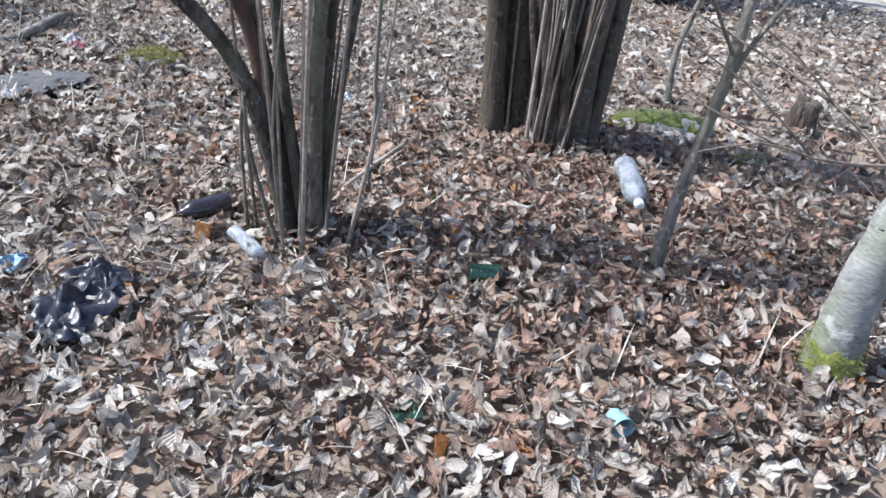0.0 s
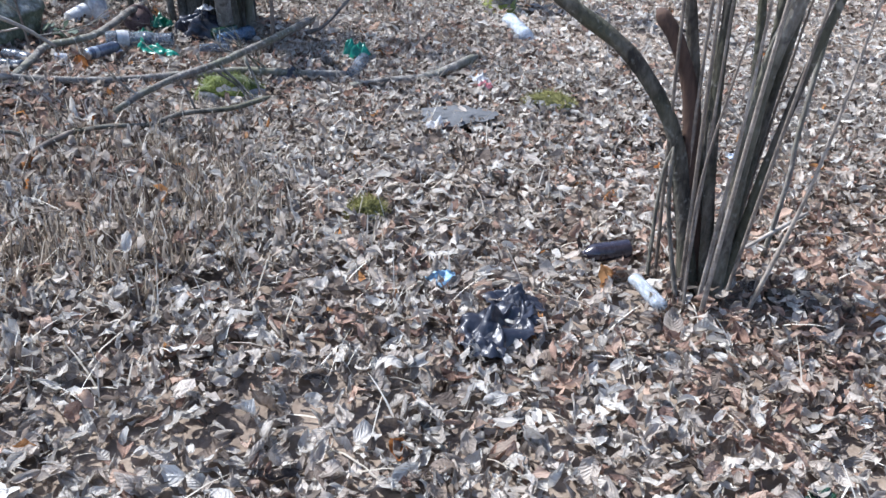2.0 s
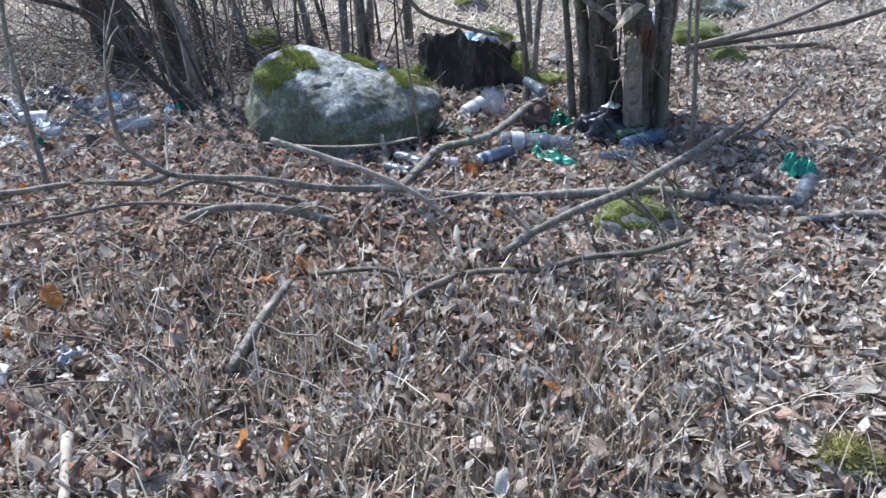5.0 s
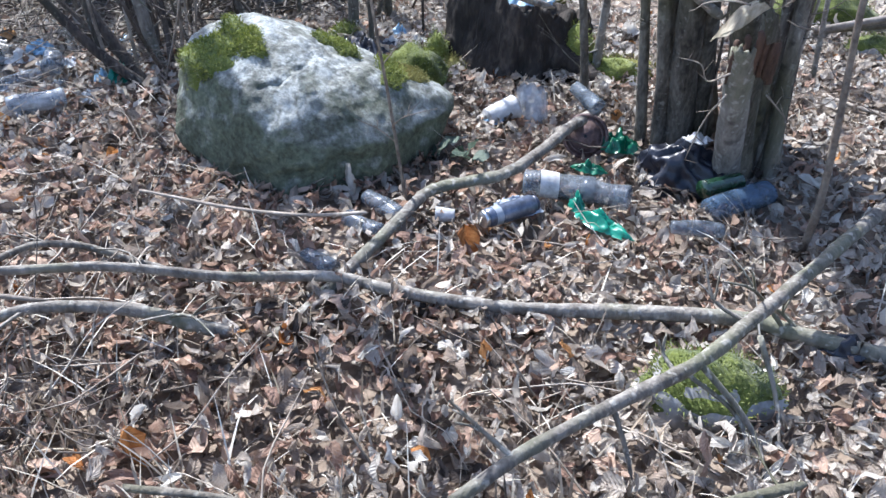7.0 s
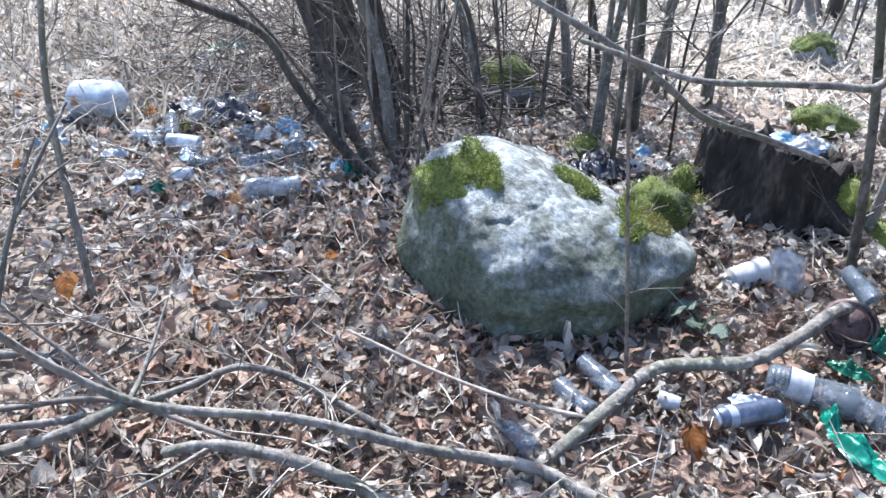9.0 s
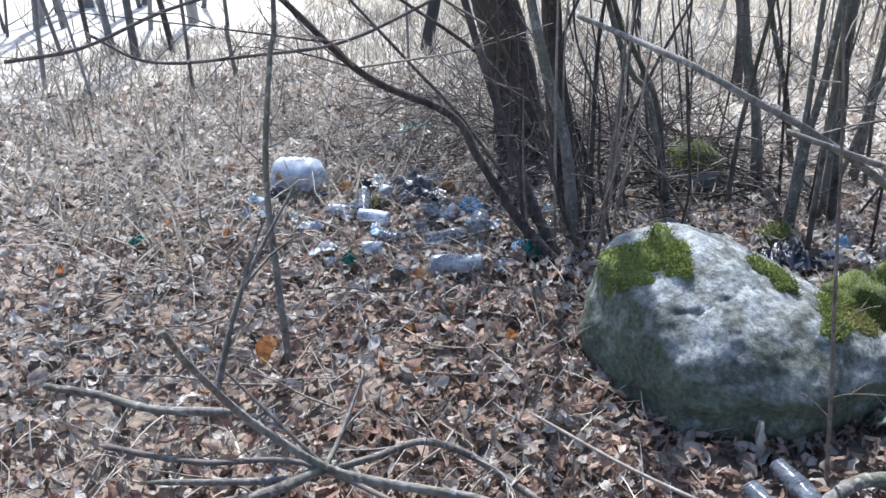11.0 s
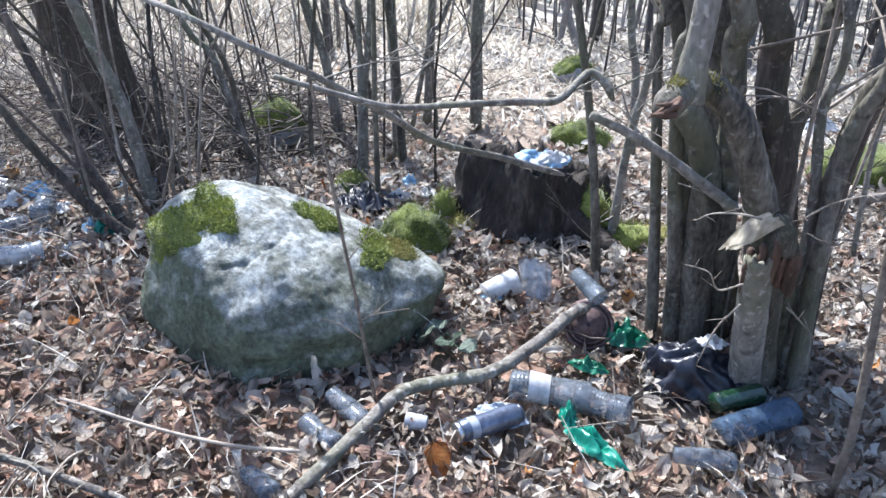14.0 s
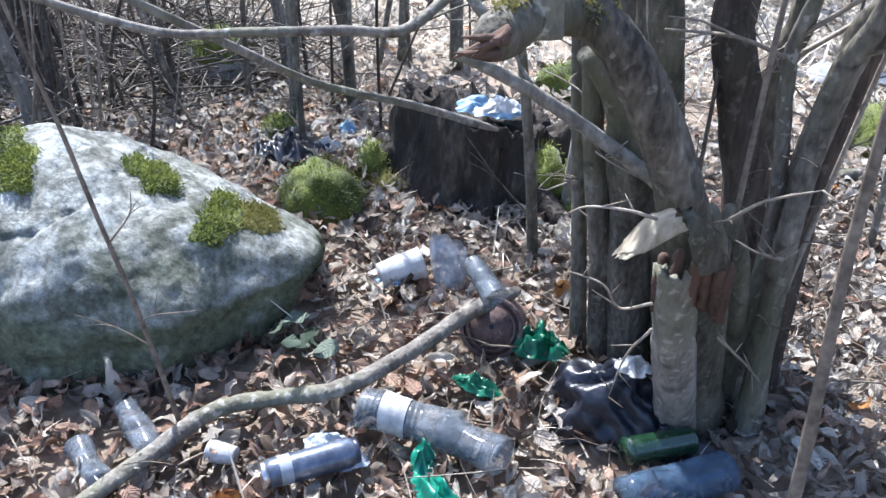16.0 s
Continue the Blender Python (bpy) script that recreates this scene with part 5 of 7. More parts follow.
sapling([(-0.045, 6.006, 0.000), (-0.107, 5.995, 0.484), (-0.220, 5.969, 1.076)], 0.019, 0.015, "straight brown sapling beside the hazel clump", 4, BARK, 3)
sapling([(-1.345, 6.948, 0.000), (-1.359, 6.942, 0.447), (-1.382, 6.931, 0.871)], 0.030, 0.027, "straight grey young tree behind the boulder", 5, BARK_GREY, 4)
sapling([(-1.187, 7.726, 0.000), (-1.201, 7.721, 0.405), (-1.208, 7.719, 0.793)], 0.040, 0.036, "pale grey young tree beyond the stump", 6, BARK_GREY, 4)
for k, (pts, r) in enumerate((
        ([(-1.346, 6.512, 0.000), (-1.340, 6.515, 0.538), (-1.348, 6.511, 0.923)], 0.016), ([(-1.142, 6.303, -0.000), (-1.154, 6.297, 0.480), (-1.159, 6.295, 0.963)], 0.014),
        ([(-1.760, 7.023, 0.000), (-1.815, 6.992, 0.474), (-1.910, 6.933, 0.828)], 0.018), ([(-1.928, 6.463, 0.000), (-2.056, 6.367, 0.565), (-2.193, 6.246, 0.886)], 0.018),
        ([(-1.730, 6.690, -0.000), (-1.727, 6.691, 0.367), (-1.699, 6.708, 0.709)], 0.014), ([(-0.209, 7.614, 0.000), (-0.240, 7.610, 0.443), (-0.314, 7.598, 0.878)], 0.025),
        ([(-1.477, 7.397, -0.000), (-1.373, 7.439, 0.566), (-1.265, 7.477, 0.817)], 0.016), ([(-2.016, 6.549, -0.000), (-2.082, 6.508, 0.481), (-2.221, 6.409, 0.812), (-2.298, 6.346, 1.025)], 0.017),
        ([(-1.731, 7.053, 0.000), (-1.822, 7.009, 0.506), (-1.956, 6.934, 1.014)], 0.024), ([(-1.320, 6.504, -0.000), (-1.313, 6.507, 0.494), (-1.280, 6.520, 0.965)], 0.022),
        ([(-1.259, 6.831, -0.000), (-1.304, 6.814, 0.573), (-1.354, 6.794, 1.077)], 0.024), ([(-6.090, 6.420, 0.000), (-6.114, 6.377, 0.419), (-6.111, 6.381, 0.686)], 0.02),
        ([(-1.490, 7.681, 0.000), (-1.482, 7.683, 0.424), (-1.472, 7.685, 0.854)], 0.030), ([(-1.846, 7.663, 0.000), (-1.945, 7.631, 0.429), (-2.080, 7.582, 0.860)], 0.02),
        ([(-0.059, 6.307, 0.000), (-0.034, 6.309, 0.476), (0.030, 6.313, 0.981)], 0.02), ([(2.469, 6.791, -0.000), (2.488, 6.785, 0.459), (2.461, 6.794, 0.951)], 0.018),
        ([(1.446, 11.002, 0.000), (1.532, 10.993, 0.312), (1.618, 10.982, 0.583)], 0.10), ([(-2.999, 9.281, -0.000), (-3.013, 9.276, 0.360), (-3.079, 9.250, 0.711)], 0.02),
        ([(-2.026, 5.812, -0.000), (-2.097, 5.779, 0.474), (-2.241, 5.705, 0.988)], 0.03), ([(2.389, 6.637, 0.005), (2.360, 6.645, 0.481), (2.306, 6.661, 0.962)], 0.012),
        ([(2.389, 2.538, -0.000), (2.397, 2.533, 0.288), (2.388, 2.539, 0.681)], 0.009), ([(0.894, 6.621, 0.000), (0.866, 6.623, 0.483), (0.872, 6.622, 0.955)], 0.012),
        ([(2.401, 6.696, 0.000), (2.413, 6.692, 0.420), (2.433, 6.685, 0.763)], 0.018))):
    sapling(pts, r, r * 0.8, "bare grey-brown sapling in the thicket", 100 + k, (BARK_GREY, BARK, BARK_GREY)[k % 3], 5, 2.0, 0.5)

rn = random.Random(88)
for k in range(22):
    x, y = rn.uniform(-2.9, -0.7), rn.uniform(6.5, 9.2)
    lx, ly = rn.gauss(-0.08, 0.16), rn.gauss(0, 0.08)
    r = rn.choice((0.006, 0.007, 0.009, 0.012))
    sapling([(x, y, 0), (x + lx * 0.5 + rn.uniform(-0.03, 0.03), y + ly * 0.5, 0.5), (x + lx * 1.1, y + ly * 1.1, 1.0)], r, r * 0.75, "thin dark sapling in the grove behind the boulder", 300 + k, (BARK, BARK_DARK)[k % 2], 3, 1.6, 0.45)


# ---- litter: bottles, cans, sheets ----
def bottle(p, q, r, label, mat=PET_CLEAR, cap=None, paper=None, crush=0.2, seed=0, name="plastic_bottle", ribs=True, neck=True):
    p, q = Vector(p), Vector(q)
    p.z, q.z = max(p.z, r * 0.8) + 0.018, max(q.z, r * 0.75) + 0.018
    root = thing(name, (p + q) / 2, label, "bottle", "discarded bottles")
    bm = bmesh.new()
    prof = [(0, r * 0.55), (0.015, r * 0.9), (0.05, r)]
    m = 45
    for i in range(m):
        s = 0.06 + 0.58 * i / (m - 1)
        prof.append((s, r * (0.975 + (0.022 * math.cos(i * math.pi / 2) if ribs and (i < 17 or i > 31) else 0.0))))
    prof += [(0.68, r), (0.75, r * 0.9), (0.82, r * 0.66), (0.88, r * 0.42), (0.91, r * 0.33), (0.95, r * 0.33)] if neck else [(0.9, r), (1, r * 0.98)]
    lathe(bm, prof, p, q, 22, crush, seed, True)
    part("bottle_body", bm, mat, root)
    if neck and cap:
        d = q - p
        bm = bmesh.new()
        lathe(bm, [(0, r * 0.36), (0.1, r * 0.41), (0.9, r * 0.41), (1, r * 0.36)], p + d * 0.935, p + d * 1.0, 18)
        part("cap", bm, cap, root, "screw cap")
    if paper:
        bm = bmesh.new()
        lathe(bm, [(0, r * 1.02), (0.5, r * 1.025), (1, r * 1.02)], p.lerp(q, 0.24), p.lerp(q, 0.5), 22, crush, seed, False)
        part("label_band", bm, paper, root, "faded wrap label")
    return root


def drinks_can(p, q, r=0.033, label="crumpled silver-blue drinks can on the leaves", body=CAN_BODY, crush=0.13):
    p, q = Vector(p) + Vector((0, 0, 0.02)), Vector(q) + Vector((0, 0, 0.02))
    root = thing("drinks_can", (p + q) / 2, label, "can")
    bm = bmesh.new()
    lathe(bm, [(0.06, r * 0.86), (0.1, r)] + [(0.1 + 0.8 * i / 8, r) for i in range(1, 9)] + [(0.95, r * 0.86)], p, q, 24, crush, 3, False)
    part("can_body", bm, body, root)
    for a, b in ((0.0, 0.07), (1.0, 0.94)):
        bm = bmesh.new()
        lathe(bm, [(0, r * 0.78), (0.15, r * 0.84), (0.9, r * 0.87), (1, r * 0.7)], p.lerp(q, a), p.lerp(q, b), 24)
        part("can_end", bm, CAN_METAL if a < 0.5 else CAN_DARK, root, "bare metal end" if a < 0.5 else "dark end")
    bm = bmesh.new()
    lathe(bm, [(0, r * 1.01), (1, r * 1.01)], p.lerp(q, 0.18), p.lerp(q, 0.30), 24, crush, 3, False)
    part("print_band", bm, FILM_GREY, root, "pale printed band")


def film(c, sx, sy, h, mat, label, seed, turn=0.0, name="plastic_scrap", n=20, folds=1.0):
    bm = bmesh.new()
    c = Vector(c) + Vector((0, 0, 0.022))
    h *= 0.95
    crumple(bm, c, sx, sy, h, turn, seed, n, folds)
    if name == "rubbish_bag":
        root = thing(name, c, label, "bag")
        part("sack", bm, mat, root)
        for k, (du, dv) in enumerate(((0.8, 0.35), (-0.75, -0.5))):
            bm = bmesh.new()
            o = Vector((math.cos(turn) * du * sx - math.sin(turn) * dv * sy, math.sin(turn) * du * sx + math.cos(turn) * dv * sy, 0.004))
            crumple(bm, c + o, sx * 0.5, sy * 0.4, h * 0.7, turn + 0.9 + k, seed + 5 + k, 12, 1.6, 0.5)
            part("torn_strip", bm, mat, root, "ragged strip torn from the bag")
        return root
    return single(name, bm, mat, Vector(c), label, "litter", "plastic scraps in leaf litter")


drinks_can((-0.165, 4.810, 0.035), (-0.033, 4.970, 0.035))
bottle((-0.102, 5.079, 0.045), (0.131, 5.130, 0.040), 0.047, "crushed clear plastic bottle with torn label", PET_CLEAR, None, PAPER, 0.42, 1, neck=False)
bottle((0.252, 5.094, 0.045), (0.097, 5.114, 0.040), 0.047, "bluish ribbed plastic bottle base", PET_HAZE, None, None, 0.38, 2, neck=False)
bottle((0.682, 5.303, 0.040), (0.500, 5.127, 0.030), 0.043, "blue plastic bottle half sunk in leaves", PET_BLUE, None, None, 0.2, 3, neck=False)
bottle((0.591, 5.356, 0.040), (0.470, 5.245, 0.040), 0.031, "broken dark green bottle neck", GLASS_GREEN, None, None, 0.02, 4, "glass_bottle", False, False)
bottle((-0.560, 4.831, 0.040), (-0.413, 4.755, 0.030), 0.034, "crushed pale plastic bottle by the branch", PET_HAZE, None, None, 0.35, 5, neck=False)
bottle((-0.571, 4.701, 0.030), (-0.439, 4.645, 0.030), 0.030, "flattened small plastic bottle", PET_HAZE, None, None, 0.4, 6, neck=False)
bottle((-0.593, 4.450, 0.030), (-0.488, 4.410, 0.030), 0.03, "small crushed clear bottle under the branch", PET_HAZE, None, None, 0.3, 7, neck=False)
bottle((0.392, 4.970, 0.030), (0.547, 5.020, 0.020), 0.03, "flattened clear bottle in the leaves", PET_HAZE, None, None, 0.4, 8, neck=False)


def cup(p, q, r, mat, label, seed=0):
    bm = bmesh.new()
    lathe(bm, [(0, r * 0.72), (0.02, r * 0.75), (0.5, r * 0.88), (0.96, r), (1.0, r * 1.05), (0.97, r * 0.95), (0.5, r * 0.83), (0.06, r * 0.7)], p, q, 22, 0.12, seed, True)
    return single("plastic_cup", bm, mat, (Vector(p) + Vector(q)) / 2, label, "cup")


cup((-0.266, 4.849, 0.030), (-0.325, 4.835, 0.030), 0.026, PAPER, "small brown-stained paper cup on its side", 1)
cup((-0.021, 5.476, 0.268), (0.078, 5.414, 0.227), 0.035, PET_CLEAR, "clear plastic jar caught on the branch end", 2)
cup((-0.370, 5.610, 0.045), (-0.285, 5.705, 0.070), 0.050, FILM_WHITE, "torn white plastic cup on its side", 3)


def torn_shell(c, r, h, lean, arc, label):
    """A torn piece of tub wall standing in the leaves."""
    bm = bmesh.new()
    rows = []
    for i in range(9):
        t = i / 8
        ring = []
        for j in range(13):
            a = (j / 12 - 0.5) * arc
            top = h * (1 - 0.28 * abs(j / 6 - 1) ** 2 + 0.06 * math.sin(j * 2.1))
            p = Vector((math.sin(a) * r * (0.85 + 0.15 * t), r * (1 - math.cos(a)) * 0.8, top * t))
            ring.append(bm.verts.new(Vector(c) + p + Vector(lean) * t))
        rows.append(ring)
    for p, q in zip(rows, rows[1:]):
        for j in range(12):
            bm.faces.new((p[j], p[j + 1], q[j + 1], q[j]))
    bmesh.ops.solidify(bm, geom=bm.faces[:], thickness=0.003)
    return single("plastic_scrap", bm, MILKY, c, label, "litter", "plastic scraps in leaf litter")


torn_shell((-0.205, 5.690, 0.010), 0.07, 0.15, (-0.03, 0.05, 0), 2.4, "grey-white torn wall of a plastic tub")


def leaf_scroll(p, h, lean, label):
    """A big dry leaf rolled up and standing on end."""
    bm = bmesh.new()
    p = Vector(p)
    rows = []
    for i in range(11):
        t = i / 10
        w = 0.013 * math.sin(math.pi * (0.12 + 0.8 * t)) + 0.003
        ring = []
        for j in range(9):
            a = (j / 8 - 0.5) * 4.6 + t * 1.1
            q = p + Vector(lean) * t + Vector((math.cos(a) * w, math.sin(a) * w, h * t))
            ring.append(bm.verts.new(q + Vector((1, 1, 1)) * 0.005 * noise.noise(q * 40)))
        rows.append(ring)
    for a, b in zip(rows, rows[1:]):
        for j in range(8):
            bm.faces.new((a[j], a[j + 1], b[j + 1], b[j]))
    return single("curled_leaf", bm, LEAF_PALE, p, label, "leaf", "curled leaves")


leaf_scroll((-0.620, 4.860, 0.000), 0.145, (-0.015, 0.0, 0), "tall pale rolled dry leaf standing before the boulder")
leaf_scroll((-0.479, 4.961, 0.000), 0.06, (0.01, 0.0, 0), "short pale rolled leaf beside the branch")
leaf_scroll((0.107, 4.990, 0.000), 0.05, (0.02, 0.01, 0), "curled dry leaf beside the can")


def tin_lid():
    c = Vector((0.035, 5.50, 0.075))
    nrm = (Vector((0.5, 3.2, 1.0)) - c).normalized()
    root = thing("tin_can", c, "rusty dark tin with a round ribbed lid", "can")
    bm = bmesh.new()
    lathe(bm, [(0, 0.074), (0.2, 0.078), (0.9, 0.078), (1.0, 0.080)], c - nrm * 0.10, c, 32)
    part("tin_body", bm, RUST, root)
    for k, (r, w) in enumerate(((0.079, 0.005), (0.062, 0.003))):
        bm = bmesh.new()
        lathe(bm, [(0, r - w), (0, r + w), (1, r + w), (1, r - w)], c + nrm * 0.001, c + nrm * 0.008, 32, close=False)
        part("rim", bm, RUST, root, "raised rusty ring")
    bm = bmesh.new()
    lathe(bm, [(0, 0.007), (1, 0.006)], c, c + nrm * 0.004, 10)
    part("hole", bm, FILM_BLACK, root, "dark nail hole")


tin_lid()
film((0.158, 5.532, -0.000), 0.075, 0.055, 0.085, FILM_GREEN, "bright green crumpled plastic", 6, 0.4)
film((0.188, 4.938, 0.000), 0.11, 0.035, 0.05, FILM_TEAL, "long torn strip of green plastic", 7, -0.55)
film((0.094, 5.026, 0.000), 0.05, 0.025, 0.06, FILM_TEAL, "twisted green plastic strip", 8, -1.0)


def bag(c, rx, ry, h, turn, seed, label):
    """A slumped bag with sharp folds, a gathered neck and a torn flap lying beside it."""
    root = thing("rubbish_bag", c, label, "bag")
    rot = Matrix.Rotation(turn, 3, 'Z')
    off = Vector((seed, 0, 0))
    bm = bmesh.new()
    for v in bmesh.ops.create_icosphere(bm, subdivisions=5, radius=1)["verts"]:
        d = v.co.normalized()
        k = 1 + 0.30 * noise.noise(d * 1.3 + off) - 0.50 * abs(noise.noise(Vector((d.x * 1.2, d.y * 3.0, d.z * 1.6)) + off)) - 0.14 * abs(noise.noise(Vector((d.x * 3, d.y * 8, d.z * 4)) + off))
        slump = 0.75 + 0.35 * (1 - max(0, d.z))
        v.co = rot @ Vector((d.x * rx * k * slump, d.y * ry * k * slump, max(-0.2, d.z) * h * k)) + Vector(c) + Vector((0, 0, 0.015))
    part("sack", bm, FILM_BLACK, root, "creased black plastic sack")
    bm = bmesh.new()
    crumple(bm, Vector(c) + rot @ Vector((rx * 0.75, -ry * 0.45, 0.012)), rx * 0.75, ry * 0.6, h * 0.42, turn - 0.4, seed + 4, 16, 1.5)
    part("flap", bm, FILM_BLACK, root, "torn flap of the sack")


bag((0.395, 5.400, -0.000), 0.165, 0.11, 0.165, 0.15, 3, "black rubbish bag slumped against the hazel")
film(Vector((0.420, 5.430, 0.000)) + Vector((0.01, -0.03, 0.135)), 0.045, 0.038, 0.03, FILM_WHITE, "white paper scrap on the black bag", 10, 0.4)
film((0.083, 5.314, 0.000), 0.06, 0.03, 0.04, FILM_GREEN, "dull green scrap under leaves", 11)
film((-0.342, 5.619, 0.000), 0.05, 0.03, 0.03, FILM_BLUE, "small blue scrap by the tub", 12)
film((-0.42, 6.46, 0.25), 0.12, 0.10, 0.06, FILM_BLUE, "blue and white plastic bag lying on the stump", 13, 0.2)
film((-0.37, 6.44, 0.265), 0.07, 0.05, 0.06, FILM_WHITE, "white plastic film on the stump", 14, 0.7)
film((-1.092, 6.542, -0.000), 0.035, 0.03, 0.06, FILM_BLUE, "upright blue plastic scrap", 15)
film((-1.163, 6.238, 0.000), 0.14, 0.08, 0.07, FILM_BLACK, "black torn bag behind the boulder", 16, 0.3, "rubbish_bag")
film((-1.067, 6.342, 0.000), 0.07, 0.05, 0.06, FILM_WHITE, "white wrapper behind the boulder", 17, 0.3)
film((-0.966, 6.442, 0.000), 0.06, 0.04, 0.04, FILM_WHITE, "crumpled white paper behind the boulder", 18)


# heap on the far side of the boulder
def canister():
    c = Vector((-3.39, 5.22, 0.14))
    root = thing("plastic_canister", c, "cloudy white plastic canister lying on its side", "canister")
    c = c - Vector((0, 0, 0.04))
    a, b = c + Vector((-0.12, -0.075, 0.0)), c + Vector((0.125, 0.06, 0.02))
    bm = bmesh.new()
    lathe(bm, [(0, 0.042), (0.03, 0.08), (0.12, 0.094)] + [(0.12 + 0.07 * i, 0.090 + 0.003 * (-1) ** i) for i in range(1, 10)] + [(0.85, 0.083), (0.93, 0.052), (1, 0.035)], a, b, 26, 0.10, 3)
    part("canister_body", bm, MILKY, root)
    bm = bmesh.new()
    crumple(bm, a.lerp(b, 0.3) + Vector((0.03, -0.096, -0.01)), 0.02, 0.01, 0.05, 0.5, 4, 6)
    part("stain_label", bm, CARDBOARD, root, "rust-brown label remnant")


canister()
bottle((-2.015, 5.181, 0.045), (-2.155, 5.016, 0.045), 0.042, "bluish plastic bottle at the heap's edge", PET_PALE, None, None, 0.12, 21, neck=False)
bottle((-2.275, 5.409, 0.050), (-2.363, 5.536, 0.060), 0.045, "round blue-white bottle end", PET_HAZE, None, None, 0.15, 22, neck=False)
bottle((-2.395, 5.206, 0.030), (-2.321, 5.382, 0.030), 0.038, "grey crushed bottle under debris", PET_HAZE, None, None, 0.4, 23, neck=False)
bottle((-2.845, 5.204, 0.040), (-2.987, 5.325, 0.090), 0.034, "small hazy bottle standing askew", PET_CLEAR, CAP_WHITE, None, 0.12, 24)
bottle((-2.694, 5.239, 0.030), (-2.828, 5.167, 0.040), 0.035, "flattened white plastic bottle", MILKY, None, None, 0.3, 25, neck=False)
cup((-2.196, 4.939, 0.030), (-2.239, 4.878, 0.040), 0.042, PET_HAZE, "blue-tinted plastic cup on its side", 26)
for k, (p, sx, sy, h, m, text) in enumerate((
        ((-2.553, 5.669, 0.000), 0.10, 0.07, 0.10, FILM_BLUE, "bright blue plastic bag in the heap"),
        ((-2.574, 5.533, 0.000), 0.10, 0.06, 0.07, FILM_WHITE, "white film in the heap"),
        ((-1.995, 5.502, 0.000), 0.11, 0.06, 0.10, FILM_TEAL, "green plastic film under the leaning stems"),
        ((-2.067, 5.470, 0.000), 0.06, 0.05, 0.08, FILM_BLUE, "pale blue film beside the stems"),
        ((-1.969, 5.255, 0.000), 0.08, 0.05, 0.06, FILM_WHITE, "crumpled white wrapper at the heap"),
        ((-2.474, 4.837, 0.000), 0.06, 0.04, 0.06, FILM_GREEN, "dark green plastic scrap in litter"),
        ((-2.653, 4.848, 0.000), 0.06, 0.05, 0.05, FILM_WHITE, "white torn paper in litter"),
        ((-3.284, 4.259, 0.000), 0.07, 0.035, 0.05, FILM_TEAL, "teal plastic scrap in dry grass"),
        ((-3.030, 5.859, 0.000), 0.13, 0.07, 0.09, PET_CLEAR, "clear crumpled plastic sheet on the heap"),
        ((-2.975, 5.645, 0.000), 0.18, 0.10, 0.08, FILM_BLACK, "black sheet under the heap"),
        ((-3.655, 6.054, 0.000), 0.16, 0.04, 0.05, FILM_WHITE, "long white plastic strip"),
        ((-3.892, 6.472, 0.000), 0.22, 0.08, 0.06, FILM_TEAL, "pale teal film beyond the heap"),
        ((-3.774, 6.200, 0.000), 0.10, 0.08, 0.05, FILM_WHITE, "white film beyond the heap"),
        ((-2.948, 5.363, 0.000), 0.05, 0.04, 0.07, MOSS_DRY, "yellow-green mossy scrap in the heap"),
        ((-3.220, 5.382, 0.000), 0.05, 0.04, 0.08, CARDBOARD, "ochre cardboard scrap in leaf litter"),
        ((-2.684, 5.150, 0.000), 0.035, 0.03, 0.05, CAP_WHITE, "small white plastic lump"),
        ((-2.528, 5.168, 0.000), 0.05, 0.03, 0.04, FILM_WHITE, "dirty white scrap in leaf litter"),
        ((-2.330, 5.580, 0.000), 0.07, 0.05, 0.05, FILM_GREY, "grey plastic sheet scrap"),
        ((-2.893, 5.137, 0.000), 0.05, 0.04, 0.04, FILM_WHITE, "grey-white paper scrap in leaf litter"),
        ((-2.853, 5.778, -0.000), 0.06, 0.05, 0.10, CARDBOARD, "brown cardboard piece in the heap"),
        ((-2.364, 5.246, 0.000), 0.06, 0.05, 0.05, FILM_GREY, "dull plastic piece in leaf litter"),
        ((-1.191, 6.266, 0.000), 0.14, 0.07, 0.08, FILM_BLACK, "black plastic beside the boulder's back"))):
    q = 1.2 if m == FILM_BLACK else 0.75
    film(p, sx * q, sy * q, h * q, m, text, 40 + k, k * 0.7)
rn = random.Random(61)
KINDS = ((FILM_WHITE, "small dirty white plastic scrap among heap leaves"), (FILM_GREY, "small grey plastic scrap among heap leaves"), (PET_CLEAR, "small clear plastic scrap among heap leaves"),
         (FILM_WHITE, "crumpled white wrapper among heap leaves"), (FILM_BLUE, "small pale blue scrap among heap leaves"), (FILM_BLACK, "dark plastic scrap among heap leaves"))
for k in range(36):
    x, y = rn.uniform(-3.5, -1.95), rn.uniform(4.75, 6.1)
    m, text = KINDS[rn.choice((0, 1, 1, 1, 2, 2, 2, 3, 4, 5, 5))]
    film((x, y, 0.0), rn.uniform(0.02, 0.055), rn.uniform(0.015, 0.035), rn.uniform(0.02, 0.05), m, text, 140 + k, rn.uniform(0, 3), n=10)
for k in range(9):
    x, y, a = rn.uniform(-3.3, -2.0), rn.uniform(4.85, 5.9), rn.uniform(0, 6.28)
    L = rn.uniform(0.05, 0.10)
    bottle((x, y, 0.03), (x + math.cos(a) * L, y + math.sin(a) * L, 0.03), rn.uniform(0.026, 0.036), "small crushed bottle half buried in the heap", rn.choice((PET_HAZE, PET_CLEAR, MILKY)), None, None, 0.4, 200 + k, neck=rn.random() < 0.4)

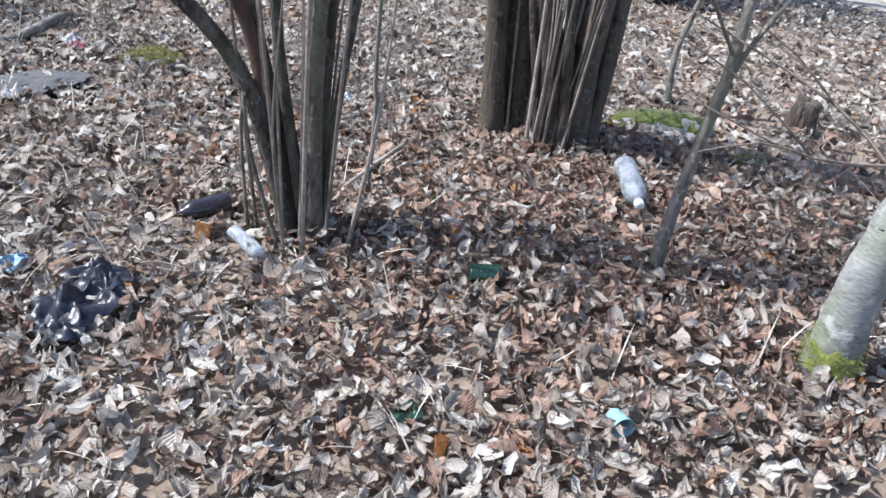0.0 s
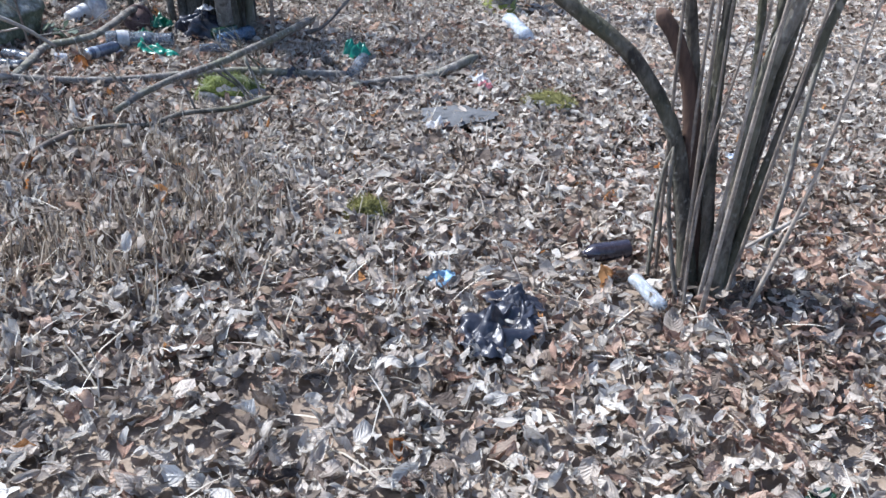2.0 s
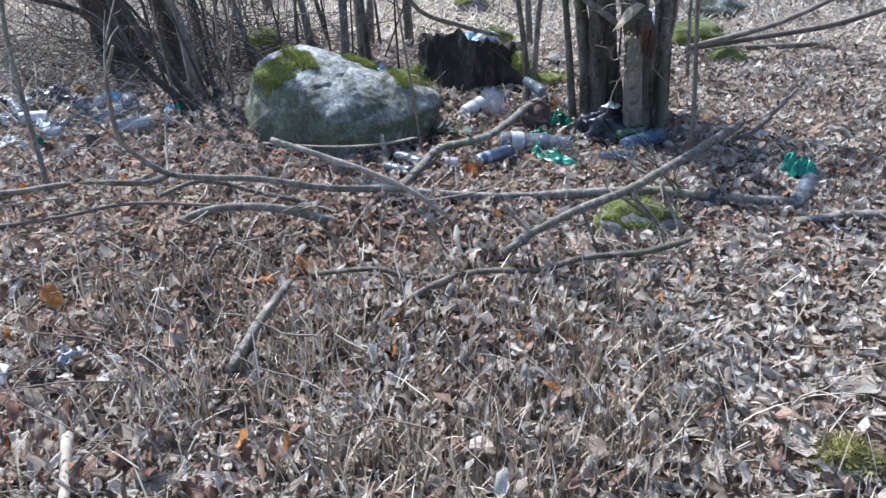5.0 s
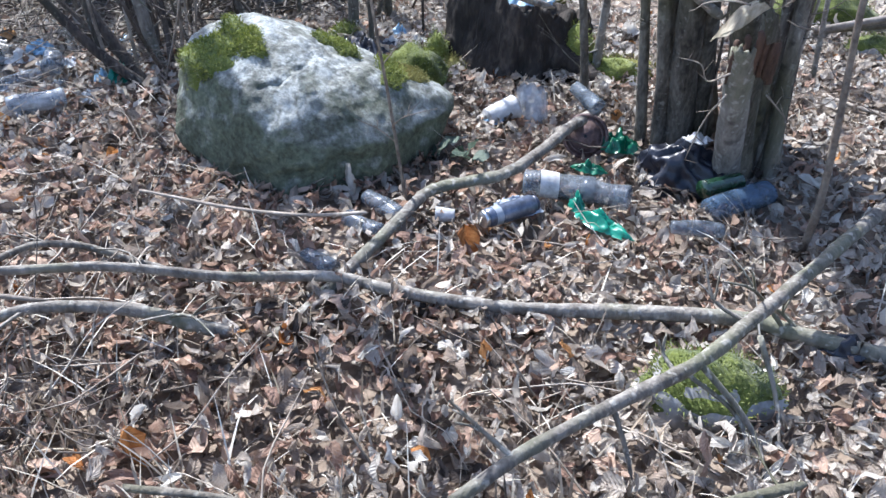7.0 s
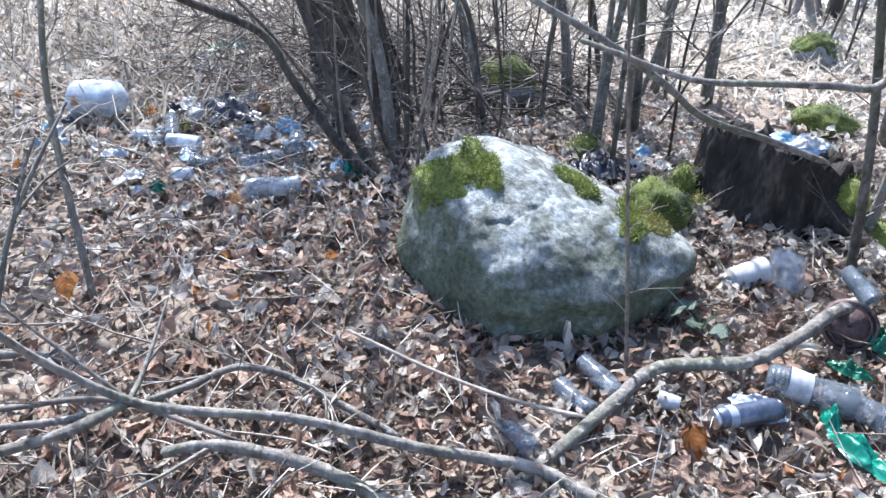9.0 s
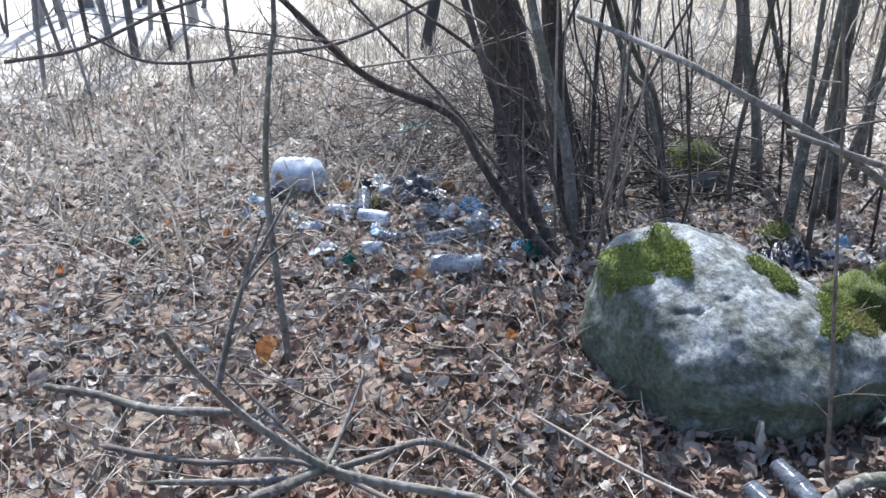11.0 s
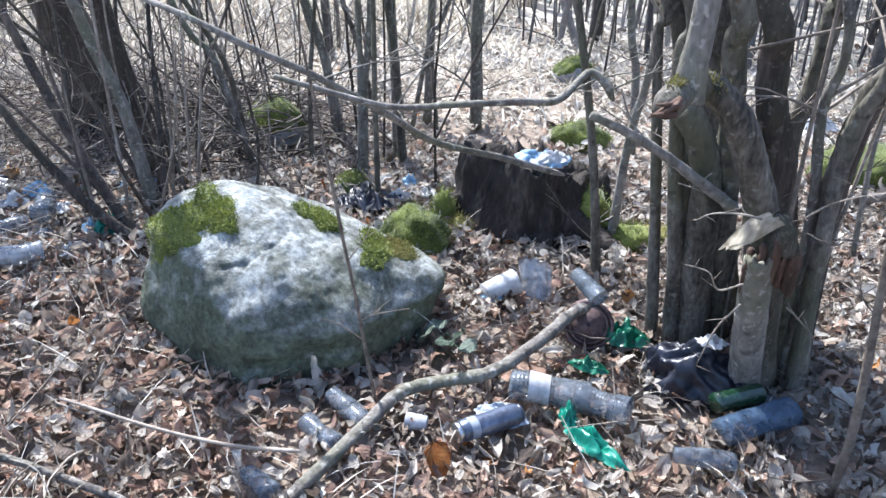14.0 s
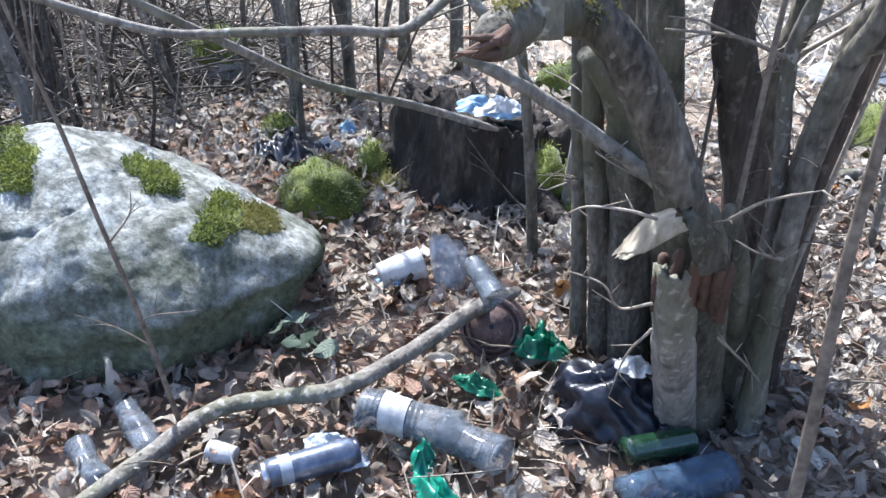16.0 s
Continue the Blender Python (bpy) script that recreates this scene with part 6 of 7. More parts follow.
# clearing with the hazels
bottle((3.399, 2.200, 0.050), (3.161, 1.900, 0.050), 0.046, "empty clear plastic bottle with a white cap", PET_PALE, CAP_WHITE, None, 0.08, 31)
bottle((1.784, 2.355, 0.020), (1.800, 2.185, 0.012), 0.027, "crushed clear bottle at the hazel's foot", PET_PALE, None, None, 0.45, 32, neck=False)
bottle((1.843, 2.520, 0.035), (1.660, 2.513, 0.020), 0.034, "dark bottle lying by the hazel", DARK_GLASS, None, None, 0.05, 33, "glass_bottle", False)
film((1.270, 2.149, 0.000), 0.15, 0.09, 0.065, FILM_BLACK, "torn black plastic bag among pale leaves", 70, 0.5, "rubbish_bag", 20)
film((1.357, 2.275, 0.000), 0.09, 0.05, 0.06, FILM_BLACK, "black plastic strip beside the bag", 71, -0.5)
film((1.175, 2.430, 0.000), 0.05, 0.035, 0.04, FILM_BLUE, "small blue-grey plastic scrap", 72)
bottle((2.300, 1.812, 0.000), (2.385, 1.764, 0.030), 0.036, "dark olive glass bottle base in the leaves", GLASS_GREEN, None, None, 0.03, 34, "glass_bottle", False, False)
cup((2.232, 1.140, 0.045), (2.212, 1.085, 0.050), 0.027, CAP_TEAL, "pale teal plastic lid in the leaves", 35)
film((1.808, 1.400, 0.000), 0.05, 0.03, 0.02, GLASS_GREEN, "dark green scrap under leaves", 73)
film(Vector((1.583, 3.884, 0.000)) + Vector((0, 0, 0.012)), 0.20, 0.13, 0.016, SLATE_SHEET, "flat grey plastic sheet lying in leaves", 74, 0.2)
film((1.450, 3.755, 0.000), 0.045, 0.035, 0.05, FILM_WHITE, "white plastic scrap beside the sheet", 75)
film((1.843, 4.435, 0.000), 0.065, 0.045, 0.05, FILM_WHITE, "white wrapper in the leaves", 76)
film((1.852, 4.335, -0.000), 0.04, 0.03, 0.04, FILM_PINK, "pink wrapper scrap in leaf litter", 77)
film((1.252, 4.899, 0.000), 0.09, 0.06, 0.10, FILM_TEAL, "teal plastic bag in the leaves", 78, 0.3)
bottle((1.169, 4.467, 0.040), (1.266, 4.731, 0.050), 0.035, "hazy bottle beside the teal bag", PET_HAZE, None, None, 0.25, 36, neck=False)
bottle((2.400, 5.678, 0.050), (2.375, 5.224, 0.050), 0.05, "white plastic bottle in far leaves", MILKY, None, None, 0.2, 37, neck=False)
cup((-1.197, 2.898, 0.030), (-1.291, 2.871, 0.050), 0.05, CAP_WHITE, "white plastic tub in the leaves", 38)
film((-1.085, 3.025, 0.000), 0.07, 0.04, 0.04, FILM_GREY, "grey-green torn wrapper in leaf litter", 79)
film((2.743, 3.321, 0.000), 0.05, 0.03, 0.03, FILM_GREY, "pale grey scrap behind the hazel", 80)
film((1.170, 2.445, 0.000), 0.05, 0.035, 0.03, FILM_BLUE, "bluish plastic scrap in leaf litter", 81)
# dark piece added where the limb only lies in shade
film((0.860, 4.522, 0.000), 0.07, 0.04, 0.05, FILM_BLACK, "black film in place of the limb's shaded stretch", 82)
film((0.299, 3.689, 0.000), 0.04, 0.03, 0.03, FILM_GREEN, "small green scrap in leaf litter", 83)
film((-0.091, 4.960, 0.000), 0.08, 0.05, 0.05, FILM_GREY, "violet-grey film by the branch", 84)

film((0.655, 8.483, 0.0), 0.20, 0.12, 0.12, FILM_WHITE, "white plastic sheet far among pale leaves", 85, 0.3)


# ---- brush heap and ivy ----
def sticks(name, centre, rx, ry, h, count, r, mat, label, seed, length=0.6, flat=0.35, fork=0.4):
    rnd = random.Random(seed)
    bm = bmesh.new()
    for _ in range(count):
        a, q = rnd.uniform(0, 2 * math.pi), math.sqrt(rnd.random())
        p = Vector((centre[0] + math.cos(a) * q * rx, centre[1] + math.sin(a) * q * ry, rnd.random() ** 1.5 * h * (1.1 - q)))
        t, L = rnd.uniform(0, 2 * math.pi), length * rnd.uniform(0.4, 1.3)
        d = Vector((math.cos(t), math.sin(t), rnd.gauss(0, flat))).normalized()
        e = p + d * L
        e.z = max(e.z, 0.005)
        rr = r * rnd.uniform(0.4, 1.3)
        kink = [p] + [p.lerp(e, f) + Vector((rnd.uniform(-1, 1), rnd.uniform(-1, 1), rnd.uniform(-0.5, 1))) * L * 0.085 for f in (0.3, 0.62)] + [e]
        tube(bm, kink, rr, rr * 0.45, 4, 2, 0.0, rnd.random(), cap=False)
        if rnd.random() < fork:
            f = kink[2] + Vector((rnd.uniform(-1, 1), rnd.uniform(-1, 1), rnd.uniform(-0.2, 1))) * L * 0.3
            tube(bm, [kink[2], kink[2].lerp(f, 0.5) + Vector((0, 0, L * 0.03)), f], rr * 0.6, rr * 0.3, 3, 2, 0.0, rnd.random(), cap=False)
    return tagged(link(name, bm, mat), label, "brushwood", kind="stuff")


sticks("brush_pile", (-2.45, 6.9), 0.85, 0.65, 0.30, 480, 0.0065, TWIG_DARK, "dark heap of dead brushwood behind the boulder", 1)
sticks("brush_pile", (-3.6, 6.6), 1.3, 0.9, 0.4, 420, 0.005, TWIG_DARK, "tangle of dead twigs beyond the litter heap", 2)
sticks("ground_twigs", (-0.6, 3.3), 1.6, 1.3, 0.16, 220, 0.003, TWIG, "thin dry twigs scattered on the leaves", 3, 0.35, 0.4)
sticks("ground_twigs", (-2.0, 4.2), 1.4, 1.2, 0.15, 220, 0.0035, TWIG, "fine dry twigs over the litter", 4, 0.4, 0.3)
sticks("ground_twigs", (1.8, 4.2), 3.0, 2.5, 0.05, 260, 0.0028, TWIG, "scattered dry twigs and stalks", 5, 0.3, 0.12)
sticks("ground_twigs", (0.2, 6.2), 2.0, 1.5, 0.07, 260, 0.003, TWIG, "small dead twigs round the stump", 6, 0.3, 0.15)
sticks("ground_twigs", (-3.2, 5.2), 1.6, 1.4, 0.15, 320, 0.0035, TWIG, "dry stalks over the far litter", 7, 0.45, 0.3)
sticks("thicket_twigs", (-2.9, 7.1), 1.3, 0.7, 0.9, 160, 0.0040, TWIG_DARK, "bare dark twig tangle of the thicket", 8, 0.7, 1.3, 0.9)
sticks("undergrowth_stalks", (-0.35, 3.3), 1.3, 1.0, 0.05, 200, 0.0022, TWIG, "pale dead stalks standing in the undergrowth", 9, 0.28, 2.2)
sticks("thicket_twigs", (-2.7, 6.2), 1.1, 0.7, 1.0, 190, 0.0032, TWIG_DARK, "fine bare twigs of the leaning bush", 10, 0.6, 1.5, 0.9)


# ---- leaves, grass and far woods (uncounted masses) ----
def leaf_mass(name, label, pos, size, yaw, tilt, roll, curl, bend, mat_id, mats, width, category="leaves", cols=5):
    """Many rolled and pleated leaves in one mesh; every array holds one value a leaf."""
    N = len(pos)
    rows = np.array([-0.5, -0.30, 0.0, 0.29, 0.5])
    half = np.array([0.14, 0.84, 1.0, 0.72, 0.06])
    U = np.repeat(rows, cols)
    S = np.tile(np.linspace(-1.0, 1.0, cols), 5)
    H = np.repeat(half, cols)
    fold = np.repeat(np.array([1.0, -1.0, 1.0, -1.0, 1.0]), cols) * np.abs(S)
    n = len(U)
    rng = np.random.default_rng(N)
    w = (S * H)[None] * (width * size)[:, None] * 0.5 * (1 + rng.uniform(-0.22, 0.22, (N, n)))
    # across: an arc that may close to a roll, tighter towards one end
    twist = 1 + rng.uniform(-0.6, 0.6, N)[:, None] * U[None] * 2
    ang = curl[:, None] * twist / (width * size)[:, None]
    ang = np.where(np.abs(ang) < 1e-3, 1e-3, ang)
    y = np.sin(w * ang) / ang
    z = (1 - np.cos(w * ang)) / ang
    # along: a bow, and pleats between the veins
    x = U[None] * size[:, None] * (1 - 0.10 * np.abs(bend)[:, None]) + rng.normal(0, 0.03, (N, n)) * size[:, None]
    z = z + bend[:, None] * size[:, None] * (U[None] ** 2 * 4 - 0.4) * 0.22 + fold[None] * 0.05 * size[:, None] + rng.normal(0, 0.045, (N, n)) * size[:, None]
    def rot(a, b, t):
        c, s = np.cos(t)[:, None], np.sin(t)[:, None]
        return c * a - s * b, s * a + c * b
    y, z = rot(y, z, roll)
    z, x = rot(z, x, tilt)
    x, y = rot(x, y, yaw)
    V = np.stack([x, y, z], -1) + pos[:, None, :]
    quads = []
    for r in range(4):
        for c in range(cols - 1):
            k = r * cols + c
            quads.append((k, k + 1, k + cols + 1, k + cols))
    F = (np.array(quads)[None] + (np.arange(N) * n)[:, None, None]).reshape(-1, 4)
    me = bpy.data.meshes.new(name)
    me.vertices.add(N * n)
    me.vertices.foreach_set("co", V.reshape(-1).astype(np.float32))
    me.loops.add(F.size)
    me.loops.foreach_set("vertex_index", F.ravel().astype(np.int32))
    me.polygons.add(len(F))
    me.polygons.foreach_set("loop_start", np.arange(0, F.size, 4, dtype=np.int32))
    me.polygons.foreach_set("material_index", np.repeat(mat_id, len(quads)).astype(np.int32))
    me.polygons.foreach_set("use_smooth", np.ones(len(F), dtype=bool))
    for m in mats:
        me.materials.append(m)
    uv = np.tile(np.stack([U + 0.5, S * 0.5 + 0.5], -1)[np.array(quads).ravel()], (N, 1))
    me.uv_layers.new(name="leaf").data.foreach_set("uv", uv.ravel().astype(np.float32))
    me.update(calc_edges=True)
    me.validate()
    return tagged(new(name, me), label, category, kind="stuff")


LEAVES = [LEAF_PALE, LEAF_TAN, LEAF_RUST, LEAF_DARK, LEAF_ORANGE]


def blocked(x, y):
    """Where the boulder and the stump stand."""
    c, s = math.cos(B_TURN), math.sin(B_TURN)
    u, v = (x - BOULDER.x) * c + (y - BOULDER.y) * s, -(x - BOULDER.x) * s + (y - BOULDER.y) * c
    return ((u / 0.33) ** 2 + (v / 0.27) ** 2 < 1) | (((x + 0.47) / 0.27) ** 2 + ((y - 6.46) / 0.22) ** 2 < 1)


def mottle(x, y, f, ph):
    return np.sin(f * x + ph) * np.cos(f * 0.8 * y - ph) + 0.6 * np.sin(f * 2.3 * y + 1.7 * f * x + ph * 2) + 0.4 * np.cos(f * 4.1 * x - 3.1 * f * y)


def litter(name, label, x0, x1, y0, y1, density, lo, hi, seed, lift, tilt_s, keep=None, cols=5):
    rng = np.random.default_rng(seed)
    N = int((x1 - x0) * (y1 - y0) * density)
    x, y = rng.uniform(x0, x1, N), rng.uniform(y0, y1, N)
    ok = ~blocked(x, y)
    if keep is not None:
        ok &= keep(x, y)
    x, y = x[ok], y[ok]
    N = len(x)
    size = rng.uniform(lo, hi, N) * rng.choice([0.7, 1.0, 1.0, 1.25], N)
    up = rng.random(N)
    z = gz(x, y) + lift * up ** 1.3 + 0.004 + 0.012 * np.maximum(0, mottle(x, y, 5.0, 0.4))
    tilt = rng.normal(0, tilt_s, N)
    roll = rng.normal(0, tilt_s, N)
    # kinds of leaf by place: russet to the right of the hazels, bleached in the open
    rus = np.exp(-(((x - 2.9) / 1.3) ** 2 + ((y - 1.9) / 1.1) ** 2)) * 0.95 + np.exp(-(((x + 0.75) / 1.0) ** 2 + ((y - 3.7) / 0.8) ** 2)) * 0.95 + 0.10
    rus = rus + np.exp(-(((x + 0.3) / 1.2) ** 2 + ((y - 5.1) / 0.9) ** 2)) * 0.65
    rus = rus + np.exp(-(((x + 1.9) / 1.0) ** 2 + ((y - 4.7) / 0.9) ** 2)) * 0.45
    rus = rus + 0.07 * mottle(x, y, 1.4, 2.0)
    q = rng.random(N)
    mid = np.where(q < rus * 0.62, 2, 0)
    rest = mid == 0
    q2 = rng.random(N)
    pale = np.clip(0.50 - 0.35 * rus + 0.06 * mottle(x, y, 0.9, 1.0), 0.1, 0.8)
    mid = np.where(rest & (q2 > pale), 1, mid)
    far = np.clip((y - 7.2) / 1.5, 0, 1)
    mid = np.where((mid > 0) & (rng.random(N) < far * 0.45), 0, mid)
    mid = np.where(rng.random(N) < (0.15 + 0.12 * (up < 0.3)) * (1 - 0.8 * far), 3, mid)
    brown = np.exp(-(((x + 0.7) / 1.0) ** 2 + ((y - 3.75) / 0.7) ** 2))
    mid = np.where(rng.random(N) < 0.34 * brown, 3, mid)
    mid = np.where(rng.random(N) < 0.004, 4, mid)
    return leaf_mass(name, label, np.stack([x, y, z], -1), size, rng.uniform(0, 2 * np.pi, N), tilt, roll,
                     rng.choice([-1.5, 1.0, 2.2, 3.4, 4.8], N, p=[0.12, 0.19, 0.29, 0.25, 0.15]) * rng.uniform(0.7, 1.3, N), rng.uniform(-1.4, 1.9, N), mid, LEAVES, rng.choice([0.28, 0.40, 0.52, 0.68], N) * rng.uniform(0.85, 1.15, N), cols=cols)


litter("leaf_litter", "thick layer of dry curled fallen leaves", -1.6, 4.2, 0.7, 4.6, 1600, 0.038, 0.080, 11, 0.040, 0.50)
litter("leaf_litter", "dry brown fallen leaves round boulder and hazel", -3.6, 2.4, 4.6, 7.4, 1400, 0.038, 0.080, 12, 0.040, 0.55)
litter("leaf_litter", "dry fallen leaves in the further clearing", 2.4, 6.5, 4.6, 8.0, 420, 0.055, 0.10, 13, 0.03, 0.4, cols=3)
litter("leaf_litter", "pale dry fallen leaves under the far hazels", 4.2, 8.5, 0.2, 4.6, 420, 0.055, 0.10, 14, 0.03, 0.4, cols=3)
litter("leaf_litter", "pale leaves thinning out towards the meadow", -5.5, 6.5, 7.4, 11.5, 270, 0.050, 0.09, 15, 0.03, 0.45, cols=3)
litter("leaf_litter", "leaves among bleached grass", -6.5, -3.6, 3.0, 7.4, 420, 0.050, 0.09, 16, 0.03, 0.4, cols=3)
litter("leaf_litter", "dry leaves left of the path", -3.6, -1.6, 2.4, 4.6, 900, 0.038, 0.08, 17, 0.045, 0.55)
litter("leaf_litter", "dry fallen leaves on the open woodland floor", -3.0, 5.0, -2.5, 0.7, 320, 0.05, 0.09, 18, 0.04, 0.45, cols=3)


def standing_leaves():
    """Withered leaves that stand on their stalks between the path and the boulder."""
    rng = np.random.default_rng(21)
    N = 3000
    x, y = rng.normal(-0.35, 0.70, N), rng.normal(3.05, 0.62, N)
    ok = (y > 1.5) & (y < 4.5)
    ok &= mottle(x, y, 2.6, 0.7) > -0.1
    x, y = x[ok], y[ok]
    N = len(x)
    z = gz(x, y) + rng.uniform(0.015, 0.09, N)
    russet = np.clip(0.25 - 0.35 * x, 0.1, 0.6)
    mid = np.where(rng.random(N) < russet, rng.choice([2, 3, 2, 1], N), rng.choice([0, 0, 1, 1, 3], N))
    mid = np.where(rng.random(N) < 0.025, 4, mid)
    leaf_mass("withered_plants", "withered upright brown leaves of last year's undergrowth", np.stack([x, y, z], -1), rng.uniform(0.035, 0.085, N),
              rng.uniform(0, 2 * np.pi, N), rng.normal(1.15, 0.45, N), rng.normal(0, 0.8, N), rng.uniform(1.5, 5.0, N), rng.uniform(-1.6, 1.6, N), mid, LEAVES, rng.uniform(0.3, 0.65, N), "dry plants")


standing_leaves()


def upright_orange():
    """A few bright beech leaves and ivy at the boulder's foot."""
    rng = np.random.default_rng(22)
    spots = np.array([(0.019, 4.198, 0.040), (0.207, 4.262, 0.050), (-2.075, 4.179, 0.050), (-2.087, 4.914, 0.050), (-2.046, 4.141, 0.050), (-0.176, 4.715, 0.030),
                      (-0.597, 3.657, 0.050), (-1.314, 3.289, 0.060), (0.441, 2.989, 0.050), (1.810, 1.267, 0.020), (1.697, 2.381, 0.030), (0.111, 5.834, 0.030)])
    N = len(spots)
    leaf_mass("bright_leaves", "bright orange-brown beech leaves standing in the litter", spots, rng.uniform(0.07, 0.11, N), rng.uniform(-0.6, 0.6, N), rng.uniform(0.7, 1.4, N),
              rng.normal(0, 0.4, N), rng.uniform(0.1, 0.6, N), rng.uniform(-0.4, 0.6, N), np.zeros(N, int), [LEAF_ORANGE], rng.uniform(0.6, 0.8, N))
    c = np.array((-0.417, 5.209, 0.000))
    N = 10
    pos = c + np.stack([rng.normal(0, 0.09, N), rng.normal(0, 0.05, N), rng.uniform(0.02, 0.11, N)], -1)
    leaf_mass("ivy", "dull green ivy leaves at the boulder's foot", pos, rng.uniform(0.06, 0.10, N), rng.uniform(0, 6.3, N), rng.normal(0.5, 0.4, N), rng.normal(0, 0.4, N),
              rng.uniform(0, 0.5, N), rng.uniform(-0.3, 0.4, N), np.zeros(N, int), [LEAF_GREEN], rng.uniform(0.7, 0.95, N), "ivy")


upright_orange()


def grass(name, label, N, sampler, lo, hi, seed, lean=1.1, wide=0.005, mats=(STRAW,)):
    """Bent bleached blades."""
    rng = np.random.default_rng(seed)
    x, y = sampler(rng, N)
    N = len(x)
    L, az, ln = rng.uniform(lo, hi, N), rng.uniform(0, 2 * np.pi, N), np.abs(rng.normal(lean, 0.35, N))
    rows = np.array([0, 0.4, 0.75, 1.0])
    ang = ln[:, None] * (0.5 + 0.7 * rows[None])
    r = np.cumsum(np.concatenate([np.zeros((N, 1)), np.diff(rows)[None] * L[:, None] * np.sin(ang[:, 1:])], 1), 1)
    h = np.cumsum(np.concatenate([np.zeros((N, 1)), np.diff(rows)[None] * L[:, None] * np.cos(ang[:, 1:])], 1), 1)
    h = np.maximum(h, 0.004) + gz(x, y)[:, None]
    w = wide * np.array([1, 0.9, 0.6, 0.1])[None] * rng.uniform(0.6, 1.5, N)[:, None]
    cx, cy = np.cos(az)[:, None], np.sin(az)[:, None]
    V = np.empty((N, 4, 2, 3))
    for k, s in enumerate((-1, 1)):
        V[:, :, k, 0] = x[:, None] + r * cx - s * w * cy
        V[:, :, k, 1] = y[:, None] + r * cy + s * w * cx
        V[:, :, k, 2] = h
    q = np.array([(0, 1, 3, 2), (2, 3, 5, 4), (4, 5, 7, 6)])
    F = (q[None] + (np.arange(N) * 8)[:, None, None]).reshape(-1, 4)
    me = bpy.data.meshes.new(name)
    me.vertices.add(N * 8)
    me.vertices.foreach_set("co", V.reshape(-1).astype(np.float32))
    me.loops.add(F.size)
    me.loops.foreach_set("vertex_index", F.ravel().astype(np.int32))
    me.polygons.add(len(F))
    me.polygons.foreach_set("loop_start", np.arange(0, F.size, 4, dtype=np.int32))
    for m in mats:
        me.materials.append(m)
    me.update(calc_edges=True)
    return tagged(new(name, me), label, "grass", kind="stuff")


def band(cx, cy, sx, sy):
    return lambda rng, N: (rng.normal(cx, sx, N), rng.normal(cy, sy, N))


def box(x0, x1, y0, y1):
    return lambda rng, N: (rng.uniform(x0, x1, N), rng.uniform(y0, y1, N))


grass("dry_grass", "bleached flattened grass at the copse edge", 14000, box(-8.5, -2.9, 4.0, 11), 0.10, 0.30, 31, mats=(STRAW_NEAR,))
grass("dry_grass", "pale dead meadow grass beyond the trees", 20000, box(-16, -2.2, 9.5, 20), 0.20, 0.50, 32, 0.9, 0.010)
grass("dry_grass", "short bleached grass between the far leaves", 11000, box(-7, 5, 7.8, 11), 0.06, 0.22, 36, 1.25, 0.006)
grass("dry_grass", "thin dry stalks in the undergrowth", 1300, band(-0.3, 3.0, 0.9, 0.7), 0.07, 0.20, 33, 0.8, 0.0022)
grass("dry_grass", "loose straw lying on the leaves", 2000, box(-3.5, 6, 1, 8), 0.08, 0.24, 34, 1.35, 0.0022)


STALK = material("withered_stalk", [(0.12, (0.10, 0.078, 0.058)), (0.45, (0.27, 0.215, 0.16)), (0.82, (0.47, 0.40, 0.31))], 14, 0.8, 0.2, 90, island=0.75, translucent=0.2, spec=0.1)


def tufts(spots, spread):
    """Blades gathered in tufts round given spots."""
    def pick(rng, N):
        c = np.array(spots)[rng.integers(0, len(spots), N)]
        sub = rng.normal(0, spread, (60, 2))[rng.integers(0, 60, N)]
        return c[:, 0] + sub[:, 0] + rng.normal(0, 0.025, N), c[:, 1] + sub[:, 1] + rng.normal(0, 0.025, N)
    return pick


grass("withered_stalks", "short brown withered stalks standing in tufts", 3600, tufts([(0.50, 3.10), (0.40, 2.75), (0.05, 2.85), (-0.25, 3.40), (-0.95, 3.55), (0.35, 3.55), (-0.55, 3.05)], 0.20), 0.05, 0.14, 41, 0.45, 0.0032, (STALK,))


FAR_BARK = material("thicket_bark", [(0.3, (0.055, 0.05, 0.046)), (0.55, (0.15, 0.14, 0.13)), (0.8, (0.30, 0.285, 0.27))], 3, 0.85, 0.0, 20, island=0.6)


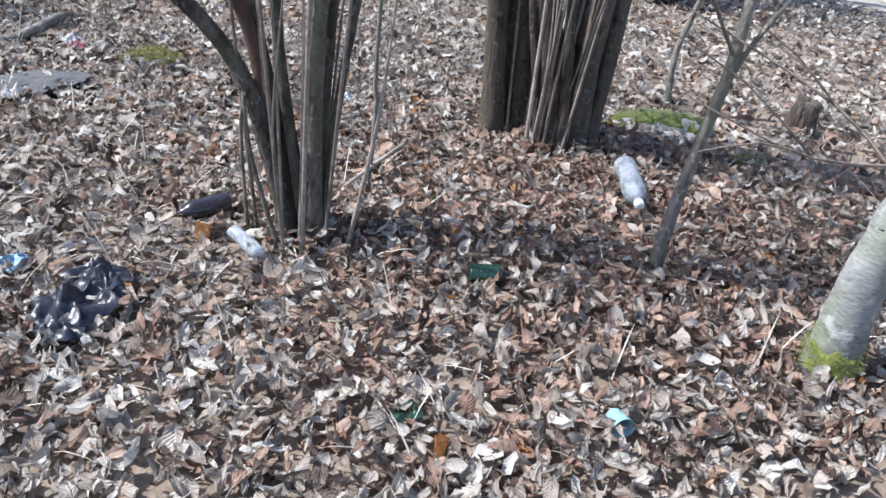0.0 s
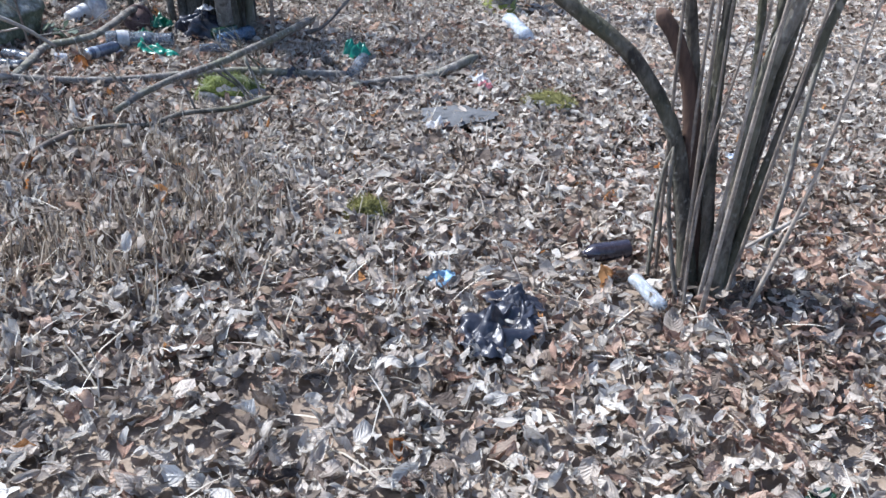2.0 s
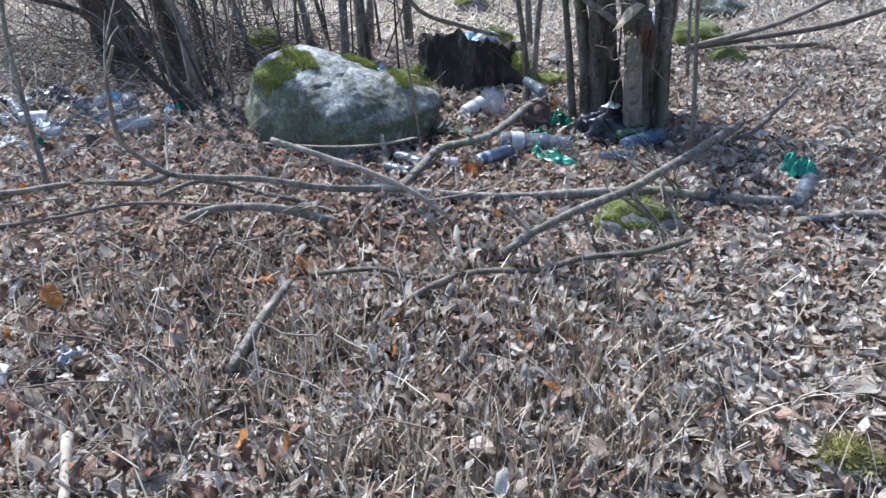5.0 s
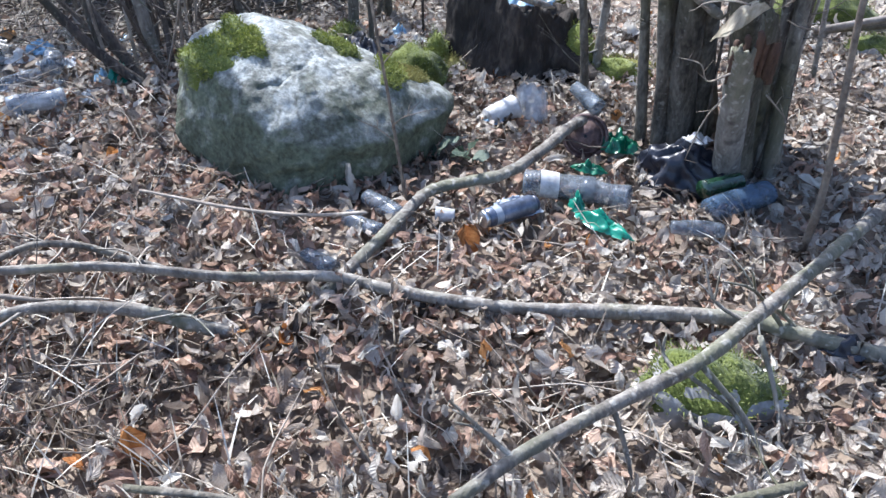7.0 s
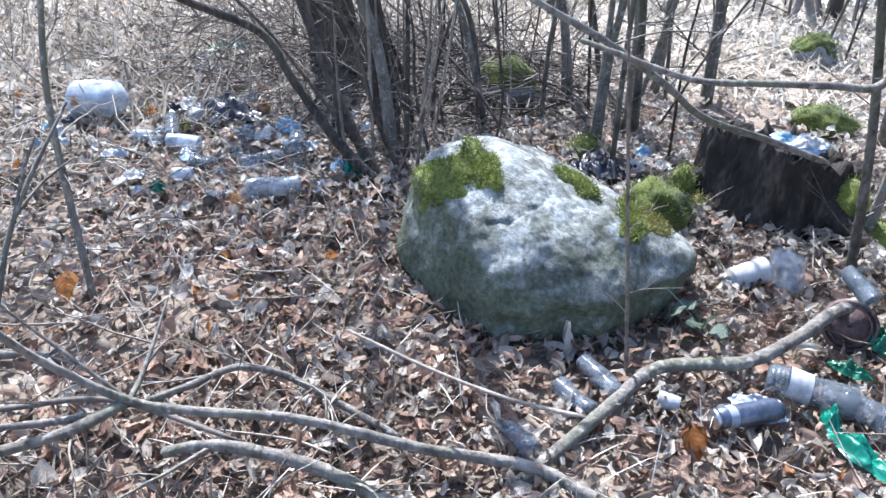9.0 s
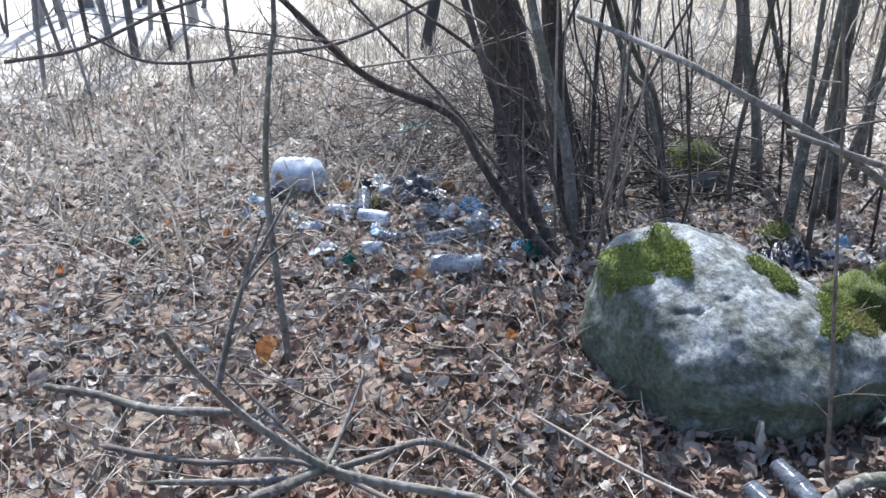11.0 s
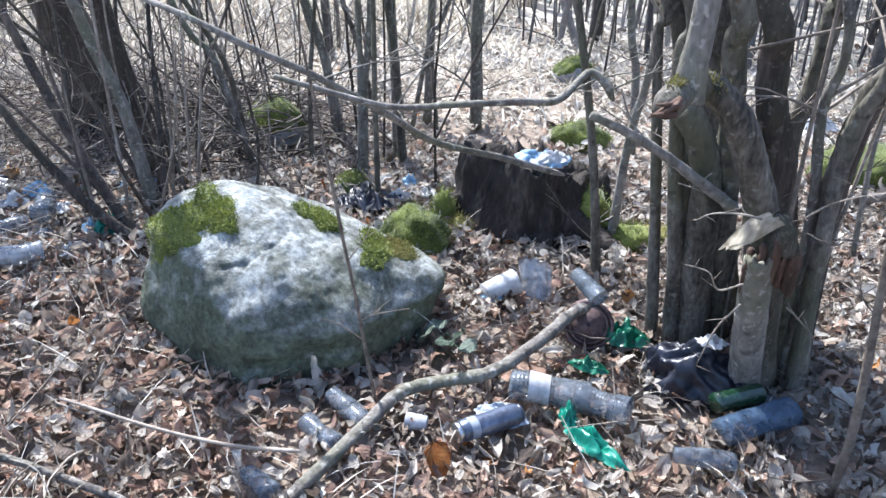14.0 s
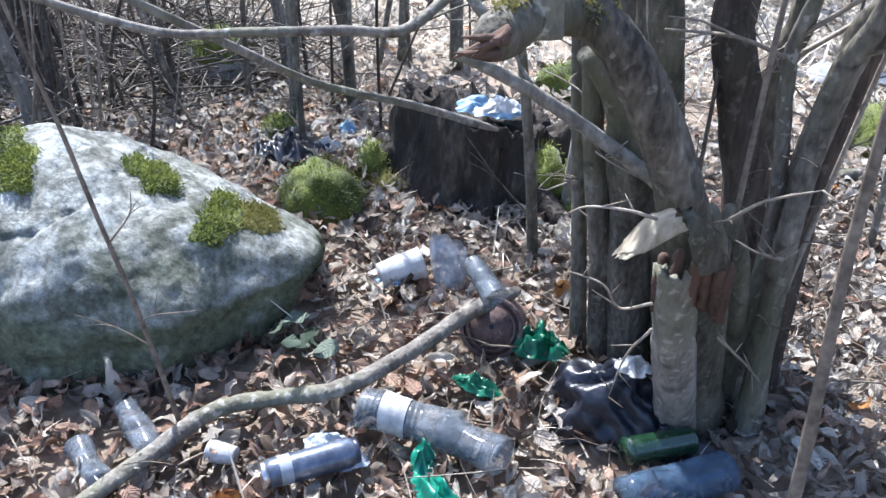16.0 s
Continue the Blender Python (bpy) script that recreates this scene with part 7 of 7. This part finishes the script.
def far_woods():
    rnd = random.Random(77)
    bm = bmesh.new()
    count = 0
    while count < 900:
        a = rnd.uniform(-75, 75)
        d = 7.2 + 27 * rnd.random() ** 1.15
        x, y = 0.6 - math.sin(radians(a)) * d, 2.6 + math.cos(radians(a)) * d
        left_open = 22 < a < 62 and d < 26 and rnd.random() < 0.86
        if left_open or y < 0.5:
            continue
        count += 1
        h = rnd.uniform(3.0, 7.5)
        r = rnd.choice([0.008, 0.01, 0.012, 0.015, 0.02, 0.025, 0.03, 0.05]) * (1 + d / 25)
        lean = Vector((rnd.gauss(0, 0.13), rnd.gauss(0, 0.13), 1))
        p = Vector((x, y, -0.03))
        m = p + lean * h * 0.45 + Vector((rnd.uniform(-0.15, 0.15), rnd.uniform(-0.15, 0.15), 0))
        line = tube(bm, [p, m, p + lean * h], r, r * 0.25, 5, 4, 0.05, rnd.random(), cap=False)
        twigs(bm, line, rnd, 3 if d < 16 else 1, 0.9, 0.005 * (1 + d / 14), 0.7, 3, 0.1)
    # close-set thin uprights behind the stump and the hazel clump
    for _ in range(900):
        a, d = rnd.uniform(-60, 24), rnd.uniform(7.6, 24)
        p = Vector((0.6 - math.sin(radians(a)) * d, 2.6 + math.cos(radians(a)) * d, -0.03))
        lean = Vector((rnd.gauss(0, 0.07), rnd.gauss(0, 0.07), 1))
        h, r = rnd.uniform(2.2, 4.5), rnd.uniform(0.005, 0.013) * (1 + d / 30)
        line = tube(bm, [p, p + lean * h * 0.5 + Vector((rnd.uniform(-0.1, 0.1), 0, 0)), p + lean * h], r, r * 0.4, 4, 3, 0.05, rnd.random(), cap=False)
        twigs(bm, line, rnd, 1, 0.5, 0.004, 0.9, 3, 0.1)
    # the wood that closes the view behind the stump
    for _ in range(900):
        a, d = rnd.uniform(-62, 17), rnd.uniform(10.0, 22)
        p = Vector((0.6 - math.sin(radians(a)) * d, 2.6 + math.cos(radians(a)) * d, -0.03))
        if p.y < 0.5:
            continue
        lean = Vector((rnd.gauss(0, 0.08), rnd.gauss(0, 0.08), 1))
        h, r = rnd.uniform(3.0, 6.0), rnd.uniform(0.008, 0.030)
        tube(bm, [p, p + lean * h * 0.5 + Vector((rnd.uniform(-0.15, 0.15), 0, 0)), p + lean * h], r, r * 0.5, 4, 3, 0.05, rnd.random(), cap=False)
    # tangled young growth at the near edge of that wood
    for _ in range(2000):
        a, d = rnd.uniform(-62, 20), 8.2 + 9.0 * rnd.random() ** 0.8
        p = Vector((0.6 - math.sin(radians(a)) * d, 2.6 + math.cos(radians(a)) * d, -0.03))
        if p.y < 1.0 or noise.noise(p * 0.7) < -0.15:
            continue
        lean = Vector((rnd.gauss(0, 0.16), rnd.gauss(0, 0.12), 1))
        h, r = rnd.uniform(1.6, 4.2), rnd.uniform(0.004, 0.014)
        line = tube(bm, [p, p + lean * h * 0.35 + Vector((rnd.uniform(-0.12, 0.12), 0, 0)), p + lean * h * 0.7 + Vector((rnd.uniform(-0.15, 0.15), 0, 0)), p + lean * h], r, r * 0.3, 4, 2, 0.05, rnd.random(), cap=False)
        twigs(bm, line, rnd, 2, 0.55, 0.0045, 0.9, 3, 0.05)
    tagged(link("far_woods", bm, FAR_BARK), "dense bare grey thicket of saplings in the distance", "woodland", kind="stuff")


far_woods()
